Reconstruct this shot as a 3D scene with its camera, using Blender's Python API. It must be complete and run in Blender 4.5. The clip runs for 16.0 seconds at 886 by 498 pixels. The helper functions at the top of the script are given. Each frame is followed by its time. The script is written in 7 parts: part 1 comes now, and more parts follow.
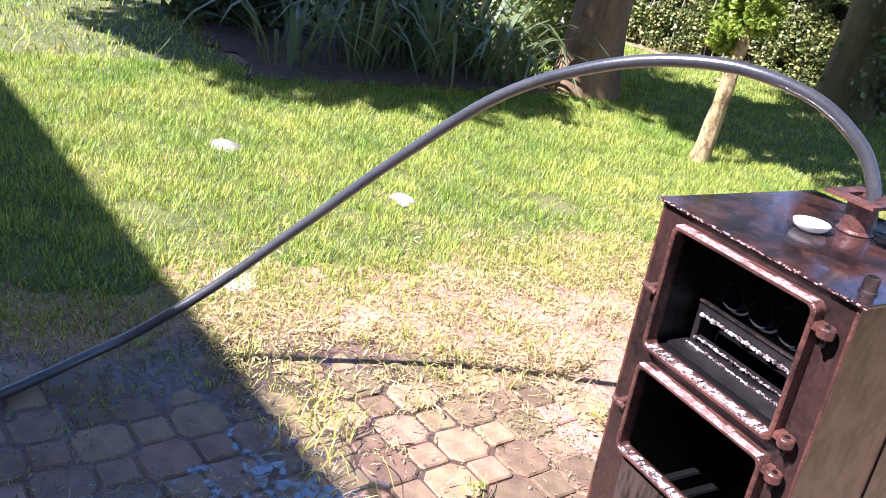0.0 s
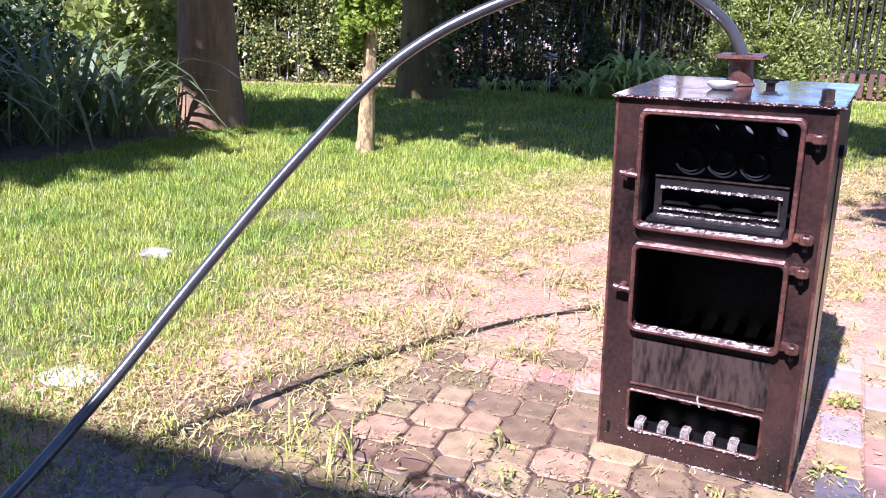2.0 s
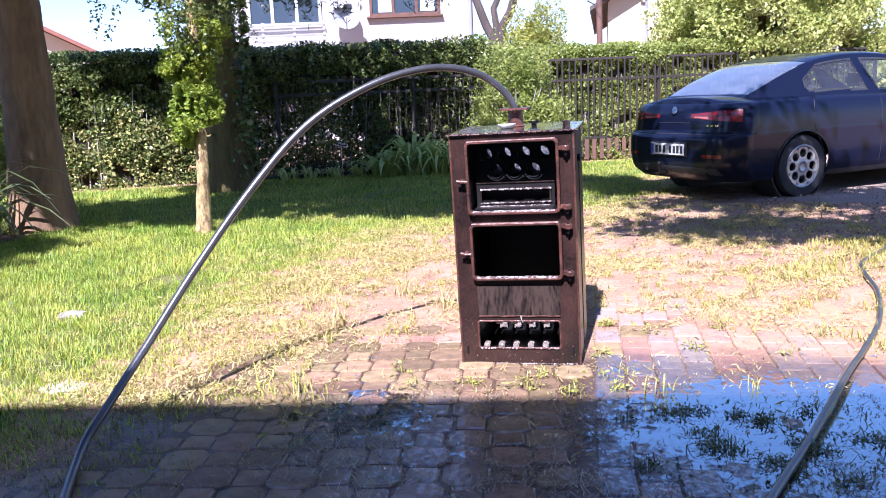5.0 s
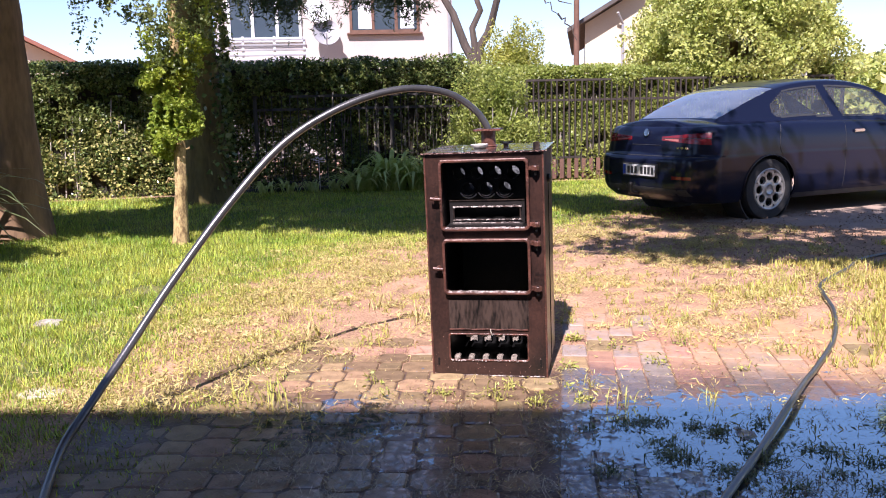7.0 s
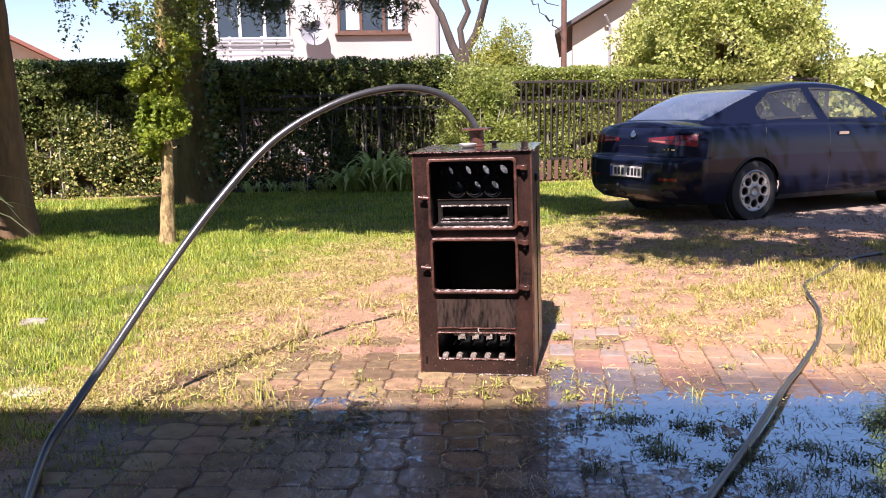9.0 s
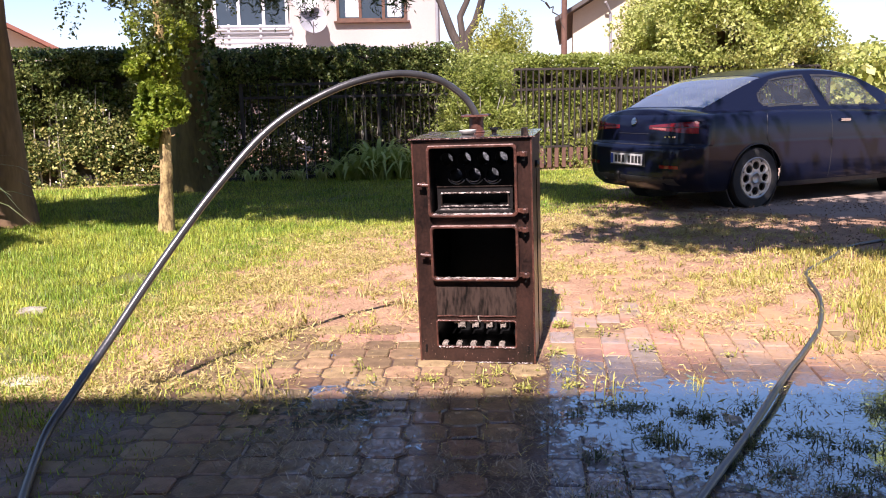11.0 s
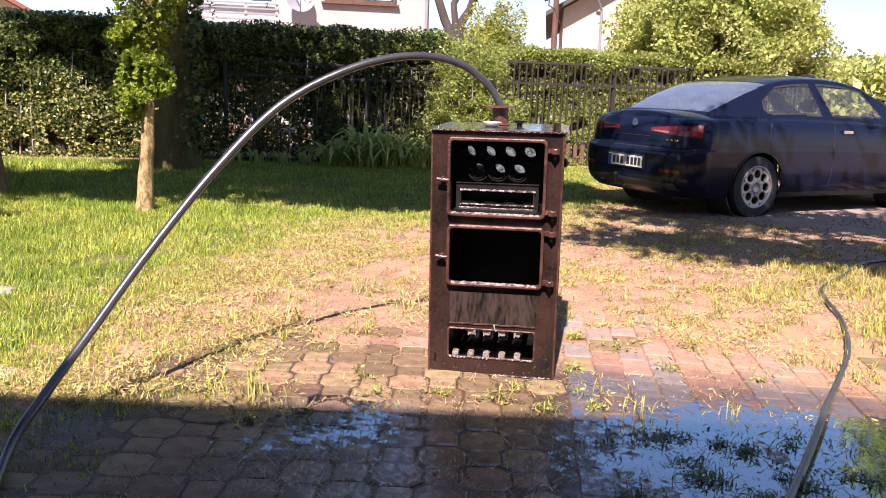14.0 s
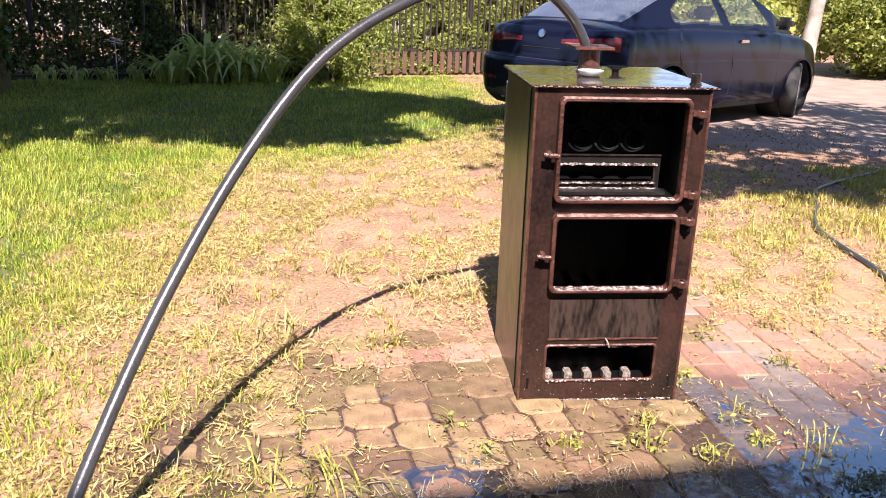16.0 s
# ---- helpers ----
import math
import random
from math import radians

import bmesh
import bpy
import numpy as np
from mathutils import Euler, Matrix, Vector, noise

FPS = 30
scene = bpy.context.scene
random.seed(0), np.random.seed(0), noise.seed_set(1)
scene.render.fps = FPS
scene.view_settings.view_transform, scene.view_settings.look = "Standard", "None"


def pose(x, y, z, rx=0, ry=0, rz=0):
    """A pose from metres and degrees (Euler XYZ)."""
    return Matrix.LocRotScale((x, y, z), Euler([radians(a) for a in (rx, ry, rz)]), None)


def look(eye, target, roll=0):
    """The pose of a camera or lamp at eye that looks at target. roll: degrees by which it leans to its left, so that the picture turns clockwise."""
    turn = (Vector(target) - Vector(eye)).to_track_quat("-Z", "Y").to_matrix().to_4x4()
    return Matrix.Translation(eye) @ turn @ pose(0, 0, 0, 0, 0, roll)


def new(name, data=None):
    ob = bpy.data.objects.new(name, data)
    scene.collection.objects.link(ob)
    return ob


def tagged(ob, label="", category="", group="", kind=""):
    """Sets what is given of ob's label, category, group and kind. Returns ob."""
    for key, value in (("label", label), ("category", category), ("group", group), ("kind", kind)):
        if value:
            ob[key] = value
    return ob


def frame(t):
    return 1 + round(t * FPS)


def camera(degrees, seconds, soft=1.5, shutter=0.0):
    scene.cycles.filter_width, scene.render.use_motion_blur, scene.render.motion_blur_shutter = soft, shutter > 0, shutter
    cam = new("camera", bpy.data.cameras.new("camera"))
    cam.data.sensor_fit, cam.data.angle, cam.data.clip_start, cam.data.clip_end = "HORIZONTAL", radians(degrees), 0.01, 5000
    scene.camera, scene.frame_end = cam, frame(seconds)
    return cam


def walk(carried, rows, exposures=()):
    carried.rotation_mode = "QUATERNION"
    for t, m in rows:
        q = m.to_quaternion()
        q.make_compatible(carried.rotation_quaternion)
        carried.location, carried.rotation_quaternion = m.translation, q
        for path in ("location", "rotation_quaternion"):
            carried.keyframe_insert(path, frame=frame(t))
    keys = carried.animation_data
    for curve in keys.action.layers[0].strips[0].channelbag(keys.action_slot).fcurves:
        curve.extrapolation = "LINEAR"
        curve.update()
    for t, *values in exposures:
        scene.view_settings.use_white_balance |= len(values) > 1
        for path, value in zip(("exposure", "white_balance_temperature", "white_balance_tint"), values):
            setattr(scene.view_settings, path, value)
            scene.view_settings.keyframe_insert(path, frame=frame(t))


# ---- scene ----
cam = camera(55.7, 16.0, soft=1.0)
PATH = [
    (0, (1.044, -1.409, 1.57), (-0.524, -0.439, 0.796), 10.7),
    (0.5, (0.895, -1.67, 1.525), (-0.598, -0.533, 0.835), 6.8),
    (1, (0.685, -1.776, 1.441), (-0.464, -0.247, 0.856), 3.2),
    (1.5, (0.491, -2.082, 1.361), (-0.461, -0.41, 0.814), 6.6),
    (2, (0.376, -2.176, 1.254), (-0.534, -0.491, 0.676), 1.2),
    (2.5, (0.237, -2.494, 1.239), (-0.485, -0.707, 0.703), 2.4),
    (3, (0.406, -2.741, 1.214), (-0.318, -0.943, 0.721), -1.8),
    (3.5, (0.437, -2.948, 1.187), (-0.227, -1.145, 0.631), -1.7),
    (3.8, (0.42, -3.136, 1.15), (-0.105, -1.28, 0.621), -1.8),
    (4, (0.378, -3.215, 1.147), (-0.104, -1.333, 0.67), -5.3),
    (4.5, (0.41, -3.386, 1.194), (-0.026, -1.484, 0.754), -3.8),
    (5, (0.5, -3.552, 1.188), (0.051, -1.637, 0.827), -2.6),
    (5.2, (0.488, -3.628, 1.179), (0.077, -1.702, 0.835), -3.1),
    (7.3, (0.545, -3.678, 1.205), (0.168, -1.74, 0.886), -0.8),
    (7.5, (0.54, -3.684, 1.194), (0.177, -1.743, 0.879), -0.4),
    (8, (0.547, -3.685, 1.197), (0.182, -1.744, 0.883), -1.1),
    (10.5, (0.525, -3.663, 1.185), (0.163, -1.726, 0.842), -1.1),
    (11, (0.537, -3.657, 1.184), (0.173, -1.722, 0.835), -1.2),
    (11.5, (0.54, -3.66, 1.187), (0.174, -1.726, 0.834), -1.2),
    (12, (0.543, -3.669, 1.185), (0.174, -1.736, 0.829), -1.3),
    (12.5, (0.546, -3.679, 1.187), (0.175, -1.746, 0.83), -1.2),
    (13, (0.539, -3.684, 1.186), (0.169, -1.751, 0.831), -0.9),
    (13.5, (0.487, -3.594, 1.169), (0.129, -1.661, 0.806), 0.4),
    (14, (0.288, -3.375, 1.173), (-0.005, -1.432, 0.8), 2.2),
    (14.5, (0.116, -3.126, 1.201), (-0.131, -1.189, 0.77), 6.5),
    (15, (-0.051, -2.887, 1.245), (-0.271, -0.959, 0.76), 6.0),
    (15.5, (-0.424, -2.704, 1.264), (-0.437, -0.775, 0.736), 1.2),
    (15.9, (-0.691, -2.54, 1.269), (-0.558, -0.634, 0.676), 3.4),
    (16, (-0.773, -2.443, 1.267), (-0.583, -0.541, 0.679), 2.4),
]
EXPOSURES = [(0, 1.8, 5400, 29), (0.5, 1.8, 5350, 30), (1.5, 1.6, 5250, 33), (2.5, 1.47, 5150, 34), (3.3, 1.58, 5150, 34), (4, 1.72, 5100, 34), (5, 1.56, 5300, 32), (7.5, 1.18, 6150, 29), (13, 1.16, 6400, 30), (16, 1.3, 6450, 25)]
walk(cam, [(t, look(eye, target, roll)) for t, eye, target, roll in PATH], EXPOSURES)

from mathutils.bvhtree import BVHTree

# world, sun and sky
SUN_DIR = Vector((0.05, 0.86, -1.0)).normalized()
world = bpy.data.worlds.new("sky")
scene.world = world
world.use_nodes = True
wn = world.node_tree.nodes
sky = wn.new("ShaderNodeTexSky")
sky.sky_type = "NISHITA"
sky.sun_disc = False
sky.sun_elevation = radians(49)
sky.sun_rotation = radians(183)
sky.ozone_density, sky.dust_density = 3.0, 0.1
wn["Background"].inputs["Strength"].default_value = 0.08
world.node_tree.links.new(sky.outputs[0], wn["Background"].inputs["Color"])
sun = new("sun", bpy.data.lights.new("sun", "SUN"))
sun.data.energy, sun.data.angle, sun.data.color = 5.0, radians(0.5), (1.0, 0.95, 0.86)
sun.matrix_world = look((0, -8, 12), Vector((0, -8, 12)) + SUN_DIR)


# ---------- materials ----------
def mat(name, c1, c2=None, rough=0.8, metal=0.0, scale=6.0, fine=60.0, bump=0.3, rand=0.0, spec=0.5, stretch=(1, 1, 1), island=False, detail=6.0, lo=0.35, hi=0.65, fine_mix=0.35, coord="Object"):
    """Two colours mixed by large and fine noise, with relief; rand varies whole pieces."""
    m = bpy.data.materials.new(name)
    m.use_nodes = True
    nt = m.node_tree
    n, l = nt.nodes, nt.links
    b = n["Principled BSDF"]
    b.inputs["Roughness"].default_value, b.inputs["Metallic"].default_value = rough, metal
    b.inputs["Specular IOR Level"].default_value = spec
    c2 = c2 or tuple(v * 0.6 for v in c1)
    tc = n.new("ShaderNodeTexCoord")
    mp = n.new("ShaderNodeMapping")
    mp.inputs["Scale"].default_value = stretch
    l.new(tc.outputs[coord], mp.inputs[0])
    big, small = n.new("ShaderNodeTexNoise"), n.new("ShaderNodeTexNoise")
    for t, s in ((big, scale), (small, fine)):
        t.inputs["Scale"].default_value = s
        t.inputs["Detail"].default_value = detail
        l.new(mp.outputs[0], t.inputs["Vector"])
    mixf = n.new("ShaderNodeMix")
    mixf.inputs[0].default_value = fine_mix
    l.new(big.outputs[0], mixf.inputs[2])
    l.new(small.outputs[0], mixf.inputs[3])
    r = n.new("ShaderNodeMapRange")
    r.inputs[1].default_value, r.inputs[2].default_value = lo, hi
    l.new(mixf.outputs[0], r.inputs[0])
    mx = n.new("ShaderNodeMix")
    mx.data_type = "RGBA"
    mx.inputs[6].default_value, mx.inputs[7].default_value = (*c1, 1), (*c2, 1)
    l.new(r.outputs[0], mx.inputs[0])
    col = mx.outputs[2]
    if rand:
        hsv = n.new("ShaderNodeHueSaturation")
        src = n.new("ShaderNodeNewGeometry") if island else n.new("ShaderNodeObjectInfo")
        out = src.outputs["Random Per Island"] if island else src.outputs["Random"]
        v = n.new("ShaderNodeMapRange")
        v.inputs[3].default_value, v.inputs[4].default_value = 1 - rand, 1 + rand
        l.new(out, v.inputs[0])
        l.new(v.outputs[0], hsv.inputs["Value"])
        h = n.new("ShaderNodeMapRange")
        h.inputs[3].default_value, h.inputs[4].default_value = 0.5 - rand * 0.05, 0.5 + rand * 0.05
        w = n.new("ShaderNodeMath")
        w.operation = "FRACT"
        k = n.new("ShaderNodeMath")
        k.operation = "MULTIPLY"
        k.inputs[1].default_value = 7.31
        l.new(out, k.inputs[0])
        l.new(k.outputs[0], w.inputs[0])
        l.new(w.outputs[0], h.inputs[0])
        l.new(h.outputs[0], hsv.inputs["Hue"])
        l.new(col, hsv.inputs["Color"])
        col = hsv.outputs[0]
    l.new(col, b.inputs["Base Color"])
    if bump:
        bp = n.new("ShaderNodeBump")
        bp.inputs["Strength"].default_value, bp.inputs["Distance"].default_value = bump, 0.01
        l.new(mixf.outputs[0], bp.inputs["Height"])
        l.new(bp.outputs[0], b.inputs["Normal"])
    return m


def leafy(name, c1, c2, rough=0.5, through_light=0.35, rand=0.3):
    """Thin foliage: varies leaf by leaf and lets some light through."""
    m = mat(name, c1, c2, rough=rough, scale=1.5, fine=25, bump=0, rand=rand, island=True)
    n, l = m.node_tree.nodes, m.node_tree.links
    b = n["Principled BSDF"]
    tr = n.new("ShaderNodeBsdfTranslucent")
    src = b.inputs["Base Color"].links[0].from_socket
    l.new(src, tr.inputs[0])
    mx = n.new("ShaderNodeMixShader")
    mx.inputs[0].default_value = through_light
    l.new(b.outputs[0], mx.inputs[1])
    l.new(tr.outputs[0], mx.inputs[2])
    l.new(mx.outputs[0], n["Material Output"].inputs[0])
    return m


def plain(name, c, rough=0.5, metal=0.0, coat=0.0):
    m = bpy.data.materials.new(name)
    m.use_nodes = True
    b = m.node_tree.nodes["Principled BSDF"]
    b.inputs["Base Color"].default_value = (*c, 1)
    b.inputs["Roughness"].default_value, b.inputs["Metallic"].default_value = rough, metal
    b.inputs["Coat Weight"].default_value = coat
    b.inputs["Coat Roughness"].default_value = 0.08
    return m


def sheet(name, tint, f0=0.05, rough=0.02, power=4.0, dust=0.0):
    """Thin glass or water film: clear, with gloss that grows at grazing angles."""
    m = bpy.data.materials.new(name)
    m.use_nodes = True
    n, l = m.node_tree.nodes, m.node_tree.links
    t, g, f, mx = n.new("ShaderNodeBsdfTransparent"), n.new("ShaderNodeBsdfGlossy"), n.new("ShaderNodeLayerWeight"), n.new("ShaderNodeMixShader")
    t.inputs[0].default_value = (*tint, 1)
    g.inputs["Roughness"].default_value = rough
    f.inputs[0].default_value = 0.5
    p, r = n.new("ShaderNodeMath"), n.new("ShaderNodeMapRange")
    p.operation = "POWER"
    p.inputs[1].default_value = power
    r.inputs[3].default_value = f0
    l.new(f.outputs["Facing"], p.inputs[0])
    l.new(p.outputs[0], r.inputs[0])
    l.new(r.outputs[0], mx.inputs[0])
    l.new(t.outputs[0], mx.inputs[1])
    l.new(g.outputs[0], mx.inputs[2])
    out = mx.outputs[0]
    # bluish-white veil: dust, plus a painted sky sheen on the rear glass
    if dust:
        d, dm, dn = n.new("ShaderNodeBsdfDiffuse"), n.new("ShaderNodeMixShader"), n.new("ShaderNodeTexNoise")
        d.inputs[0].default_value = (0.6, 0.64, 0.7, 1)
        dn.inputs["Scale"].default_value = 5.0
        dr = n.new("ShaderNodeMapRange")
        dr.inputs[1].default_value, dr.inputs[2].default_value, dr.inputs[3].default_value, dr.inputs[4].default_value = 0.35, 0.65, dust * 0.8, dust * 1.2
        l.new(dn.outputs[0], dr.inputs[0])
        l.new(dr.outputs[0], dm.inputs[0])
        l.new(out, dm.inputs[1])
        l.new(d.outputs[0], dm.inputs[2])
        out = dm.outputs[0]
    l.new(out, n["Material Output"].inputs[0])
    return m


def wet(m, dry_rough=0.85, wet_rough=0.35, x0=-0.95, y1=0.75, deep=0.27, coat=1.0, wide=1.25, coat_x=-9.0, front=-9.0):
    """Hosed-down area: water lowers roughness and deepens colour in a patchy stain round the boiler; the darkening's
    reach also carries some of the house's shade.
    """
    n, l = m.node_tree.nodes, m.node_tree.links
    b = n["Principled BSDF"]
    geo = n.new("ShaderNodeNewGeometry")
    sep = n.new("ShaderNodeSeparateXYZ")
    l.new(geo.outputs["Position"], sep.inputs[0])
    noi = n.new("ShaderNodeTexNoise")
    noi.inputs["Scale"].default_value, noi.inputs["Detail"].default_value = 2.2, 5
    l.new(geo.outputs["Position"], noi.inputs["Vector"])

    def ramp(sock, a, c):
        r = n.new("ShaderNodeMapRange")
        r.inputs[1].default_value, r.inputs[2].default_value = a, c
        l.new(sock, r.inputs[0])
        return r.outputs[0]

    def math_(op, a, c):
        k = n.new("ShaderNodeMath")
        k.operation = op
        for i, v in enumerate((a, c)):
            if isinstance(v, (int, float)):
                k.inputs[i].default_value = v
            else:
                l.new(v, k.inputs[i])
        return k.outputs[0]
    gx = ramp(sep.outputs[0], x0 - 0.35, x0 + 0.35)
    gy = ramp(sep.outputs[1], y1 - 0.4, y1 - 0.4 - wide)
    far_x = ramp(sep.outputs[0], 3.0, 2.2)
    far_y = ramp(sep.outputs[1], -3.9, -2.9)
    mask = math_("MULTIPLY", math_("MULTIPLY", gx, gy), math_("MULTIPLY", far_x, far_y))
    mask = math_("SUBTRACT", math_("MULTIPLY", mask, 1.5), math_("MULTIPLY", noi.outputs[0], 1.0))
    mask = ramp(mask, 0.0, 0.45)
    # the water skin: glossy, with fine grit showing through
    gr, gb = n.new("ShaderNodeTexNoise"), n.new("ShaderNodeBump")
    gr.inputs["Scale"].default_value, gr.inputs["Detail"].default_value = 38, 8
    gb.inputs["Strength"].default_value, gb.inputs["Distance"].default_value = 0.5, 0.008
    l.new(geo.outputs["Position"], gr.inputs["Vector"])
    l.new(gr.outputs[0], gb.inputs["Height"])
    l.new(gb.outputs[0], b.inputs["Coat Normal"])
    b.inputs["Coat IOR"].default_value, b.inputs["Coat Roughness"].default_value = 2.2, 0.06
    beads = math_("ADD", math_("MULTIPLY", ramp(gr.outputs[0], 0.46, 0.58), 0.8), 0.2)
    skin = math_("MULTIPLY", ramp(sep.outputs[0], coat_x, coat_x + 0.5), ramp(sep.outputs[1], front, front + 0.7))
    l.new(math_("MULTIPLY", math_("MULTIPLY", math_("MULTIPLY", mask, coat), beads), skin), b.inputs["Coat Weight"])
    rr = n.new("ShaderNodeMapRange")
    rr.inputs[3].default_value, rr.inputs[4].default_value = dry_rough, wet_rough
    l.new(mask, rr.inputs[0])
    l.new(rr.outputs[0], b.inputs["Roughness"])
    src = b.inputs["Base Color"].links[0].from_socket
    # darkening towards -y: damp plus the house's shade, put into the colour
    damp_shade = n.new("ShaderNodeMix")
    damp_shade.data_type, damp_shade.blend_type = "RGBA", "MULTIPLY"
    damp_shade.inputs[7].default_value = (deep, deep * 0.97, deep, 1)
    l.new(mask, damp_shade.inputs[0])
    l.new(src, damp_shade.inputs[6])
    l.new(damp_shade.outputs[2], b.inputs["Base Color"])
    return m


def soiled(m, colour=(0.5, 0.3, 0.155), dark=(0.3, 0.17, 0.085)):
    """Dried orange soil smeared over pavers, thicker away from the boiler."""
    n, l = m.node_tree.nodes, m.node_tree.links
    b = n["Principled BSDF"]
    geo, sep = n.new("ShaderNodeNewGeometry"), n.new("ShaderNodeSeparateXYZ")
    l.new(geo.outputs["Position"], sep.inputs[0])
    big, fine = n.new("ShaderNodeTexNoise"), n.new("ShaderNodeTexNoise")
    for k, sc in ((big, 3.1), (fine, 34)):
        k.inputs["Scale"].default_value, k.inputs["Detail"].default_value = sc, 6
        l.new(geo.outputs["Position"], k.inputs["Vector"])

    def add(a, c, w):
        k = n.new("ShaderNodeMath")
        k.operation = "MULTIPLY_ADD"
        l.new(a, k.inputs[0])
        k.inputs[1].default_value = w
        if isinstance(c, float):
            k.inputs[2].default_value = c
        else:
            l.new(c, k.inputs[2])
        return k.outputs[0]
    level = add(sep.outputs[0], -0.85, 0.38)
    level = add(sep.outputs[1], level, 0.3)
    level = add(big.outputs[0], level, 1.1)
    level = add(fine.outputs[0], level, 0.6)
    r = n.new("ShaderNodeMapRange")
    r.inputs[1].default_value, r.inputs[2].default_value, r.inputs[4].default_value = 0.3, 0.75, 0.9
    l.new(level, r.inputs[0])
    tone, mx = n.new("ShaderNodeMix"), n.new("ShaderNodeMix")
    tone.data_type = mx.data_type = "RGBA"
    tone.inputs[6].default_value, tone.inputs[7].default_value = (*colour, 1), (*dark, 1)
    l.new(fine.outputs[0], tone.inputs[0])
    l.new(r.outputs[0], mx.inputs[0])
    l.new(b.inputs["Base Color"].links[0].from_socket, mx.inputs[6])
    l.new(tone.outputs[2], mx.inputs[7])
    l.new(mx.outputs[2], b.inputs["Base Color"])
    return m


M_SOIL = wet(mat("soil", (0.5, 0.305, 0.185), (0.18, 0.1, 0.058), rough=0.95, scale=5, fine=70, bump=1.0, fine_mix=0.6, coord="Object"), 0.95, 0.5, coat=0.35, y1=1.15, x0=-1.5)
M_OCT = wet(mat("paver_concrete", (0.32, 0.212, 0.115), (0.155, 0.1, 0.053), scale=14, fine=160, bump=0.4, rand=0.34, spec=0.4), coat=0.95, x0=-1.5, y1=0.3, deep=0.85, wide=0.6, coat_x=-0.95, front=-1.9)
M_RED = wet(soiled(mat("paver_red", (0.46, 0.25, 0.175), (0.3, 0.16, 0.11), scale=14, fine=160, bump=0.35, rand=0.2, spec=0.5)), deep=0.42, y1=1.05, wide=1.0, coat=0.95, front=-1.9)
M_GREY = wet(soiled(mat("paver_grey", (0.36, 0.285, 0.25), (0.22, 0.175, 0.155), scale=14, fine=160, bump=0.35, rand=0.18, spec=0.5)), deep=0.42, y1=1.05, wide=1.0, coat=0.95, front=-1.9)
M_DRIVE = mat("driveway_gravel", (0.4, 0.3, 0.235), (0.27, 0.195, 0.15), rough=0.9, scale=2.6, fine=90, bump=0.5)
M_GRASS = leafy("lawn_grass", (0.175, 0.3, 0.02), (0.5, 0.51, 0.08), rand=0.7)
M_THATCH = mat("lawn_thatch", (0.06, 0.085, 0.018), (0.17, 0.15, 0.05), rough=0.95, scale=2.5, fine=60, bump=0.8)
M_DRY = leafy("dry_clippings", (0.56, 0.46, 0.18), (0.37, 0.3, 0.11), rough=0.7, through_light=0.15, rand=0.35)
M_HEDGE = leafy("hedge_leaf", (0.075, 0.12, 0.03), (0.23, 0.26, 0.08), rough=0.2, rand=0.65)
M_TUFT = leafy("yellowing_tuft", (0.36, 0.37, 0.07), (0.54, 0.46, 0.12), rough=0.5)
M_BRIGHT = leafy("bright_leaf", (0.25, 0.31, 0.06), (0.38, 0.41, 0.11), rough=0.4, through_light=0.45)
M_THUJA = leafy("thuja_fan", (0.42, 0.47, 0.05), (0.2, 0.29, 0.035), rough=0.5, through_light=0.45)
M_THUJADEEP = leafy("thuja_deep", (0.12, 0.17, 0.04), (0.22, 0.24, 0.07), rough=0.4, through_light=0.35)
# straw tone is lifted to paint sky glints on the wet bits
M_WETBITS = leafy("wet_straw", (0.5, 0.42, 0.3), (0.12, 0.09, 0.055), rough=0.1, through_light=0.05, rand=0.4)
M_LITTER = leafy("leaf_litter", (0.32, 0.21, 0.13), (0.18, 0.115, 0.07), rough=0.8, through_light=0.1, rand=0.25)
M_LITDRYLEAF = leafy("lit_dry_leaf", (0.52, 0.48, 0.16), (0.38, 0.36, 0.11), rough=0.6, through_light=0.3, rand=0.4)
M_PALE = leafy("pale_leaf", (0.38, 0.44, 0.1), (0.54, 0.55, 0.19), rough=0.5, through_light=0.45)
M_FEATHER = leafy("golden_conifer", (0.3, 0.33, 0.06), (0.46, 0.44, 0.1), rough=0.5, through_light=0.4)
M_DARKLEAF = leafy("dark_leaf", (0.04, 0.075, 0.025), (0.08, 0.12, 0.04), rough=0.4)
# darker copy of the weed colour, with the house's shade in it
M_SHADEWEED = leafy("shaded_weed", (0.06, 0.095, 0.03), (0.15, 0.17, 0.055), rough=0.35, through_light=0.2, rand=0.4)
M_STRAP = leafy("strap_leaf", (0.1, 0.15, 0.05), (0.22, 0.27, 0.12), rough=0.3, rand=0.4)
M_HOSTA = leafy("hosta_leaf", (0.36, 0.48, 0.12), (0.56, 0.62, 0.22), rough=0.45)
M_WEED = leafy("weed_leaf", (0.3, 0.33, 0.07), (0.46, 0.43, 0.11), rough=0.5)
M_HEDGECORE = mat("hedge_core_shade", (0.06, 0.045, 0.03), (0.02, 0.018, 0.013), rough=0.95, scale=5, fine=30, bump=0.8)
M_STEM = mat("grey_stem", (0.46, 0.42, 0.36), (0.22, 0.18, 0.14), rough=0.9, scale=5, fine=60)
M_BARK = mat("bark", (0.33, 0.2, 0.105), (0.13, 0.08, 0.045), rough=0.95, scale=5, fine=28, bump=1.0, stretch=(1, 1, 0.25))
M_MOSSBARK = mat("mossy_bark", (0.18, 0.14, 0.045), (0.075, 0.055, 0.02), rough=0.95, scale=5, fine=28, bump=1.0, stretch=(1, 1, 0.25))
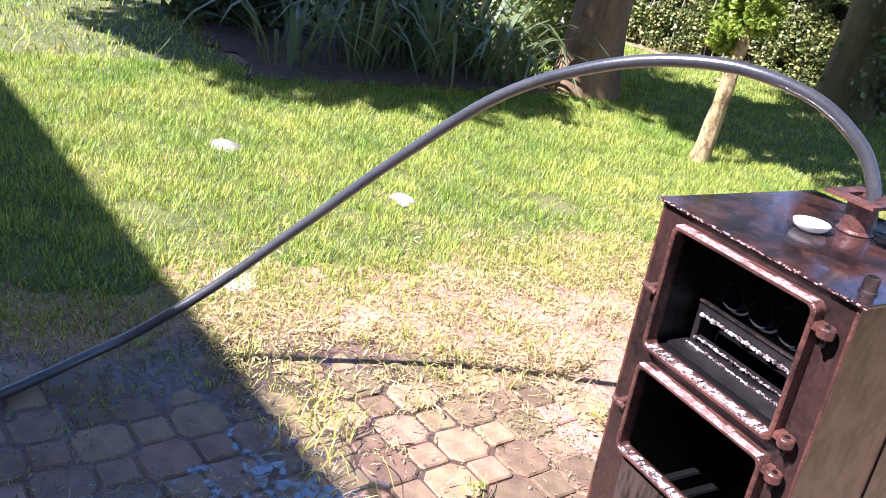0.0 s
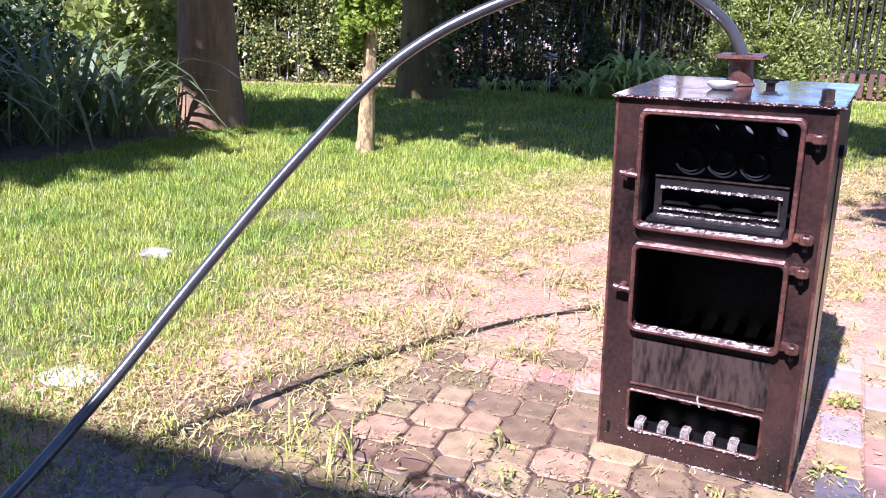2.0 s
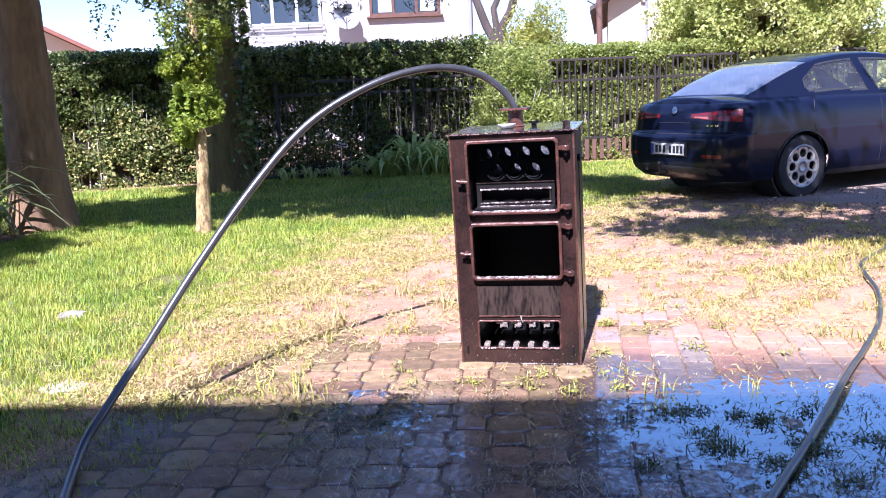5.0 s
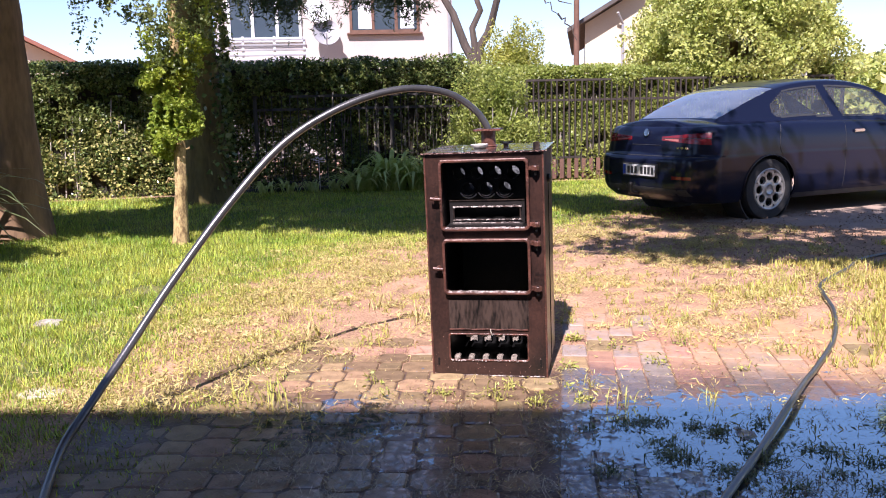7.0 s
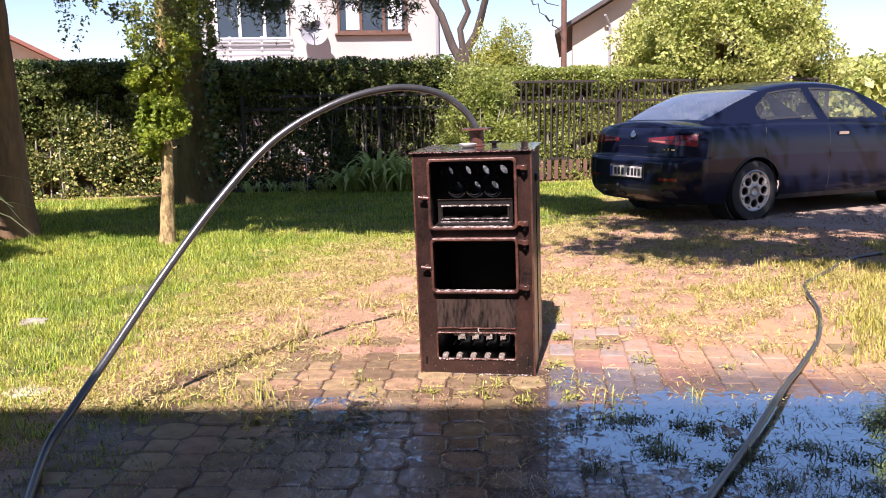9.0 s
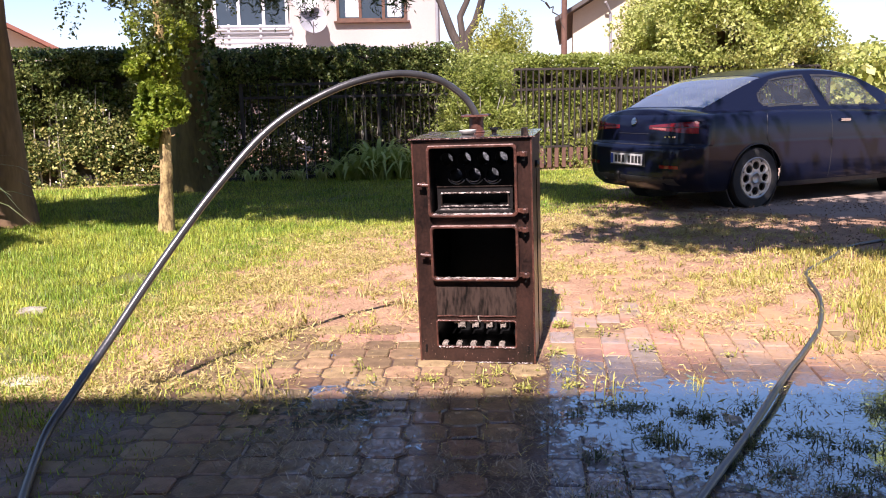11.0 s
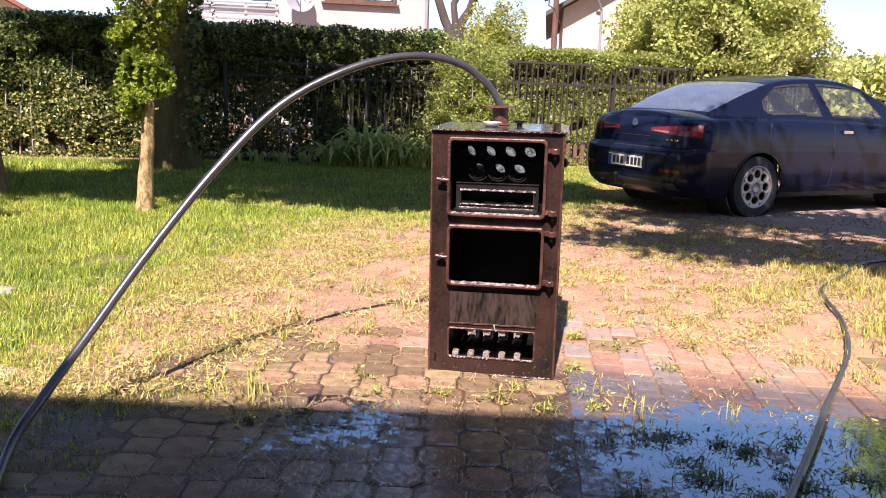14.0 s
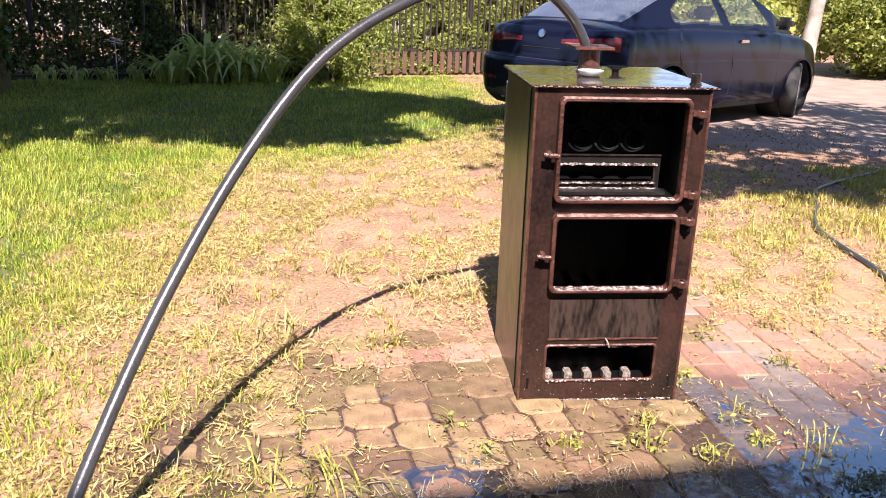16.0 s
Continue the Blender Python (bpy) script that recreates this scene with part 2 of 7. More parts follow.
M_DBARK = mat("dark_bark", (0.1, 0.075, 0.06), (0.045, 0.034, 0.028), rough=0.95, scale=5, fine=28, bump=1.0, stretch=(1, 1, 0.25))
M_YBARK = mat("young_bark", (0.46, 0.34, 0.15), (0.15, 0.095, 0.04), rough=0.9, scale=22, fine=80, bump=1.0, stretch=(1, 1, 0.5), lo=0.42, hi=0.58)
M_RUST = mat("rusted_steel", (0.056, 0.0275, 0.0205), (0.011, 0.0075, 0.0068), rough=0.28, metal=0.1, scale=7, fine=85, bump=0.3, stretch=(1, 1, 0.8), spec=0.45, lo=0.36, hi=0.64, fine_mix=0.35)
M_LID = mat("wet_rusted_lid", (0.085, 0.036, 0.028), (0.02, 0.013, 0.012), rough=0.1, metal=0.25, scale=11, fine=60, bump=0.06, spec=1.0, lo=0.42, hi=0.58)
n_, l_ = M_LID.node_tree.nodes, M_LID.node_tree.links
pud, pr = n_.new("ShaderNodeTexNoise"), n_.new("ShaderNodeMapRange")
pud.inputs["Scale"].default_value, pud.inputs["Detail"].default_value = 13, 5
pr.inputs[1].default_value, pr.inputs[2].default_value, pr.inputs[3].default_value, pr.inputs[4].default_value = 0.4, 0.58, 0.32, 0.03
l_.new(n_["Texture Coordinate"].outputs["Object"], pud.inputs["Vector"])
l_.new(pud.outputs[0], pr.inputs[0])
l_.new(pr.outputs[0], n_["Principled BSDF"].inputs["Roughness"])
M_LID.node_tree.nodes["Principled BSDF"].inputs["Coat Weight"].default_value = 0.8
M_LID.node_tree.nodes["Principled BSDF"].inputs["Coat Roughness"].default_value = 0.1
M_RUSTRED = mat("dark_red_rust", (0.17, 0.066, 0.045), (0.034, 0.017, 0.013), spec=0.6, rough=0.33, metal=0.15, scale=16, fine=90, bump=1.0)
M_SCALEGLINT = mat("scale_glint_rim", (0.1, 0.065, 0.055), (0.66, 0.58, 0.54), rough=0.4, metal=0.1, scale=60, fine=190, bump=0.6, lo=0.45, hi=0.56)
M_WORNGLINT = mat("worn_glint_edge", (0.5, 0.35, 0.31), (0.26, 0.14, 0.115), rough=0.25, scale=60, fine=190, bump=0.5, lo=0.42, hi=0.58)
M_PALEIRON = mat("lit_bar_iron", (0.45, 0.38, 0.32), (0.06, 0.048, 0.04), rough=0.5, metal=0.0, scale=70, fine=200, bump=0.5)
M_SOOT = mat("sooty_iron", (0.009, 0.0085, 0.0085), (0.004, 0.004, 0.004), spec=0.3, rough=0.4, metal=0.0, scale=10, fine=80, bump=0.4)
M_SIDE = mat("grey_side_sheet", (0.11, 0.072, 0.048), (0.03, 0.019, 0.015), lo=0.42, hi=0.6, rough=0.32, metal=0.1, scale=11, fine=45, bump=0.3, stretch=(1, 1, 0.7))
M_BAFFLE = mat("dark_baffle", (0.022, 0.019, 0.018), (0.008, 0.007, 0.007), spec=0.4, rough=0.35, scale=14, fine=90, bump=0.5)
M_GALV = mat("washed_plate", (0.065, 0.043, 0.034), (0.009, 0.007, 0.006), rough=0.35, metal=0.2, scale=13, fine=70, bump=0.25, stretch=(1.5, 1, 0.35), lo=0.43, hi=0.6, fine_mix=0.45)
M_BACKING = mat("backing_sheet", (0.19, 0.2, 0.215), (0.03, 0.033, 0.036), rough=0.45, metal=0.2, scale=45, fine=160, bump=0.4, lo=0.42, hi=0.58)
M_FLUE = mat("sooted_tube_wall", (0.035, 0.035, 0.038), (0.015, 0.015, 0.016), spec=0.05, rough=0.9, scale=20, fine=90, bump=0.3)
M_TUBE = mat("pale_tube", (0.85, 0.85, 0.87), (0.6, 0.6, 0.61), rough=0.35, metal=0.4, scale=20, fine=90, bump=0.2)
M_HOSE = mat("black_hose", (0.03, 0.03, 0.031), (0.06, 0.058, 0.056), rough=0.3, scale=14, fine=170, bump=0.12, spec=0.9, fine_mix=0.6)
M_HOSE.node_tree.nodes["Principled BSDF"].inputs["Coat Weight"].default_value = 0.3
M_HOSE.node_tree.nodes["Principled BSDF"].inputs["Coat Roughness"].default_value = 0.16
M_WHITE = mat("chalky_white", (0.75, 0.73, 0.68), (0.55, 0.52, 0.47), rough=0.6, scale=15, fine=80, bump=0.2)
M_BED = mat("bed_humus", (0.07, 0.05, 0.035), (0.16, 0.1, 0.06), rough=0.95, scale=9, fine=50, bump=1.0)
M_STONE = mat("pale_stone", (0.42, 0.39, 0.32), (0.2, 0.17, 0.125), rough=0.85, scale=22, fine=90, bump=0.5)
M_SUNSOIL = mat("sunlit_soil", (0.62, 0.55, 0.44), (0.42, 0.35, 0.26), rough=0.9, scale=12, fine=90, bump=0.4)
M_IRON = mat("fence_iron", (0.05, 0.042, 0.036), (0.02, 0.018, 0.016), rough=0.6, scale=6, fine=60)
M_FENCE = mat("weathered_fence", (0.045, 0.034, 0.026), (0.02, 0.016, 0.013), rough=0.8, scale=6, fine=60, stretch=(1, 1, 0.2))
M_BOARD = mat("red_brown_board", (0.17, 0.09, 0.06), (0.1, 0.05, 0.035), rough=0.8, scale=6, fine=60)
M_WALL = mat("house_render_white", (0.46, 0.415, 0.375), (0.4, 0.36, 0.325), rough=0.9, scale=0.6, fine=30, bump=0.1)
M_CREAM = mat("house_render_cream", (0.6, 0.53, 0.4), (0.53, 0.46, 0.34), rough=0.9, scale=0.6, fine=30, bump=0.1)
M_ROOF = mat("red_roof", (0.3, 0.12, 0.08), (0.22, 0.09, 0.06), rough=0.8, scale=2, fine=30)
M_DROOF = mat("dark_roof", (0.1, 0.085, 0.075), (0.06, 0.05, 0.045), rough=0.8, scale=2, fine=30)
M_TRIM = mat("window_frame_brown", (0.16, 0.08, 0.05), (0.1, 0.05, 0.03), rough=0.5, scale=8, fine=60)
M_WTRIM = mat("white_slat", (0.78, 0.78, 0.78), (0.66, 0.66, 0.66), rough=0.5, scale=3, fine=40, bump=0.05)
M_DISH = mat("grey_dish", (0.3, 0.3, 0.31), (0.24, 0.24, 0.25), rough=0.5, scale=4, fine=40, bump=0.05)
M_PAINT = plain("dark_blue_paint", (0.005, 0.007, 0.02), 0.3, 0.0, 0.6)
M_PAINT.node_tree.nodes["Principled BSDF"].inputs["Coat IOR"].default_value = 1.4
M_PAINT.node_tree.nodes["Principled BSDF"].inputs["Specular IOR Level"].default_value = 0.1
M_BLACK = mat("black_plastic", (0.02, 0.02, 0.022), (0.035, 0.035, 0.036), rough=0.55, scale=10, fine=100, bump=0.1)
M_TYRE = mat("tyre_rubber", (0.025, 0.025, 0.025), (0.045, 0.042, 0.04), rough=0.85, scale=8, fine=90)
M_ALLOY = mat("alloy_rim", (0.5, 0.49, 0.47), (0.32, 0.3, 0.28), rough=0.35, metal=0.7, scale=10, fine=80, bump=0.1)
M_TAIL = plain("red_lamp_glass", (0.16, 0.008, 0.012), 0.2, 0.0, 0.5)
M_LENS = plain("pink_lamp_glass", (0.4, 0.12, 0.1), 0.2, 0.0, 0.5)
M_PLATE = plain("plate_white", (0.6, 0.6, 0.58), 0.4)
M_PBLUE = plain("plate_blue", (0.02, 0.06, 0.35), 0.4)
M_BARS = plain("plate_dark", (0.03, 0.03, 0.03), 0.5)
M_CHROME = plain("chrome", (0.7, 0.7, 0.72), 0.15, 1.0)
M_SEAT = mat("seat_cloth", (0.12, 0.12, 0.13), (0.07, 0.07, 0.08), rough=0.9, scale=8, fine=120)
M_GLASS = sheet("clear_glass", (0.95, 0.98, 0.97), 0.06, dust=0.04)
M_REARGLASS = sheet("rear_glass", (0.5, 0.62, 0.7), 0.4, power=1.6, dust=0.09)
M_WINDOW = plain("dark_window", (0.05, 0.07, 0.09), 0.05, 0.0, 0.3)
M_WATER = sheet("water_film", (0.6, 0.6, 0.62), 0.06, 0.015, 1.5)
# cyan gloss tint puts a bluer sky reflection into the film's colour
M_WATER.node_tree.nodes["Glossy BSDF"].inputs[0].default_value = (0.82, 0.97, 1.0, 1)


def standing_water(m):
    """Breaks the film into pools: one wide sheet beside the boiler, small leftovers before it."""
    n, l = m.node_tree.nodes, m.node_tree.links
    geo, sep = n.new("ShaderNodeNewGeometry"), n.new("ShaderNodeSeparateXYZ")
    l.new(geo.outputs["Position"], sep.inputs[0])

    def noise(scale, detail):
        k = n.new("ShaderNodeTexNoise")
        k.inputs["Scale"].default_value, k.inputs["Detail"].default_value = scale, detail
        l.new(geo.outputs["Position"], k.inputs["Vector"])
        return k.outputs[0]

    def ramp(sock, a, c, lo=0.0, hi=1.0):
        r = n.new("ShaderNodeMapRange")
        r.inputs[1].default_value, r.inputs[2].default_value, r.inputs[3].default_value, r.inputs[4].default_value = a, c, lo, hi
        l.new(sock, r.inputs[0])
        return r.outputs[0]

    def op(kind, a, c):
        k = n.new("ShaderNodeMath")
        k.operation = kind
        for i, v in enumerate((a, c)):
            if isinstance(v, (int, float)):
                k.inputs[i].default_value = v
            else:
                l.new(v, k.inputs[i])
        return k.outputs[0]
    x, y = sep.outputs[0], sep.outputs[1]
    # back edge of the pools runs along the house's shadow line
    back = op("SUBTRACT", y, op("MULTIPLY", x, 0.12))
    wide = op("MULTIPLY", ramp(x, 0.35, 1.15, 0.05, 0.52), ramp(op("SUBTRACT", y, op("MULTIPLY", x, -0.1)), -1.2, -0.72, -0.12, 1.0))
    wide = op("MULTIPLY", wide, ramp(back, -0.2, -0.5))
    left = op("MULTIPLY", ramp(x, -0.75, -0.6), ramp(x, -0.2, -0.45))
    left = op("MULTIPLY", left, op("MULTIPLY", ramp(y, -0.25, -0.42), ramp(y, -1.0, -0.75)))
    level = op("ADD", wide, op("MULTIPLY", left, 0.13))
    level = op("ADD", level, op("MULTIPLY", noise(3.4, 3), 0.4))
    level = op("ADD", level, op("MULTIPLY", noise(21, 7), 0.6))
    mask = ramp(level, 0.59, 0.66)
    rip, bmp = noise(26, 3), n.new("ShaderNodeBump")
    bmp.inputs["Strength"].default_value, bmp.inputs["Distance"].default_value = 0.1, 0.003
    l.new(rip, bmp.inputs["Height"])
    l.new(bmp.outputs[0], n["Glossy BSDF"].inputs["Normal"])
    clear, mix = n.new("ShaderNodeBsdfTransparent"), n.new("ShaderNodeMixShader")
    film = n["Mix Shader"]
    l.new(mask, mix.inputs[0])
    l.new(clear.outputs[0], mix.inputs[1])
    l.new(film.outputs[0], mix.inputs[2])
    l.new(mix.outputs[0], n["Material Output"].inputs[0])


standing_water(M_WATER)


# ---------- mesh helpers ----------
class Mesh:
    """Collects vertices and faces of one part."""

    def __init__(self):
        self.v, self.f = [], []

    def add(self, vs, fs, m=None):
        k = len(self.v)
        self.v += [tuple(m @ Vector(p)) if m else tuple(p) for p in vs]
        self.f += [tuple(i + k for i in f) for f in fs]
        return self

    def box(self, a, b, m=None, e=0.0):
        """A box from corner a to corner b, with edges chamfered by e."""
        if e <= 0:
            vs = [(x, y, z) for x in (a[0], b[0]) for y in (a[1], b[1]) for z in (a[2], b[2])]
            return self.add(vs, [(0, 1, 3, 2), (4, 6, 7, 5), (0, 4, 5, 1), (2, 3, 7, 6), (0, 2, 6, 4), (1, 5, 7, 3)], m)
        bm = bmesh.new()
        c = [(a[i] + b[i]) / 2 for i in range(3)]
        s = [abs(b[i] - a[i]) for i in range(3)]
        bmesh.ops.create_cube(bm, size=1, matrix=Matrix.Translation(c) @ Matrix.Diagonal((*s, 1)))
        bmesh.ops.bevel(bm, geom=bm.edges[:], offset=min(e, min(s) * 0.45), segments=2, affect="EDGES")
        bm.verts.index_update()
        self.add([v.co for v in bm.verts], [[v.index for v in f.verts] for f in bm.faces], m)
        bm.free()
        return self

    def lathe(self, prof, n=24, m=None, closed=False):
        """Turns a profile of (radius, z) round z."""
        vs = [(r * math.cos(2 * math.pi * i / n), r * math.sin(2 * math.pi * i / n), z) for r, z in prof for i in range(n)]
        k = len(prof)
        fs = [(j * n + i, j * n + (i + 1) % n, (j + 1) * n + (i + 1) % n, (j + 1) * n + i) for j in range(k - 1) for i in range(n)]
        if not closed:
            fs += [tuple(reversed(range(n))), tuple(range((k - 1) * n, k * n))]
        else:
            fs += [((k - 1) * n + i, (k - 1) * n + (i + 1) % n, (i + 1) % n, i) for i in range(n)]
        return self.add(vs, fs, m)

    def tube(self, pts, radii, n=10, cap=True):
        """A round tube along points."""
        pts = [Vector(p) for p in pts]
        if np.isscalar(radii):
            radii = [radii] * len(pts)
        radii = [float(r) for r in radii]
        side = Vector((0.31, 0.2, 0.93))
        vs, fs = [], []
        for i, p in enumerate(pts):
            d = (pts[min(i + 1, len(pts) - 1)] - pts[max(i - 1, 0)]).normalized()
            a = side - d * side.dot(d)
            if a.length < 1e-3:
                a = Vector((1, 0, 0)) - d * d.x
            a.normalize()
            side = a
            b = d.cross(a)
            vs += [p + radii[i] * (a * math.cos(2 * math.pi * k / n) + b * math.sin(2 * math.pi * k / n)) for k in range(n)]
        for i in range(len(pts) - 1):
            fs += [(i * n + k, i * n + (k + 1) % n, (i + 1) * n + (k + 1) % n, (i + 1) * n + k) for k in range(n)]
        if cap:
            fs += [tuple(reversed(range(n))), tuple(range((len(pts) - 1) * n, len(pts) * n))]
        return self.add(vs, fs)

    def data(self, name, smooth=False):
        me = bpy.data.meshes.new(name)
        me.from_pydata(self.v, [], self.f)
        bm = bmesh.new()
        bm.from_mesh(me)
        bmesh.ops.recalc_face_normals(bm, faces=bm.faces[:])
        bm.to_mesh(me)
        bm.free()
        if smooth:
            me.polygons.foreach_set("use_smooth", [True] * len(me.polygons))
            me.set_sharp_from_angle(angle=radians(40))
        return me


def part(name, mesh, material, parent=None, label="", smooth=False):
    """One mesh object, under a thing or a part if one is given."""
    me = mesh.data(name, smooth) if isinstance(mesh, Mesh) else mesh
    if material and not me.materials:
        me.materials.append(material)
    ob = new(name, me)
    if parent:
        ob.parent = parent
    if label:
        ob["label"] = label
    return ob


def thing(name, m=None, label="", category="", group="", kind=""):
    ob = new(name)
    ob.empty_display_size = 0.1
    if m is not None:
        ob.matrix_world = m
    return tagged(ob, label, category, group, kind)


def quads(name, q, material, kind="", parent=None, label="", category=""):
    """Many loose quads (an array n x 4 x 3) as one mesh."""
    q = np.asarray(q, dtype=np.float32)
    n = len(q)
    me = bpy.data.meshes.new(name)
    me.vertices.add(n * 4)
    me.vertices.foreach_set("co", q.reshape(-1))
    me.loops.add(n * 4)
    me.loops.foreach_set("vertex_index", np.arange(n * 4, dtype=np.int32))
    me.polygons.add(n)
    me.polygons.foreach_set("loop_start", np.arange(0, n * 4, 4, dtype=np.int32))
    me.update(calc_edges=True)
    me.materials.append(material)
    ob = new(name, me)
    if parent:
        ob.parent = parent
    return tagged(ob, label, category, "", kind)


RNG = np.random.default_rng(5)


def unit(v):
    return v / np.maximum(np.linalg.norm(v, axis=-1, keepdims=True), 1e-6)


def leaves(centres, size, aspect=1.6, up=0.3, spread=0.3):
    """Leaf quads (pointed diamonds) at the centres, in all directions."""
    n = len(centres)
    d = unit(RNG.normal(size=(n, 3)) + np.array([0, 0, up]))
    a = unit(np.cross(d, RNG.normal(size=(n, 3))))
    s = size * (1 + spread * RNG.normal(size=(n, 1))).clip(0.4, 2)
    c = np.asarray(centres)
    return np.stack([c - a * s * aspect / 2, c + np.cross(d, a) * s / 2 + a * s * 0.1, c + a * s * aspect / 2, c - np.cross(d, a) * s / 2 + a * s * 0.1], axis=1)


def wob(p, scale, seed=0.0):
    """Smooth pseudo-noise in -1..1 for arrays of points."""
    p = np.asarray(p, dtype=float) * scale + seed
    x, y, z = p[..., 0], p[..., 1], p[..., 2]
    return (np.sin(x * 1.7 + 1.3 * np.sin(y * 1.1 + z)) + np.sin(y * 2.1 + 1.7 * np.sin(z * 1.3 + x * 0.7)) + np.sin(z * 1.9 + 1.1 * np.sin(x * 1.5 - y))) / 3


def clump(n, centre, radii, size, hollow=0.55, ragged=0.25, seed=0.0, aspect=1.6, up=0.3):
    """Leaves in an uneven rounded crown with gaps."""
    d = unit(RNG.normal(size=(n * 2, 3)))
    r = hollow + (1 - hollow) * RNG.random((n * 2, 1)) ** 0.6
    r = r * (1 + ragged * wob(d, 2.3, seed)[:, None] + ragged * 0.7 * wob(d, 6.1, seed + 4)[:, None])
    keep = wob(d * r, 4.7, seed + 9) > -0.35
    p = (d * r)[keep][:n] * np.array(radii) + np.array(centre)
    return leaves(p, size, aspect, up)


def catmull(pts, n):
    pts = np.array(pts, dtype=float)
    p = np.vstack([2 * pts[0] - pts[1], pts, 2 * pts[-1] - pts[-2]])
    out = []
    for i in range(1, len(p) - 2):
        for t in np.linspace(0, 1, n, endpoint=False):
            out.append(0.5 * (2 * p[i] + (p[i + 1] - p[i - 1]) * t + (2 * p[i - 1] - 5 * p[i] + 4 * p[i + 1] - p[i + 2]) * t ** 2 + (3 * p[i] - p[i - 1] - 3 * p[i + 1] + p[i + 2]) * t ** 3))
    out.append(pts[-1])
    return np.array(out)


def fence_y(x):
    return 10.75 + 0.42 * x


FENCE_ANGLE = math.degrees(math.atan(0.42))


# ---------- ground ----------
def lawn_edge(y):
    return np.interp(y, [-6, -1.2, -0.28, 0.23, 1.61, 3.26, 3.78, 4.2, 4.9, 5.6, 9, 10.5], [-1.6, -1.5, -1.6, -1.6, -1.75, -1.6, -1.0, -0.45, 0.4, 0.95, 1.0, 0.9])


def lawn_depth(x, y):
    """Metres inside the lawn's uneven edge (negative outside it)."""
    p = np.stack([x, y, 0 * x], axis=-1)
    return lawn_edge(y) - x + 0.16 * wob(p, 3.1) + 0.1 * wob(p, 9.0, 3)


def ground_z(x, y):
    """Soil level: below the pavers where they lie clean, creeping over them towards the edges."""
    p = np.stack([x, y, 0 * x], axis=-1)
    z = 0.008 * wob(p, 2.0) + 0.006 * wob(p, 7.0, 2) + 0.003 * wob(p, 23.0, 5)
    out = np.maximum(np.maximum(-0.8 - x, x - 2.0), y - np.interp(x, [-1, 0.2, 0.45, 1.4, 2.2], [0.42, 0.5, 0.75, 0.7, 0.3]))
    f = np.clip(out / 0.75 + 0.25 * wob(p, 4.0, 7), 0, 1)
    return z * (0.25 + 0.75 * f) * (out > -0.4) - 0.007 + 0.0095 * f


def grid_lines(lo, hi, fine_lo, fine_hi, step):
    mid = np.arange(fine_lo, fine_hi + step, step)
    return np.unique(np.concatenate([np.linspace(lo, fine_lo, 9)[:-1], mid, np.linspace(fine_hi, hi, 9)[1:]]))


gx, gy = grid_lines(-900, 900, -10, 8, 0.07), grid_lines(-900, 900, -5, 12, 0.07)
GX, GY = np.meshgrid(gx, gy, indexing="ij")
GZ = ground_z(GX, GY) * (np.abs(GX) < 30) * (np.abs(GY) < 30)
nv = len(gy)
idx = np.arange(len(gx) * nv).reshape(len(gx), nv)
gf = np.stack([idx[:-1, :-1], idx[1:, :-1], idx[1:, 1:], idx[:-1, 1:]], axis=-1).reshape(-1, 4)
me = bpy.data.meshes.new("ground")
me.from_pydata(np.stack([GX, GY, GZ], axis=-1).reshape(-1, 3).tolist(), [], gf.tolist())
me.polygons.foreach_set("use_smooth", [True] * len(me.polygons))
me.materials.append(M_SOIL)
tagged(new("ground", me), "bare brown soil ground with dust and patches", "ground", kind="structure")

# lawn thatch under the grass blades
step = 0.09
dx, dy = np.arange(-14, 1.4, step), np.arange(-6.8, 11.2, step)
DX, DY = np.meshgrid(dx, dy, indexing="ij")
bed = (DX < -5.25) & (DX > -7.2) & (DY > 0.45) & (DY < 3.5)
inside = (lawn_depth(DX, DY) > 0.15) & (DY < fence_y(DX) - 0.3) & ~bed
lz = ground_z(DX, DY) + 0.007 - 0.03 * np.clip(1 - (lawn_depth(DX, DY) - 0.2) / 0.35, 0, 1)
ids, lv, lf = {}, [], []
for i, j in zip(*np.nonzero(inside[:-1, :-1])):
    f = []
    for a, b in ((i, j), (i + 1, j), (i + 1, j + 1), (i, j + 1)):
        if (a, b) not in ids:
            ids[(a, b)] = len(lv)
            lv.append((dx[a], dy[b], lz[a, b]))
        f.append(ids[(a, b)])
    lf.append(tuple(f))
me = bpy.data.meshes.new("lawn")
me.from_pydata(lv, [], lf)
me.materials.append(M_THATCH)
tagged(new("lawn", me), "mown lawn sward with yellow-green thatch", "lawn", kind="structure")

bm_ = Mesh()
bx_, by_ = np.arange(-7.3, -5.1, 0.1), np.arange(-1.0, 3.7, 0.1)
ids = {}
for i, x in enumerate(bx_[:-1]):
    for j, y in enumerate(by_[:-1]):
        q = np.array([x, y, 0.0])
        if x + 0.05 > -5.25 + 0.12 * float(wob(q, 2.4)) + 0.1 or y > 3.5 or y < 0.45 + 0.1 * math.sin(x * 5):
            continue
        f = []
        for a, b in ((i, j), (i + 1, j), (i + 1, j + 1), (i, j + 1)):
            if (a, b) not in ids:
                ids[(a, b)] = len(bm_.v)
                bm_.v.append((bx_[a], by_[b], 0.022 + 0.015 * float(wob(np.array([bx_[a], by_[b], 0.0]), 5.0))))
            f.append(ids[(a, b)])
        bm_.f.append(tuple(f))
tagged(part("flower_bed", bm_, M_BED), "dark humus flower bed with leaf litter", "flower bed", kind="structure")

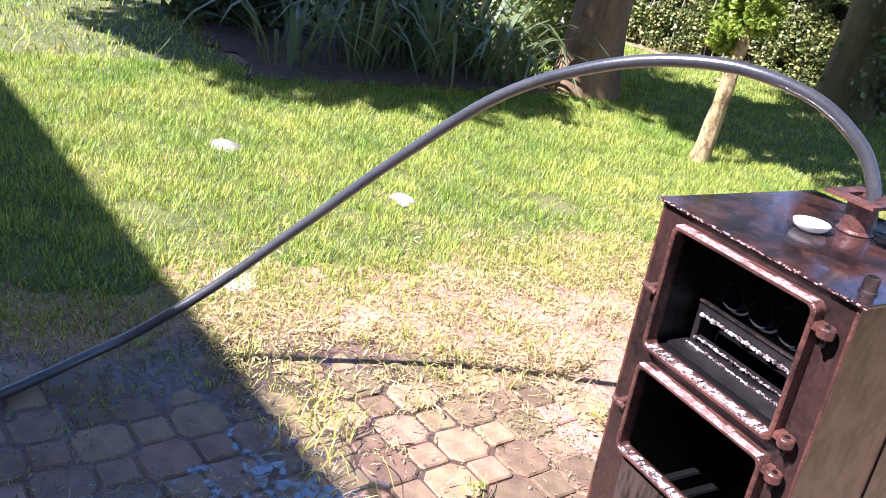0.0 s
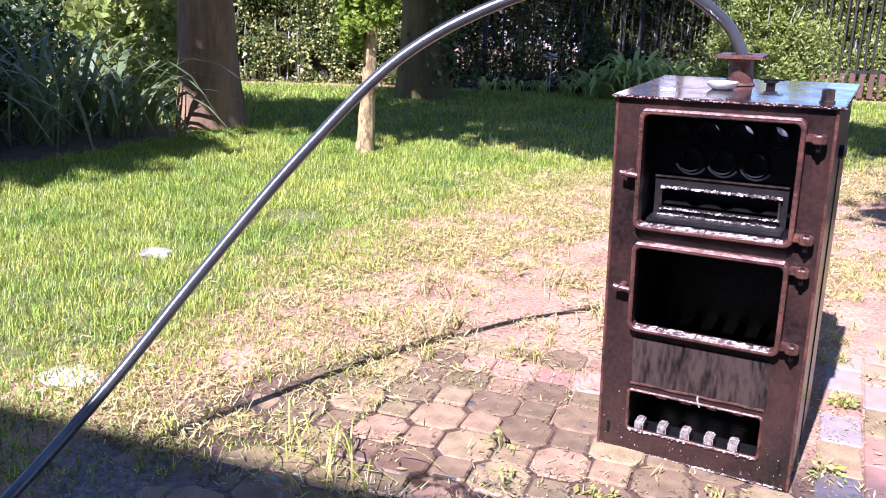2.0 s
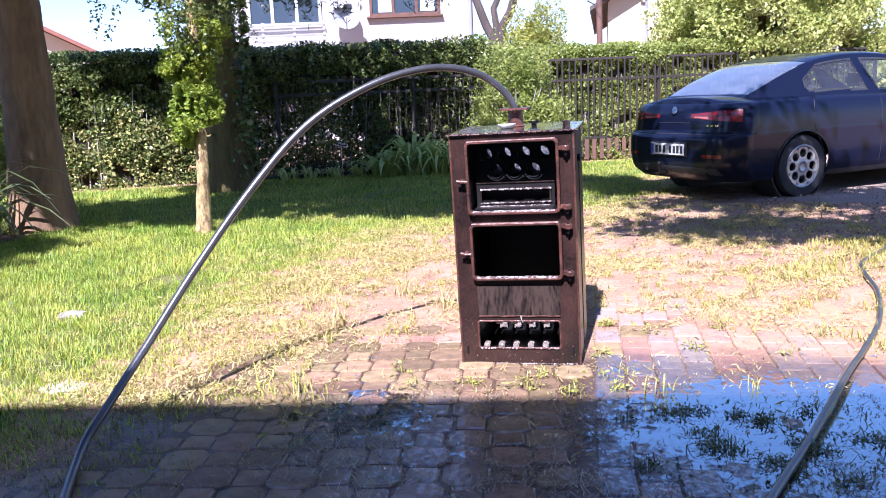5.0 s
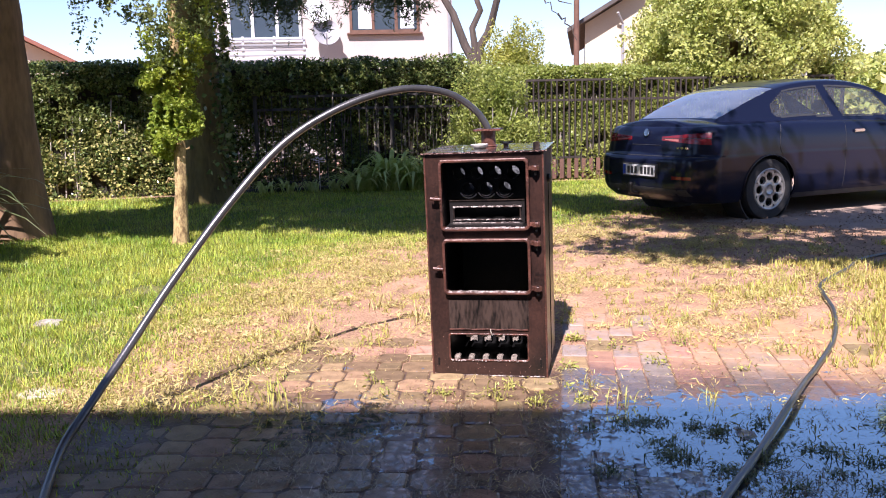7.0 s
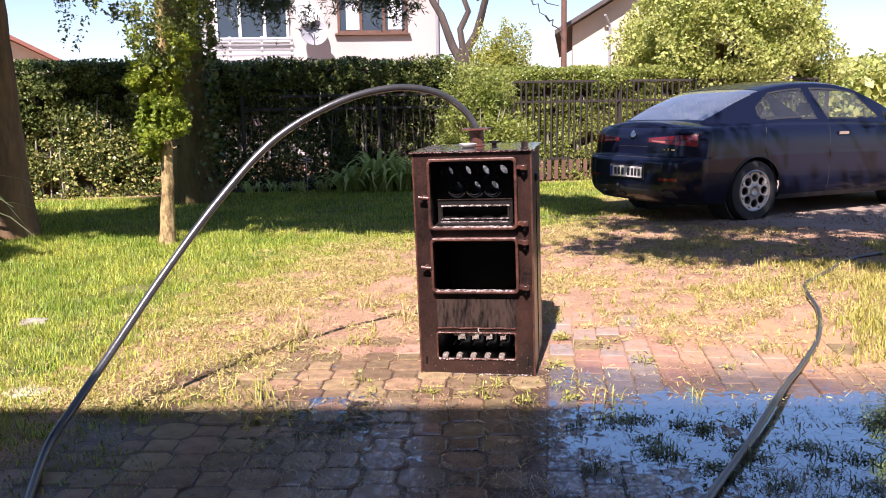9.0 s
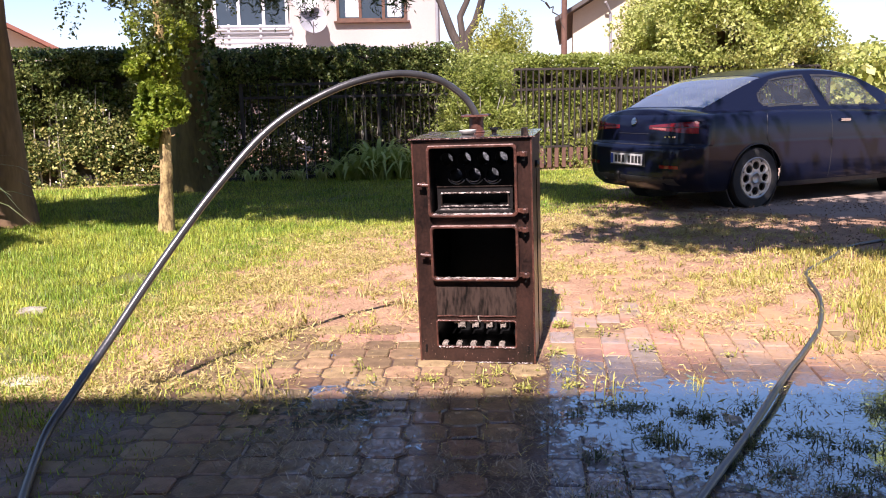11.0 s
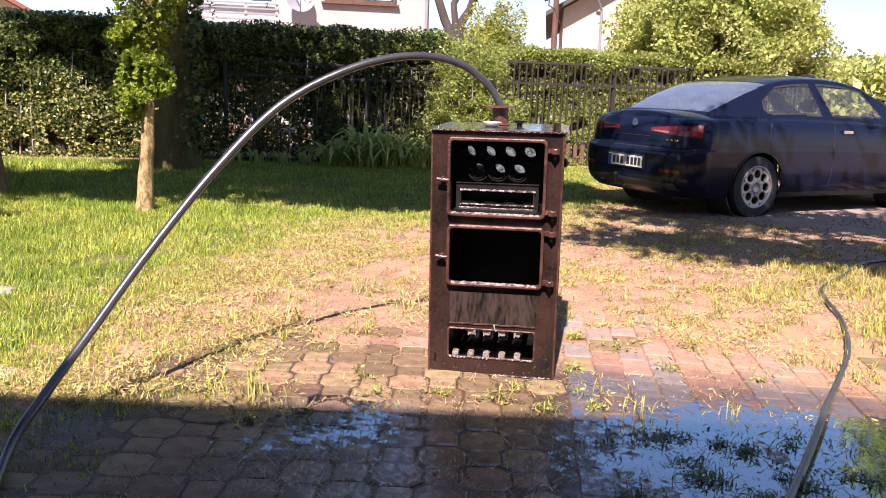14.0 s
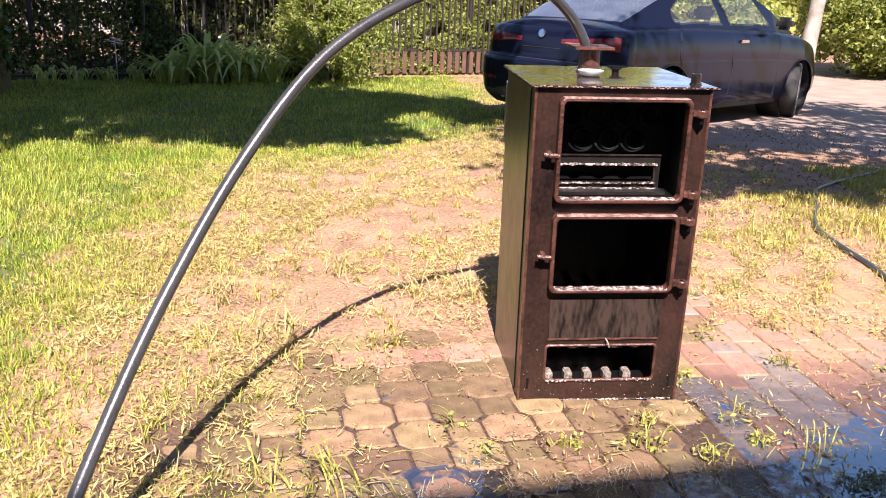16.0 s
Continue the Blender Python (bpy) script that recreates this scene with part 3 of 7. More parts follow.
# driveway under the car, with a ragged edge
step = 0.1
dx, dy = np.arange(0.2, 16, step), np.arange(3.5, 17, step)
DX, DY = np.meshgrid(dx, dy, indexing="ij")
P = np.stack([DX, DY, 0 * DX], axis=-1)
edge = np.interp(DX, [0.2, 1.0, 2.2, 3.9, 8, 22], [9.0, 5.4, 4.75, 4.35, 4.2, 4.0]) + 0.15 * wob(P, 2.5)
into = np.minimum(DY - edge, DX - np.interp(DY, [4, 6, 9, 12], [1.2, 1.15, 1.2, 1.4]) - 0.12 * wob(P, 2.0, 1))
inside = (DY > edge) & (DX > np.interp(DY, [4, 6, 9, 12], [1.2, 1.15, 1.2, 1.4]) + 0.12 * wob(P, 2.0, 1)) & (DY < 11.0 + 0.42 * DX)
mesh = Mesh()
ids = {}
for i in range(len(dx) - 1):
    for j in range(len(dy) - 1):
        if inside[i, j]:
            f = []
            for a, b in ((i, j), (i + 1, j), (i + 1, j + 1), (i, j + 1)):
                if (a, b) not in ids:
                    ids[(a, b)] = len(mesh.v)
                    mesh.v.append((DX[a, b], DY[a, b], 0.012 - 0.04 * max(0.0, 1 - float(into[a, b]) / 0.45) + 0.004 * float(wob(P[a, b], 3.0)) + 0.4 * float(ground_z(DX[a, b], DY[a, b]))))
                f.append(ids[(a, b)])
            mesh.f.append(tuple(f))
me = bpy.data.meshes.new("driveway")
me.from_pydata(mesh.v, [], mesh.f)
me.materials.append(M_DRIVE)
tagged(new("road", me), "grey-brown packed gravel driveway beside the lawn", "driveway", kind="structure")


# ---------- house behind, which shades the yard ----------
house = Matrix.Translation((0.0, -5.336, 0)) @ pose(0, 0, 0, 0, 0, math.degrees(math.atan(0.155)))
h = Mesh().box((-16, -8.6, -0.02), (14, -0.7, 5.55), house)
tagged(part("wall_house", h, M_WALL), "pale rendered house wall shading the yard", "wall", kind="structure")
h = Mesh()
for a, b, c in (((0, 5.6), (-4.65, 8.0), 0.14), ((-9.3, 5.6), (-4.65, 8.0), 0.14)):
    h.add([(x, y, z + k) for x in (-16.5, 14.5) for (y, z) in (a, b) for k in (0, c)], [(0, 1, 3, 2), (4, 6, 7, 5), (0, 4, 5, 1), (2, 3, 7, 6), (0, 2, 6, 4), (1, 5, 7, 3)], house)
tagged(part("roof_house", h, M_DROOF), "dark pitched house roof with straight eaves", "roof", kind="structure")


# ---------- the boiler ----------
def plate(mesh, us, vs, hole, w0, w1, axes=(0, 2, 1)):
    """A flat plate with holes: cells between the cut lines us and vs, thick from w0 to w1."""
    def pt(u, v, w):
        p = [0, 0, 0]
        p[axes[0]], p[axes[1]], p[axes[2]] = u, v, w
        return tuple(p)
    full = lambda i, j: 0 <= i < len(us) - 1 and 0 <= j < len(vs) - 1 and not hole((us[i] + us[i + 1]) / 2, (vs[j] + vs[j + 1]) / 2)
    for i in range(len(us) - 1):
        for j in range(len(vs) - 1):
            if full(i, j):
                a, b, c, d = us[i], us[i + 1], vs[j], vs[j + 1]
                for w in (w0, w1):
                    mesh.add([pt(a, c, w), pt(b, c, w), pt(b, d, w), pt(a, d, w)], [(0, 1, 2, 3)])
                for (di, dj), (e, f) in (((-1, 0), ((a, c), (a, d))), ((1, 0), ((b, c), (b, d))), ((0, -1), ((a, c), (b, c))), ((0, 1), ((a, d), (b, d)))):
                    if not full(i + di, j + dj):
                        mesh.add([pt(*e, w0), pt(*f, w0), pt(*f, w1), pt(*e, w1)], [(0, 1, 2, 3)])
    return mesh


def rounded(x0, x1, z0, z1, r, n=6):
    out = []
    for cx, cz, a0 in ((x1 - r, z1 - r, 0), (x0 + r, z1 - r, 90), (x0 + r, z0 + r, 180), (x1 - r, z0 + r, 270)):
        out += [(cx + r * math.cos(radians(a0 + 90 * k / n)), cz + r * math.sin(radians(a0 + 90 * k / n))) for k in range(n + 1)]
    return out


def rim(x0, x1, z0, z1, w, ya, yb, r=0.022):
    """A raised collar round an opening, w wide, from ya out to yb, with soft edges."""
    rings = []
    for inset, y in ((0, ya), (0, yb + 0.003), (0.003, yb), (w - 0.003, yb), (w, yb + 0.003), (w, ya)):
        rings.append([(x, y, z) for x, z in rounded(x0 + inset, x1 - inset, z0 + inset, z1 - inset, max(r - inset * 0.6, 0.008))])
    n = len(rings[0])
    m = Mesh()
    m.add([p for ring in rings for p in ring], [(k * n + i, k * n + (i + 1) % n, ((k + 1) % 6) * n + (i + 1) % n, ((k + 1) % 6) * n + i) for k in range(6) for i in range(n)])
    return m


def liner(x0, x1, y0, y1, z0, z1, t=0.006, back=True, skip=()):
    """An open-fronted steel box lining a chamber, of one sheet; skip leaves out the floor (0) or the ceiling (2)."""
    inner = [(x, y, z) for y in (y0, y1) for x, z in ((x0, z0), (x1, z0), (x1, z1), (x0, z1))]
    outer = [(x, y, z) for y in (y0, y1 + t) for x, z in ((x0 - t, z0 - t), (x1 + t, z0 - t), (x1 + t, z1 + t), (x0 - t, z1 + t))]
    fs = []
    for k in range(4):
        if k in skip:
            continue
        n = (k + 1) % 4
        fs += [(k, n, 4 + n, 4 + k), (8 + k, 8 + n, 12 + n, 12 + k), (k, n, 8 + n, 8 + k)]
    return Mesh().add(inner + outer, fs + ([(4, 5, 6, 7), (12, 13, 14, 15)] if back else [(4 + k, 4 + (k + 1) % 4, 12 + (k + 1) % 4, 12 + k) for k in range(4)]))


def crust(x0, x1, y, z, thick, seed):
    """A broken line for scale and painted glints: small uneven crumbs side by side."""
    m, R7 = Mesh(), random.Random(seed)
    x = x0
    while x < x1:
        w, t = R7.uniform(0.003, 0.009), thick * R7.uniform(0.5, 1.2)
        dy, dz = R7.uniform(-0.002, 0.002), R7.uniform(-0.0015, 0.0015)
        m.box((x, y + dy - t, z + dz - t * 0.8), (x + w, y + dy + t, z + dz + t * 0.8), e=0.001)
        x += w * R7.uniform(0.75, 1.25)
    return m


def build_boiler():
    b = thing("boiler", pose(0, 0, -0.004, 1.2, -0.9, 0), "tall rusty wet steel boiler with doors removed, on pavers", "boiler")
    U, L, A = (-0.183, 0.19, 0.692, 0.984), (-0.18, 0.19, 0.402, 0.63), (-0.18, 0.178, 0.078, 0.198)
    holes = (U, L, A)
    hole = lambda x, z: any(a < x < c and d < z < e for a, c, d, e in holes)
    xs = sorted({-0.26, 0.26, *[v for k in holes for v in k[:2]]})
    zs = sorted({0.0, 1.02, *[v for k in holes for v in k[2:]]})
    part("front_panel", plate(Mesh(), xs, zs, hole, 0.0, 0.006), M_RUST, b, "rust-brown streaked front sheet")
    part("side_panel", Mesh().box((-0.262, 0.003, 0), (-0.256, 0.515, 1.02), e=0.002), M_SIDE, b, "greyish wet side sheet with rust runs")
    part("side_panel", Mesh().box((0.256, 0.003, 0), (0.262, 0.515, 1.02), e=0.002), M_SIDE, b, "greyish wet side sheet with rust runs")
    back = part("back_panel", plate(Mesh(), [-0.256, -0.24, 0.24, 0.256], [0, 0.765, 0.965, 1.02], lambda x, z: -0.24 < x < 0.24 and 0.765 < z < 0.965, 0.509, 0.515), M_RUST, b)
    # added pale sheet behind: catches the sun and shows bright through the smoke tubes
    bow = [(0.245 * math.copysign(abs(math.sin(radians(a))) ** 0.6, a), 0.6 + 0.14 * math.cos(radians(a)) ** 0.5) for a in range(-90, 91, 10)]
    n_b = len(bow)
    trough = Mesh().add([(x, y, z) for z in (0.735, 0.955) for x, y in bow] + [(x * 0.98, y - 0.004, z) for z in (0.735, 0.955) for x, y in bow], [(i, i + 1, n_b + i + 1, n_b + i) for i in range(n_b - 1)] + [(2 * n_b + i, 2 * n_b + i + 1, 3 * n_b + i + 1, 3 * n_b + i) for i in range(n_b - 1)] + [(n_b + i, n_b + i + 1, 3 * n_b + i + 1, 3 * n_b + i) for i in range(n_b - 1)] + [(i, i + 1, 2 * n_b + i + 1, 2 * n_b + i) for i in range(n_b - 1)])
    trough.box((-0.245, 0.516, 0.731), (0.245, 0.6, 0.735)).add([(x, y, 0.735) for x, y in bow], [tuple(range(n_b))])
    part("bright_backing", trough, M_BACKING, back, "added pale sheet seen bright through the tubes", smooth=True)
    part("base", Mesh().box((-0.256, 0.007, 0.002), (0.256, 0.509, 0.02)), M_RUST, b)
    for x in (-0.2625, 0.2625):
        part("corner_edge", Mesh().tube([(x, 0.001, 0.0), (x, 0.0015, 0.5), (x, 0.001, 1.02)], 0.0045, 8), M_RUSTRED, b)
    lid = part("lid", Mesh().box((-0.277, -0.014, 1.02), (0.277, 0.527, 1.028), e=0.002), M_LID, b, "wet shiny rusted top plate")
    part("lid_edge", crust(-0.275, 0.275, -0.0125, 1.0245, 0.0026, 14), M_WORNGLINT, lid, "pale broken front edge")["kind"] = "stuff"
    # flue stub with its flange, off centre at the back
    flue = part("flue_stub", Mesh().lathe([(0.04, 1.028), (0.042, 1.03), (0.036, 1.036), (0.034, 1.07), (0.034, 1.104), (0.03, 1.104), (0.03, 1.028)], 20, pose(-0.022, 0.35, 0), closed=True), M_RUSTRED, b, "red-brown rusted short pipe", smooth=True)
    us = [-0.085, -0.05, 0.006, 0.042]
    part("flange", plate(Mesh(), us, [0.287, 0.322, 0.378, 0.413], lambda x, y: -0.05 < x < 0.006 and 0.322 < y < 0.378, 1.104, 1.112, axes=(0, 1, 2)), M_RUSTRED, flue, "square rusted flange")
    part("nipple", Mesh().lathe([(0.018, 1.028), (0.018, 1.032), (0.015, 1.034), (0.0145, 1.06), (0.01, 1.06), (0.01, 1.03)], 18, pose(0.232, 0.055, 0), closed=True), M_GALV, lid, "dull grey threaded pipe stub", smooth=True)
    knob = Mesh().lathe([(0.012, 1.028), (0.012, 1.038), (0.02, 1.041), (0.02, 1.045), (0.004, 1.047)], 12, pose(0.064, 0.33, 0)).box((0.034, 0.324, 1.0455), (0.1, 0.336, 1.0505), e=0.002)
    part("plug", knob, M_SOOT, lid, "small dark plug")
    # seams and a bolt on the side sheets, flecks of scale low on the front
    part("side_seam", Mesh().tube([(-0.2625, 0.073, 0.01), (-0.263, 0.073, 0.5), (-0.2625, 0.073, 1.01)], 0.003, 6), M_SOOT, b)
    part("side_seam", Mesh().tube([(0.2625, 0.265, 0.01), (0.263, 0.265, 0.5), (0.2625, 0.265, 0.86)], 0.003, 6), M_SOOT, b)
    part("side_bolt", Mesh().lathe([(0.004, 0.0), (0.019, 0.001), (0.019, 0.012), (0.012, 0.018), (0.002, 0.019)], 14, pose(0.262, 0.215, 0.885, 0, 90, 0)), M_SOOT, b, "dark bolt head", smooth=True)
    R8 = random.Random(31)
    fleck = Mesh()
    for _ in range(75):
        x, z = R8.uniform(-0.255, 0.255), abs(R8.gauss(0, 0.13))
        if z > 0.37 or (A[0] - 0.008 < x < A[1] + 0.008 and A[2] - 0.008 < z < A[3] + 0.008) or (-0.178 < x < 0.185 and 0.225 < z < 0.362):
            continue
        w = R8.uniform(0.0004, 0.0015)
        fleck.box((x - w, -0.0012, z - w * R8.uniform(0.8, 2.2)), (x + w, 0.001, z + w))
    part("scale_flecks", fleck, M_WORNGLINT, b, "pale scale flecks low on the front")["kind"] = "stuff"
    # pale crumbs put the ash sill's sunlit edge into colour
    part("ash_sill_glint", crust(A[0] + 0.004, A[1] - 0.004, -0.003, A[2] - 0.002, 0.004, 9), M_SCALEGLINT, b, "pale crumbs for the sunlit ash sill")["kind"] = "stuff"
    part("foot_crust", crust(-0.25, 0.25, -0.001, 0.004, 0.003, 10), M_SCALEGLINT, b, "flaked pale foot edge")["kind"] = "stuff"
    # collars round the two door openings
    for name, (x0, x1, z0, z1) in (("upper", U), ("lower", L)):
        # pale strips paint the sun's glint on each collar's wet top edge
        edge_glint = Mesh()
        R6 = random.Random(7 + len(name) * 3 + (name == "lower"))
        x = x0 - 0.002
        while x < x1:
            w = R6.uniform(0.01, 0.05)
            edge_glint.box((x, -0.0335, z1 + 0.0085), (min(x + w, x1), -0.006 - 0.012 * R6.random(), z1 + 0.0128), e=0.001)
            x += w - 0.001
        part("glint_edge", edge_glint, M_WORNGLINT, b, "rusty upper edge paled for sun glint")["kind"] = "stuff"
        part("door_collar", rim(x0 - 0.012, x1 + 0.012, z0 - 0.012, z1 + 0.012, 0.012, 0.003, -0.032), M_RUSTRED, b, "proud rusted door collar with rounded corners")
        # pale flakes stand in for sunlight sparkling on the wet sill
        lip = Mesh()
        R2 = random.Random(len(name))
        for k in range(60):
            x = x0 + 0.01 + (x1 - x0 - 0.02) * (k + R2.random()) / 60
            s = 0.0015 + 0.003 * R2.random()
            lip.box((x - s * 1.5, -0.03 + 0.004 * R2.random(), z0 - 0.001), (x + s, -0.016 + 0.012 * R2.random(), z0 + s), e=0.0008)
        part("sill_glint", lip, M_SCALEGLINT, b, "pale flakes painting sun on the wet sill")["kind"] = "stuff"
    part("ash_collar", rim(A[0] - 0.006, A[1] + 0.006, A[2] - 0.006, A[3] + 0.006, 0.008, 0.003, -0.006, 0.014), M_RUSTRED, b, "worn edge of the ash opening")
    # upper chamber: liner, tube plate with seven tubes, slotted baffle
    x0, x1, z0, z1 = U[0] - 0.006, U[1] + 0.006, U[2] - 0.004, U[3] + 0.006
    chamber = part("upper_chamber", liner(x0, x1, 0.006, 0.131, z0, z1, back=False), M_SOOT, b, "sooty firing chamber")
    # tubes run from the chamber's back wall through to the open flue outlet
    spots = [(-0.004 + (k - (row - 1) / 2) * 0.083, zc) for row, zc in ((4, 0.925), (3, 0.853)) for k in range(row)]
    cut_x = sorted({x0, x1, *[round(x + s, 4) for x, _ in spots for s in (-0.029, 0.029)]})
    cut_z = sorted({z0, 0.8, z1, *[round(z + s, 4) for _, z in spots for s in (-0.029, 0.029)]})
    part("tube_plate", plate(Mesh(), cut_x, cut_z, lambda x, z: z < 0.8 or any(abs(x - a) < 0.029 and abs(z - c) < 0.029 for a, c in spots), 0.131, 0.137), M_SOOT, chamber, "black sooty tube plate")
    # black plate added behind the baffle slot so its depth reads dark
    part("slot_shade_plate", Mesh().box((x0, 0.195, 0.62), (x1, 0.2, 0.806)), M_SOOT, chamber)
    for k, (xc, zc) in enumerate(spots):
        part("tube_ring", Mesh().lathe([(0.0425, -0.0005), (0.0425, 0.0008), (0.0295, 0.0012), (0.0295, -0.0005)], 24, pose(xc, 0.13, zc, -90, 0, 0), closed=True), M_SOOT, chamber)
        prof = [(0.0325, -0.032), (0.034, -0.03), (0.034, 0.002), (0.034, 0.2), (0.030, 0.2), (0.030, -0.032)]
        part("smoke_tube", Mesh().lathe(prof, 24, pose(xc, 0.13, zc, -90, 0, 0), closed=True), M_FLUE, chamber, "sooty smoke tube", smooth=True)
        if k > 3:
            part("tube_lip", Mesh().tube([(xc + 0.043 * math.cos(radians(a)), 0.122, zc + 0.043 * math.sin(radians(a))) for a in range(-155, -20, 15)], 0.003, 6), M_TUBE, chamber)
    bx0, bx1 = -0.176, 0.168
    baf = plate(Mesh(), [bx0, bx0 + 0.022, bx1 - 0.022, bx1], [0.69, 0.716, 0.77, 0.802], lambda x, z: bx0 + 0.022 < x < bx1 - 0.022 and 0.716 < z < 0.77, 0.105, 0.113)
    part("baffle", baf, M_BAFFLE, chamber, "dark slotted baffle plate")
    # lighter baffle edges mix scale with sun glint put into the colour
    for zc, y, thick, sd in ((0.7725, 0.097, 0.0045, 1), (0.7125, 0.099, 0.003, 2), (0.702, 0.075, 0.003, 3)):
        part("scale_crust", crust(bx0 + 0.018, bx1 - 0.018, y, zc, thick, sd), M_SCALEGLINT, chamber, "pale slot edge, scale plus painted sun glint")["kind"] = "stuff"
    for x in (bx0 + 0.016, bx1 - 0.022):
        part("baffle_edge", Mesh().box((x, 0.097, 0.717), (x + 0.006, 0.1045, 0.767), e=0.0015), M_GALV, chamber, "pale slot edge, scale plus painted sun glint")
    part("baffle_edge", Mesh().box((bx0, 0.099, 0.798), (bx1, 0.1045, 0.8035), e=0.0015), M_GALV, chamber, "upper edge lightened as if sunlit")
    part("baffle_ledge", Mesh().box((bx0, 0.03, 0.688), (bx1, 0.095, 0.7), e=0.003), M_BAFFLE, chamber, "dark wet ledge")
    # lower chamber and ash pit
    part("lower_chamber", liner(L[0] - 0.006, L[1] + 0.006, 0.006, 0.44, L[2] - 0.17, L[3] + 0.004, skip=(0,)), M_SOOT, b, "black sooty fire box")
    for k in range(6):
        x = -0.155 + 0.067 * k
        part("fire_bar", Mesh().box((x - 0.013, 0.01, 0.262), (x + 0.013, 0.435, 0.282), e=0.003), M_SOOT, b)
    ash = part("ash_pit", liner(A[0] - 0.004, A[1] + 0.004, 0.006, 0.42, A[2] - 0.03, A[3] + 0.03, skip=(2,)), M_SOOT, b, "black ash pit")
    # bar ends and teeth are paled so that they read as lit
    for k in range(5):
        x = -0.156 + 0.066 * k
        part("grate_bar", Mesh().box((x - 0.013, 0.035, 0.05), (x + 0.013, 0.08, 0.084), e=0.004).box((x - 0.01, 0.03, 0.056), (x - 0.002, 0.0355, 0.081), e=0.002).box((x + 0.003, 0.03, 0.056), (x + 0.01, 0.0355, 0.081), e=0.002), M_PALEIRON, ash, "grate bar end paled to look lit")
    for k in range(4):
        x = -0.111 + 0.069 * k
        part("grate_bar", Mesh().box((x - 0.019, 0.26, 0.08), (x + 0.019, 0.3, 0.122), e=0.005).box((x - 0.012, 0.258, 0.09), (x - 0.003, 0.2605, 0.115), e=0.002).box((x + 0.004, 0.258, 0.088), (x + 0.013, 0.2605, 0.113), e=0.002), M_PALEIRON, ash, "grate bar end paled to look lit")
        part("grate_tooth", Mesh().box((x + 0.004, 0.012, 0.182), (x + 0.034, 0.03, 0.204), e=0.003), M_PALEIRON, ash)
    # lower washed plate with welds
    part("blank_plate", Mesh().box((-0.178, -0.004, 0.225), (0.185, -0.0004, 0.362), e=0.0015), M_GALV, b, "grey washed plate with dark drips")
    part("weld_bead", Mesh().tube([(-0.178 + 0.036 * k, -0.003 + 0.001 * (k % 2), 0.222 + 0.0015 * (k % 3)) for k in range(11)], 0.0045, 6), M_RUSTRED, b)
    part("wire_hook", Mesh().tube([(0.01, -0.003, 0.225), (0.012, -0.018, 0.222), (0.016, -0.024, 0.212), (0.02, -0.02, 0.20)], 0.0025, 6), M_STONE, b)
    # hinge lugs at one side, latch pins at the other
    for z in (0.952, 0.706, 0.622, 0.418):
        lug = Mesh().box((0.2, -0.03, z - 0.009), (0.222, 0.0, z + 0.009), e=0.003)
        lug.lathe([(0.015, -0.011), (0.017, -0.008), (0.017, 0.008), (0.015, 0.011), (0.006, 0.011), (0.006, -0.011)], 16, pose(0.231, -0.024, z), closed=True)
        hinge = part("hinge_lug", lug, M_RUSTRED, b, "rusted hinge lug with bored eye")
        part("hinge_pin", Mesh().lathe([(0.0055, -0.03), (0.0055, 0.013), (0.003, 0.014)], 10, pose(0.231, -0.024, z)), M_SOOT, hinge)
    for z in (0.826, 0.51):
        p = Mesh().tube([(-0.215, 0.0, z), (-0.216, -0.03, z), (-0.214, -0.036, z + 0.001)], [0.011, 0.01, 0.007], 10)
        p.tube([(-0.236, -0.03, z + 0.002), (-0.2, -0.031, z - 0.001), (-0.19, -0.031, z - 0.002)], 0.0075, 8)
        part("latch_pin", p, M_RUSTRED, b, "rusted latch pin", smooth=True)
    for x, z in ((-0.235, 0.05), (0.236, 0.05)):
        part("slot_tab", Mesh().box((x - 0.004, -0.004, z), (x + 0.004, 0.001, z + 0.035), e=0.001), M_SOOT, b)
    return b


build_boiler()
cup = Mesh().lathe([(0.028, 0.0), (0.044, 0.012), (0.047, 0.022), (0.043, 0.022), (0.04, 0.017), (0.012, 0.015)], 24)
cup_ob = part("bowl", cup, M_WHITE, None, smooth=True)
cup_ob.matrix_world = pose(-0.062, 0.205, 1.0275, 1.2, -0.9, 0) @ Matrix.Scale(0.87, 4)
tagged(cup_ob, "small shallow off-white dish on the boiler lid", "dish")

# ---------- hoses ----------
path = [(-0.95, -1.95, 0.018), (-1.15, -1.6, 0.018), (-1.3, -1.33, 0.022), (-1.385, -1.13, 0.055), (-1.393, -0.973, 0.125), (-1.347, -0.762, 0.288), (-1.246, -0.534, 0.534), (-1.083, -0.302, 0.83), (-0.883, -0.12, 1.086), (-0.639, 0.027, 1.242), (-0.414, 0.16, 1.307), (-0.236, 0.272, 1.29), (-0.118, 0.343, 1.216), (-0.053, 0.362, 1.13), (-0.035, 0.358, 1.06)]
hose = thing("arched_hose", None, "thick black plastic pipe arching from flue to ground", "hose")
part("pipe", Mesh().tube(catmull(path, 9), 0.0165, 14), M_HOSE, hose, smooth=True)
part("pipe_end", Mesh().tube([(-0.037, 0.358, 1.075), (-0.033, 0.358, 1.05)], 0.0185, 14), M_HOSE, hose, "cut end sitting in the flue stub", smooth=True)
path = [(0.55, -2.3, 0.0165), (0.72, -1.6, 0.0165), (0.875, -1.19, 0.02), (1.06, -0.76, 0.03), (1.232, -0.33, 0.04), (1.35, -0.02, 0.03), (1.46, 0.25, 0.02), (1.65, 0.75, 0.019), (1.79, 1.33, 0.019), (1.84, 1.8, 0.019), (1.91, 2.15, 0.019), (2.2, 2.68, 0.019), (2.5, 3.2, 0.019), (3.4, 3.9, 0.019)]
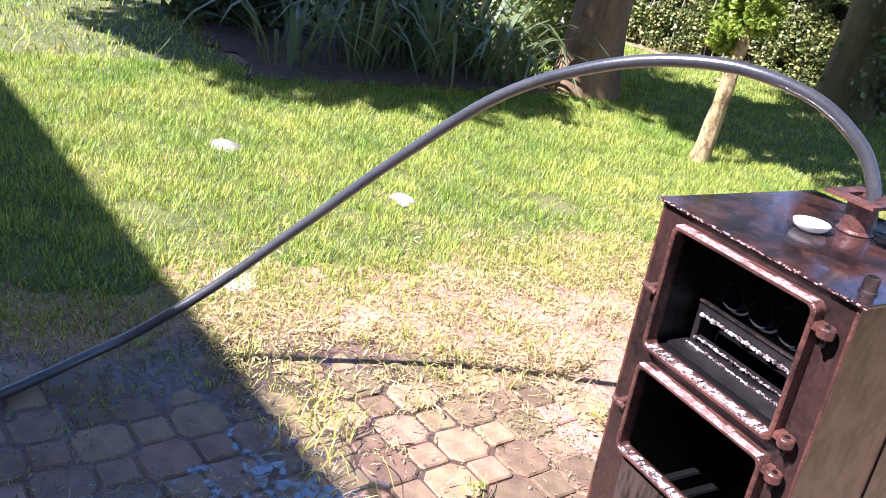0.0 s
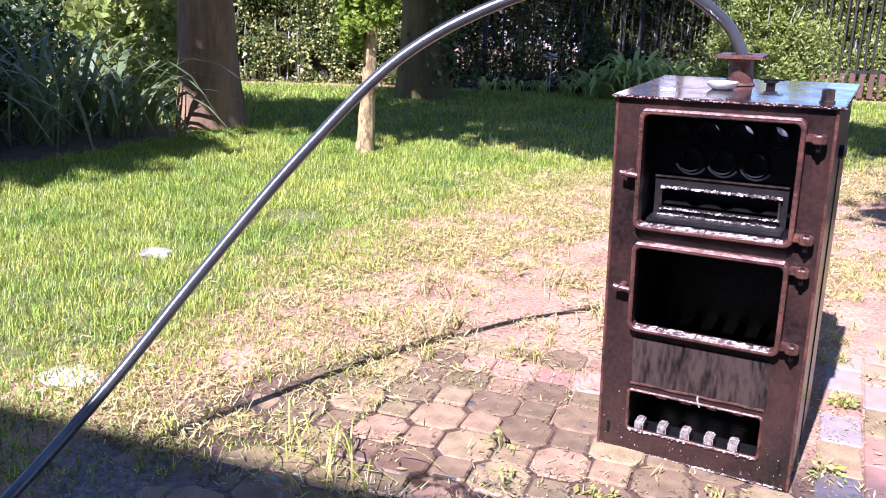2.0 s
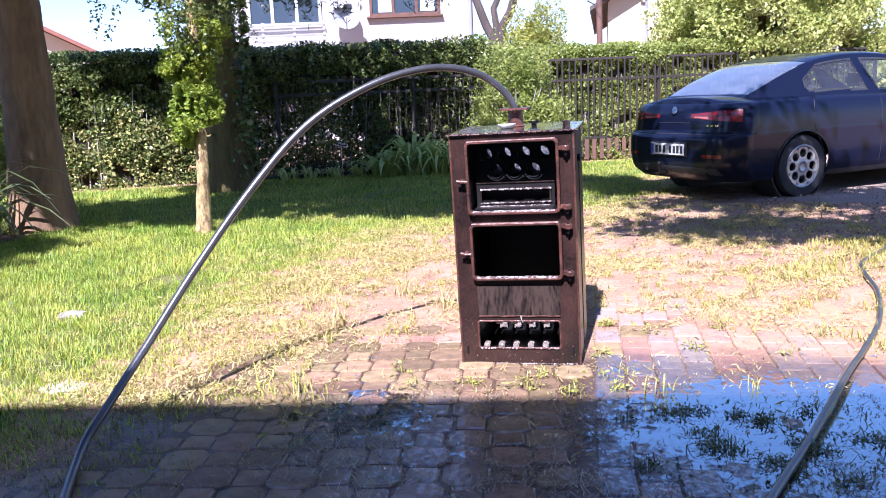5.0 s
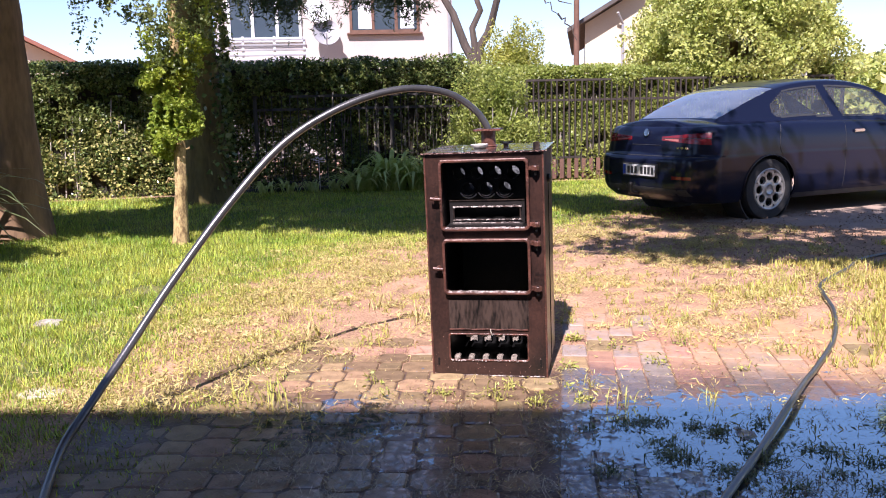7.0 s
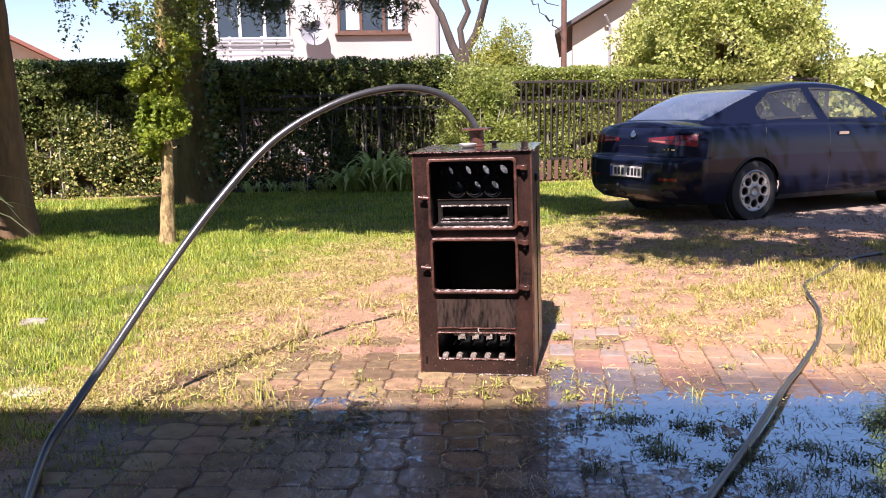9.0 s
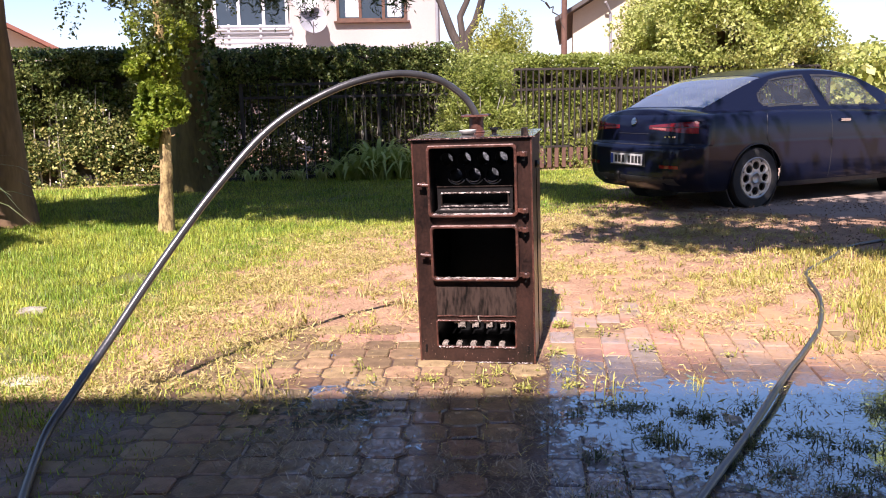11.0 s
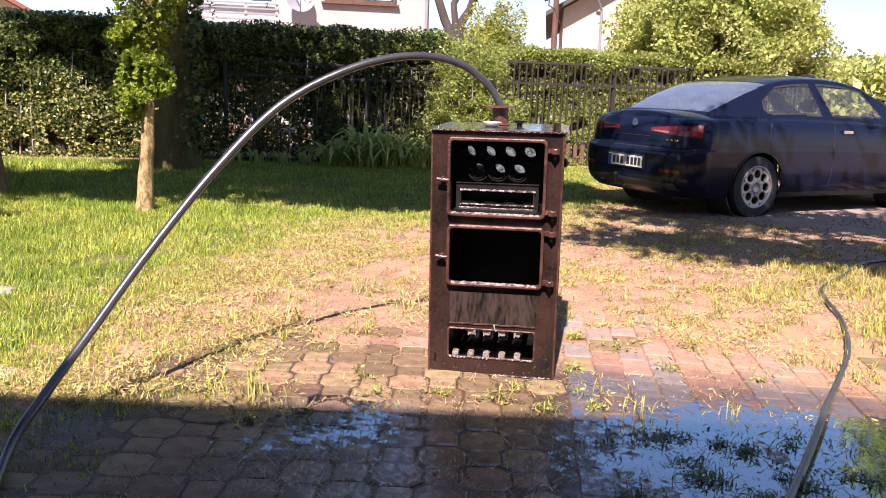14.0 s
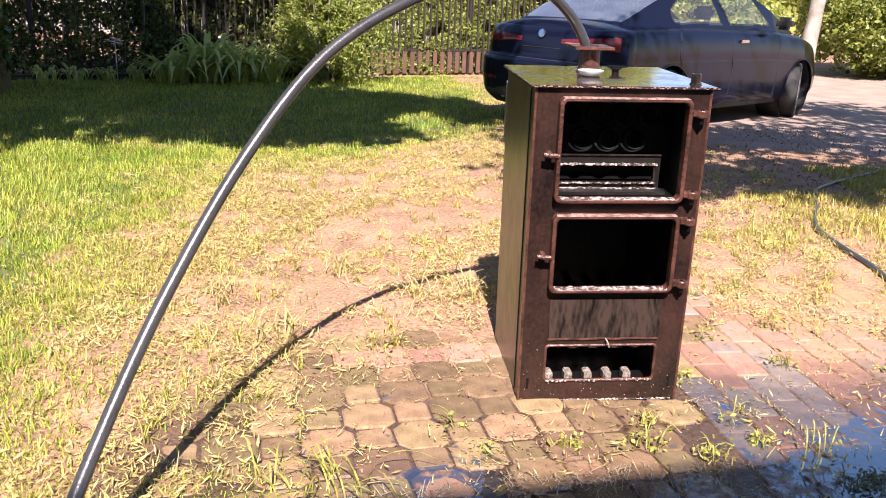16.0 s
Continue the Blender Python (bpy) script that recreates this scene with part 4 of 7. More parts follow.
hose = part("garden_hose", Mesh().tube(catmull(path, 9), 0.0135, 12), M_HOSE, smooth=True)
tagged(hose, "dull dark rubber hose lying across the paving", "hose")

# ---------- water film ----------
step = 0.035
wx, wy = np.arange(-1.1, 2.8, step), np.arange(-3.4, 0.5, step)
WX, WY = np.meshgrid(wx, wy, indexing="ij")
P = np.stack([WX, WY, 0 * WX], axis=-1)
film = (WX > -1.0) & (WY < 0.1 + 0.12 * WX)
mesh = Mesh()
ids = {}
for i in range(len(wx) - 1):
    for j in range(len(wy) - 1):
        if film[i, j]:
            f = []
            for a, b in ((i, j), (i + 1, j), (i + 1, j + 1), (i, j + 1)):
                if (a, b) not in ids:
                    ids[(a, b)] = len(mesh.v)
                    mesh.v.append((wx[a], wy[b], float(np.interp(wx[a] + 0.25 * wob(P[a, b], 3.0, 1), [-0.9, 0.3, 0.9, 1.4], [0.0015, 0.0015, 0.0022, 0.004]))))
                f.append(ids[(a, b)])
            mesh.f.append(tuple(f))
me = bpy.data.meshes.new("water")
me.from_pydata(mesh.v, [], mesh.f)
me.materials.append(M_WATER)
tagged(new("water", me), "shallow water film standing on the pavers", "puddle", kind="structure")


# ---------- the car ----------
def build_car():
    car = thing("car", pose(1.595, 6.209, 0.0, 0, 0, 36.3) @ Matrix.Scale(1.02, 4), "dark navy blue four-door saloon parked on the driveway", "car")
    # body: plan outlines with rounded corners, stacked from sill to shoulder and closed over the decks
    lev = np.array([  # height at the tail, rear end, half width
        (0.20, -0.80, 0.80), (0.25, -0.86, 0.83), (0.31, -0.905, 0.852), (0.40, -0.925, 0.866), (0.52, -0.93, 0.872), (0.62, -0.925, 0.873), (0.655, -0.905, 0.872),
        (0.67, -0.868, 0.871), (0.74, -0.855, 0.868), (0.82, -0.845, 0.862), (0.88, -0.835, 0.85), (0.92, -0.82, 0.832), (0.945, -0.80, 0.80), (0.955, -0.785, 0.77)])
    lev = catmull(lev, 4)

    def outline(xr, w, lift):
        """Half a plan outline, from the middle of the tail to the middle of the nose."""
        pts = []
        rx, ry, fx, fy = 0.27, 0.27, 0.75, 0.5
        xf = 3.5 - 0.25 * max(0.0, lift - 0.5) - 0.3 * max(0.0, 0.35 - lift)
        for u in np.linspace(0, 1, 16, endpoint=False):
            pts.append((xr + 0.035 * (u * (w - ry) / w) ** 2, u * (w - ry)))
        for u in np.linspace(0, 90, 14, endpoint=False):
            pts.append((xr + 0.035 + rx * (1 - math.cos(radians(u))), w - ry + ry * math.sin(radians(u))))
        for x in np.arange(xr + 0.035 + rx, xf - fx, 0.026):
            pts.append((x, w * (1 - 0.012 * ((x - 1.3) / 2.0) ** 2)))
        for u in np.linspace(90, 0, 16, endpoint=False):
            pts.append((xf - fx + fx * math.cos(radians(u)), w * 0.985 - fy + fy * math.sin(radians(u))))
        for u in np.linspace(1, 0, 8):
            pts.append((xf + 0.1 * (1 - u ** 2), u * (w * 0.985 - fy)))
        return np.array(pts)

    def shoulder(x):
        return np.interp(x, [-0.95, -0.3, 0.5, 1.2, 2.0, 2.6, 3.1, 3.4, 3.65], [0.955, 0.985, 1.0, 0.99, 0.965, 0.91, 0.81, 0.73, 0.62])
    n_out = len(outline(-0.9, 0.87, 0.5))
    grid = []
    for z, xr, w in lev:
        o = outline(xr, w, z)
        k = np.linspace(0, len(o) - 1, n_out)
        o = np.column_stack([np.interp(k, np.arange(len(o)), o[:, i]) for i in (0, 1)])
        grid.append(np.column_stack([o, 0.2 + (z - 0.2) / 0.755 * (shoulder(o[:, 0]) - 0.2)]))
    top = grid[-1]
    for f in (0.03, 0.07, 0.13, 0.2, 0.3, 0.42, 0.56, 0.7, 0.85, 1.0):
        crown = np.interp(top[:, 0], [-0.95, -0.6, 0, 2.2, 3.0, 3.6], [0.045, 0.06, 0.06, 0.06, 0.07, 0.05])
        lip = 0.012 * np.exp(-((top[:, 0] + 0.75) / 0.06) ** 2)
        grid.append(np.column_stack([top[:, 0] + 0.02 * f * (top[:, 0] < 0), top[:, 1] * (1 - f), top[:, 2] + (crown + lip) * (1 - (1 - f) ** 2.6)]))
    half = np.array(grid)
    full = np.concatenate([(half * [1, -1, 1])[:, ::-1], half[:, 1:]], axis=1)
    ns, npf = full.shape[:2]

    def surf(arr, mask, off=0.0, name="body"):
        """A mesh of those faces of a surface grid that the mask keeps, moved out by off."""
        du, dv = np.gradient(arr, axis=0), np.gradient(arr, axis=1)
        nrm = unit(np.cross(du, dv))
        cen = np.array([arr[..., 0].mean(), 0, 0.6])
        if ((arr - cen) * nrm).sum() < 0:
            nrm = -nrm
        pts = arr + nrm * off
        m = Mesh()
        a, b = arr.shape[:2]
        k = np.arange(a * b).reshape(a, b)
        used = {}
        for i in range(a - 1):
            for j in range(b - 1):
                if mask[i, j]:
                    f = []
                    for q in (k[i, j], k[i + 1, j], k[i + 1, j + 1], k[i, j + 1]):
                        if q not in used:
                            used[q] = len(m.v)
                            m.v.append(tuple(pts.reshape(-1, 3)[q]))
                        f.append(used[q])
                    m.f.append(tuple(f))
        return m

    mid = (full[:-1, :-1] + full[1:, 1:]) / 2
    arch = np.zeros((ns - 1, npf - 1), bool)
    for x in (0.04, 2.62):
        arch |= (np.hypot(mid[..., 0] - x, mid[..., 2] - 0.31) < 0.35) & (np.abs(mid[..., 1]) > 0.55) & (mid[..., 2] < 0.75)
    body = surf(full, ~arch)
    bob = part("body", body, M_PAINT, car, smooth=True)
    tree = BVHTree.FromPolygons([Vector(v) for v in full.reshape(-1, 3)], [(a * npf + b, (a + 1) * npf + b, (a + 1) * npf + b + 1, a * npf + b + 1) for a in range(ns - 1) for b in range(npf - 1)])

    def on_tail(y, z, off):
        hit = tree.ray_cast(Vector((-3, y, z)), Vector((1, 0, 0)))
        q = hit[0] if hit[0] else Vector((-0.85, y, z))
        nrm = hit[1] if hit[0] else Vector((-1, 0, 0))
        nrm = -nrm if nrm.x > 0 else nrm
        return q + nrm * off

    def on_side(x, z, s, off):
        hit = tree.ray_cast(Vector((x, 3 * s, z)), Vector((0, -s, 0)))
        q = hit[0] if hit[0] else Vector((x, 0.86 * s, z))
        return q + Vector((0, s * off, 0))

    def tail_patch(c, off, n=10, m=6):
        """A patch laid on the tail between four corners (y, z)."""
        g = Mesh()
        for lay_ in (off, -0.01):
            for a in range(n + 1):
                for b in range(m + 1):
                    u, v = a / n, b / m
                    y = (c[0][0] * (1 - u) + c[1][0] * u) * (1 - v) + (c[3][0] * (1 - u) + c[2][0] * u) * v
                    z = (c[0][1] * (1 - u) + c[1][1] * u) * (1 - v) + (c[3][1] * (1 - u) + c[2][1] * u) * v
                    g.v.append(tuple(on_tail(y, z, lay_)))
        k = lambda l, a, b: l * (n + 1) * (m + 1) + a * (m + 1) + b
        for l in (0, 1):
            g.f += [(k(l, a, b), k(l, a + 1, b), k(l, a + 1, b + 1), k(l, a, b + 1)) for a in range(n) for b in range(m)]
        g.f += [(k(0, a, b), k(0, a + 1, b), k(1, a + 1, b), k(1, a, b)) for b in (0, m) for a in range(n)]
        g.f += [(k(0, a, b), k(0, a, b + 1), k(1, a, b + 1), k(1, a, b)) for a in (0, n) for b in range(m)]
        return g

    for s in (-1, 1):
        for x in (0.04, 2.62):
            part("wheel_well", Mesh().lathe([(0.05, 0.0), (0.365, 0.0), (0.365, 0.27), (0.355, 0.27), (0.355, 0.012), (0.05, 0.012)], 36, pose(x, s * 0.54, 0.31, -90 * s, 0, 0), closed=True), M_BLACK, bob)
            lip = [on_side(x + 0.352 * math.cos(a), 0.31 + 0.352 * math.sin(a), s, 0.001) for a in np.linspace(radians(-14), radians(194), 40)]
            part("arch_lip", Mesh().tube(lip, 0.009, 8), M_PAINT, bob, smooth=True)
    # cabin shell with window openings, and its glass
    cx = np.linspace(-0.54, 2.62, 230)
    roof = np.interp(cx, [-0.54, -0.45, -0.1, 0.2, 0.5, 0.8, 1.1, 1.4, 1.7, 2.0, 2.3, 2.62], [0.985, 1.045, 1.215, 1.335, 1.405, 1.437, 1.445, 1.43, 1.375, 1.245, 1.09, 0.93])
    ker = np.ones(15) / 15
    roof[7:-7] = np.convolve(roof, ker, "valid")
    belt = np.full(len(cx), 0.93)
    base_w = np.interp(cx, [-0.54, -0.2, 0.3, 1.2, 2.1, 2.62], [0.63, 0.71, 0.775, 0.79, 0.77, 0.70])
    tt = np.linspace(0, 1, 46)
    rows = []
    for x, zr, zb, w in zip(cx, roof, belt, base_w):
        hgt = max(zr - zb, 0.01)
        wt = w - 0.36 * hgt
        zz = np.where(tt < 0.55, zb + (hgt - 0.05 * hgt / 0.47) * tt / 0.55, 0)
        y = np.where(tt < 0.55, w + (wt - w) * tt / 0.55, 0)
        u = ((tt - 0.55) / 0.45).clip(0, 1)
        zt0 = zb + (hgt - 0.05 * hgt / 0.47)
        zz = np.where(tt < 0.55, zz, zt0 + (zr - zt0) * np.sin(u * math.pi / 2))
        y = np.where(tt < 0.55, y, wt * np.cos(u * math.pi / 2) ** 0.75)
        rows.append(np.column_stack([np.full(len(tt), x), y, zz]))
    ch = np.array(rows)
    cab = np.concatenate([ch * [1, -1, 1], ch[:, ::-1][:, 1:]], axis=1)
    cm = (cab[:-1, :-1] + cab[1:, 1:]) / 2
    t2 = np.concatenate([tt, tt[::-1][1:]])
    tm = np.broadcast_to((t2[:-1] + t2[1:]) / 2, cm.shape[:2])
    X, Z = cm[..., 0], cm[..., 2]
    side = tm < 0.53
    zrel = tm / 0.55
    under = zrel < 0.94
    rear_door = side & under & (Z > 1.03) & (X > 0.19 + 1.45 * np.maximum(0, Z - 1.16) + 0.9 * np.maximum(0, 1.09 - Z)) & (X < 1.02 - 0.42 * (Z - 1.03))
    front_door = side & under & (Z > 1.02) & (X > 1.17 - 0.5 * (Z - 1.02)) & (X < 2.03 - 1.1 * (Z - 1.0))
    rear_glass = (tm > 0.585) & (X > -0.45 + 0.05 * (tm < 0.63)) & (X < 0.3 - 0.12 * (tm < 0.63))
    screen = (tm > 0.6) & (X > 1.8) & (X < 2.45)
    wins = rear_door | front_door | rear_glass | screen
    part("cabin", surf(cab, ~wins), M_PAINT, car, smooth=True)
    for nm, msk, yy in (("rear_window", rear_glass, 0), ("windscreen", screen, 0), ("rear_side_window", rear_door, -1), ("rear_side_window", rear_door, 1), ("front_side_window", front_door, -1), ("front_side_window", front_door, 1)):
        k = msk if yy == 0 else msk & (np.sign(cm[..., 1]) == yy)
        g = part(nm, surf(cab, k, -0.004), M_REARGLASS if nm == "rear_window" else M_GLASS, car, smooth=True)
        g.visible_shadow = False
        # dark seal round the pane
        if yy:
            edge = k & ~(np.roll(k, 1, 0) & np.roll(k, -1, 0) & np.roll(k, 1, 1) & np.roll(k, -1, 1))
            part("seal", surf(cab, edge, 0.002), M_BLACK, g)
    # seats seen through the glass
    for x, y in ((1.35, -0.36), (1.35, 0.36), (0.45, -0.38), (0.45, 0.38)):
        seat = part("seat", Mesh().box((x - 0.12, y - 0.23, 0.5), (x + 0.02, y + 0.23, 0.96 if x < 1 else 1.04), e=0.05), M_SEAT, car)
        part("headrest", Mesh().box((x - 0.12, y - 0.12, 0.97 if x < 1 else 1.06), (x - 0.03, y + 0.12, 1.1 if x < 1 else 1.2), e=0.035), M_SEAT, seat)
    part("parcel_shelf", Mesh().box((-0.2, -0.62, 0.9), (0.4, 0.62, 0.925), e=0.01), M_SEAT, car)
    part("dashboard", Mesh().box((1.95, -0.66, 0.72), (2.4, 0.66, 0.9), e=0.04), M_BLACK, car)
    # patches on the tail
    bx, by, bz = mid[..., 0], mid[..., 1], mid[..., 2]
    for s in (-1, 1):
        tl = part("tail_lamp", tail_patch([(s * 0.25, 0.825), (s * 0.815, 0.785), (s * 0.8, 0.905), (s * 0.25, 0.862)], 0.006, 24, 6), M_TAIL, car, "dark red wedge-shaped tail lamp", smooth=True)
        part("lamp_divider", tail_patch([(s * 0.26, 0.842), (s * 0.81, 0.845), (s * 0.81, 0.851), (s * 0.26, 0.846)], 0.009, 16, 2), M_BLACK, tl)
        part("clear_lens", tail_patch([(s * 0.3, 0.83), (s * 0.5, 0.815), (s * 0.5, 0.838), (s * 0.3, 0.84)], 0.009, 8, 2), M_LENS, tl, "pinkish reversing lamp")
        part("reflector", tail_patch([(s * 0.5, 0.44), (s * 0.72, 0.44), (s * 0.72, 0.472), (s * 0.5, 0.472)], 0.005, 6, 2), M_TAIL, car, "dark red bumper reflector")
    part("bumper_line", Mesh().tube([on_tail(y, 0.664, 0.001) for y in np.linspace(-0.82, 0.82, 41)], 0.006, 6), M_BLACK, car)
    part("bumper_skirt", tail_patch([(-0.7, 0.275), (0.7, 0.275), (0.66, 0.34), (-0.66, 0.34)], 0.004, 20, 3), M_BLACK, car)
    part("plate_recess", tail_patch([(-0.29, 0.44), (0.29, 0.44), (0.29, 0.585), (-0.29, 0.585)], 0.003, 6, 3), M_BLACK, car)
    part("side_skirt", surf(full, (bx > 0.4) & (bx < 2.2) & (bz < 0.25) & (np.abs(by) > 0.7), 0.003), M_BLACK, car)
    plate_ob = part("number_plate", Mesh().box((-0.946, -0.26, 0.455), (-0.934, 0.26, 0.569), e=0.003), M_PLATE, car, "white number plate with dark bars")
    part("plate_band", Mesh().box((-0.9482, 0.215, 0.46), (-0.947, 0.255, 0.564)), M_PBLUE, plate_ob)
    for k, y in enumerate((0.165, 0.105, 0.045, -0.055, -0.115, -0.17, -0.225)):
        part("plate_bar", Mesh().box((-0.9482, y - 0.02, 0.475), (-0.947, y + 0.02, 0.55)), M_BARS, plate_ob)
    part("badge", Mesh().lathe([(0.042, 0), (0.042, 0.008), (0.036, 0.011)], 24, pose(-0.838, 0, 0.90, 0, -78, 0)), M_CHROME, car, "round chrome badge")
    for y in (-0.52, -0.58, -0.64):
        part("badge_bar", Mesh().box((-0.868, y - 0.017, 0.745), (-0.853, y + 0.017, 0.763)), M_CHROME, car)
    part("exhaust", Mesh().lathe([(0.026, 0), (0.026, 0.16), (0.022, 0.16), (0.022, 0.0)], 16, pose(-0.89, 0.42, 0.29, 0, 90, 0), closed=True), M_CHROME, car, "short steel exhaust tip")
    tow = Mesh().tube([(-0.72, 0.1, 0.27), (-0.9, 0.1, 0.26), (-0.955, 0.1, 0.28), (-0.965, 0.1, 0.34)], 0.018, 8)
    tow.lathe([(0.004, 0.33), (0.022, 0.34), (0.026, 0.357), (0.02, 0.375), (0.004, 0.383)], 14, pose(-0.965, 0.1, 0))
    part("tow_hook", tow.box((-0.93, 0.14, 0.3), (-0.9, 0.22, 0.36), e=0.006), M_SOOT, car, "dull dark steel tow hook", smooth=True)
    # shut lines, handles, mirrors
    for x in (0.16, 1.1, 2.05):
        for s in (-1, 1):
            line = [on_side(x + (0.55 * max(0.0, 0.72 - z) + 0.25 * max(0.0, z - 0.85)) * (x < 0.5), z, s, 0.0) for z in np.linspace(0.28, 0.96, 18)]
            part("shut_line", Mesh().tube(line, 0.003, 6), M_BLACK, car)
    part("boot_line", Mesh().tube([on_tail(y, 0.775 + 0.0 * y, 0.001) for y in np.linspace(-0.24, 0.24, 9)], 0.003, 6), M_BLACK, car)
    for s in (-1, 1):
        part("door_handle", Mesh().box((1.21, s * 0.868 - 0.016, 0.855), (1.37, s * 0.868 + 0.016, 0.885), e=0.008), M_CHROME, car, "chrome front door handle")
        mir = Mesh().box((1.9, s * 0.93 - 0.09, 0.99), (2.0, s * 0.93 + 0.09, 1.12), e=0.035)
        part("mirror", mir, M_BLACK, car, "black door mirror")
    # wheels
    for x, s in ((0.04, -1), (0.04, 1), (2.62, -1), (2.62, 1)):
        turn = 0 if x < 1 else 24
        w = part("wheel", Mesh().lathe([(0.2, -0.09), (0.27, -0.098), (0.302, -0.088), (0.312, -0.06), (0.312, 0.06), (0.302, 0.088), (0.27, 0.098), (0.2, 0.09)], 44, closed=True), M_TYRE, car, "worn black tyre", smooth=True)
        w.matrix_local = Matrix.Translation((x, s * 0.765, 0.312)) @ pose(0, 0, 0, 0, 0, turn) @ pose(0, 0, 0, -90 * s, 0, 0) 
        # dished rim face pierced by ten round holes
        rimm = Mesh().lathe([(0.205, 0.055), (0.215, 0.093), (0.205, 0.099), (0.192, 0.094), (0.186, 0.075)], 48, closed=True)
        rimm.lathe([(0.068, 0.06), (0.07, 0.088), (0.05, 0.096), (0.03, 0.085), (0.01, 0.085)], 40)
        for k in range(8):
            c, hr = (0.131, 0.0), 0.042
            ring = [(c[0] + hr * math.cos(a), hr * math.sin(a)) for a in np.linspace(0, 2 * math.pi, 16, endpoint=False)]
            lim = math.pi / 8
            outer = []
            for a in np.linspace(0, 2 * math.pi, 16, endpoint=False):
                d = np.array([math.cos(a), math.sin(a)])
                s = 0.01
                while True:
                    q = np.array(c) + d * s
                    rr, th = math.hypot(*q), math.atan2(q[1], q[0])
                    if rr > 0.193 or rr < 0.066 or abs(th) > lim or s > 0.2:
                        break
                    s += 0.001
                outer.append(tuple(q))
            n = 16
            vs = [(x, y, 0.088) for x, y in ring] + [(x, y, 0.09) for x, y in outer] + [(x, y, 0.06) for x, y in ring]
            fs = [(i, (i + 1) % n, n + (i + 1) % n, n + i) for i in range(n)] + [(i, (i + 1) % n, 2 * n + (i + 1) % n, 2 * n + i) for i in range(n)]
            rimm.add(vs, fs, pose(0, 0, 0, 0, 0, 45 * k))
        part("rim", rimm, M_ALLOY, w, "grey alloy rim with round holes", smooth=True)
        part("brake_disc", Mesh().lathe([(0.17, 0.02), (0.17, 0.035), (0.03, 0.036)], 30), M_SOOT, w)
    return car


build_car()


# ---------- trees ----------
def trunk_mesh(base, top, r0, r1, n=26, seg=26, flare=1.6, lumps=0.06, seed=0.0, bend=(0, 0)):
    base, top = np.array(base, float), np.array(top, float)
    m = Mesh()
    vs = []
    for i in range(seg + 1):
        t = i / seg
        c = base + (top - base) * t + np.array([bend[0], bend[1], 0]) * math.sin(t * math.pi)
        r = r0 + (r1 - r0) * t
        r *= 1 + (flare - 1) * math.exp(-t * seg * 0.45 * np.linalg.norm(top - base) / seg / max(r0, 0.05) * 0.9)
        for k in range(n):
            a = 2 * math.pi * k / n
            q = np.array([math.cos(a), math.sin(a), c[2] * 0.7])
            rr = r * (1 + lumps * 0.7 * float(wob(q * [1.0, 1.0, 9.0], 1.3, seed + 5)) + lumps * float(wob(q, 2.0, seed)) + lumps * 0.7 * float(wob(q * [1, 1, 0.6], 5.5, seed + 2)))
            vs.append((c[0] + rr * math.cos(a), c[1] + rr * math.sin(a), c[2]))
    fs = [(i * n + k, i * n + (k + 1) % n, (i + 1) * n + (k + 1) % n, (i + 1) * n + k) for i in range(seg) for k in range(n)]
    return m.add(vs, fs + [tuple(range(seg * n, seg * n + n))])


def limb(m, a, b, r0, r1, sag=0.15, seed=0):
    a, b = np.array(a, float), np.array(b, float)
    R2 = np.random.default_rng(seed)
    pts = [a + (b - a) * t + np.array([0, 0, sag * math.sin(t * math.pi)]) + R2.normal(size=3) * 0.03 * (0 < t < 1) for t in np.linspace(0, 1, 7)]
    return m.tube(pts, list(np.linspace(r0, r1, 7)), 8)


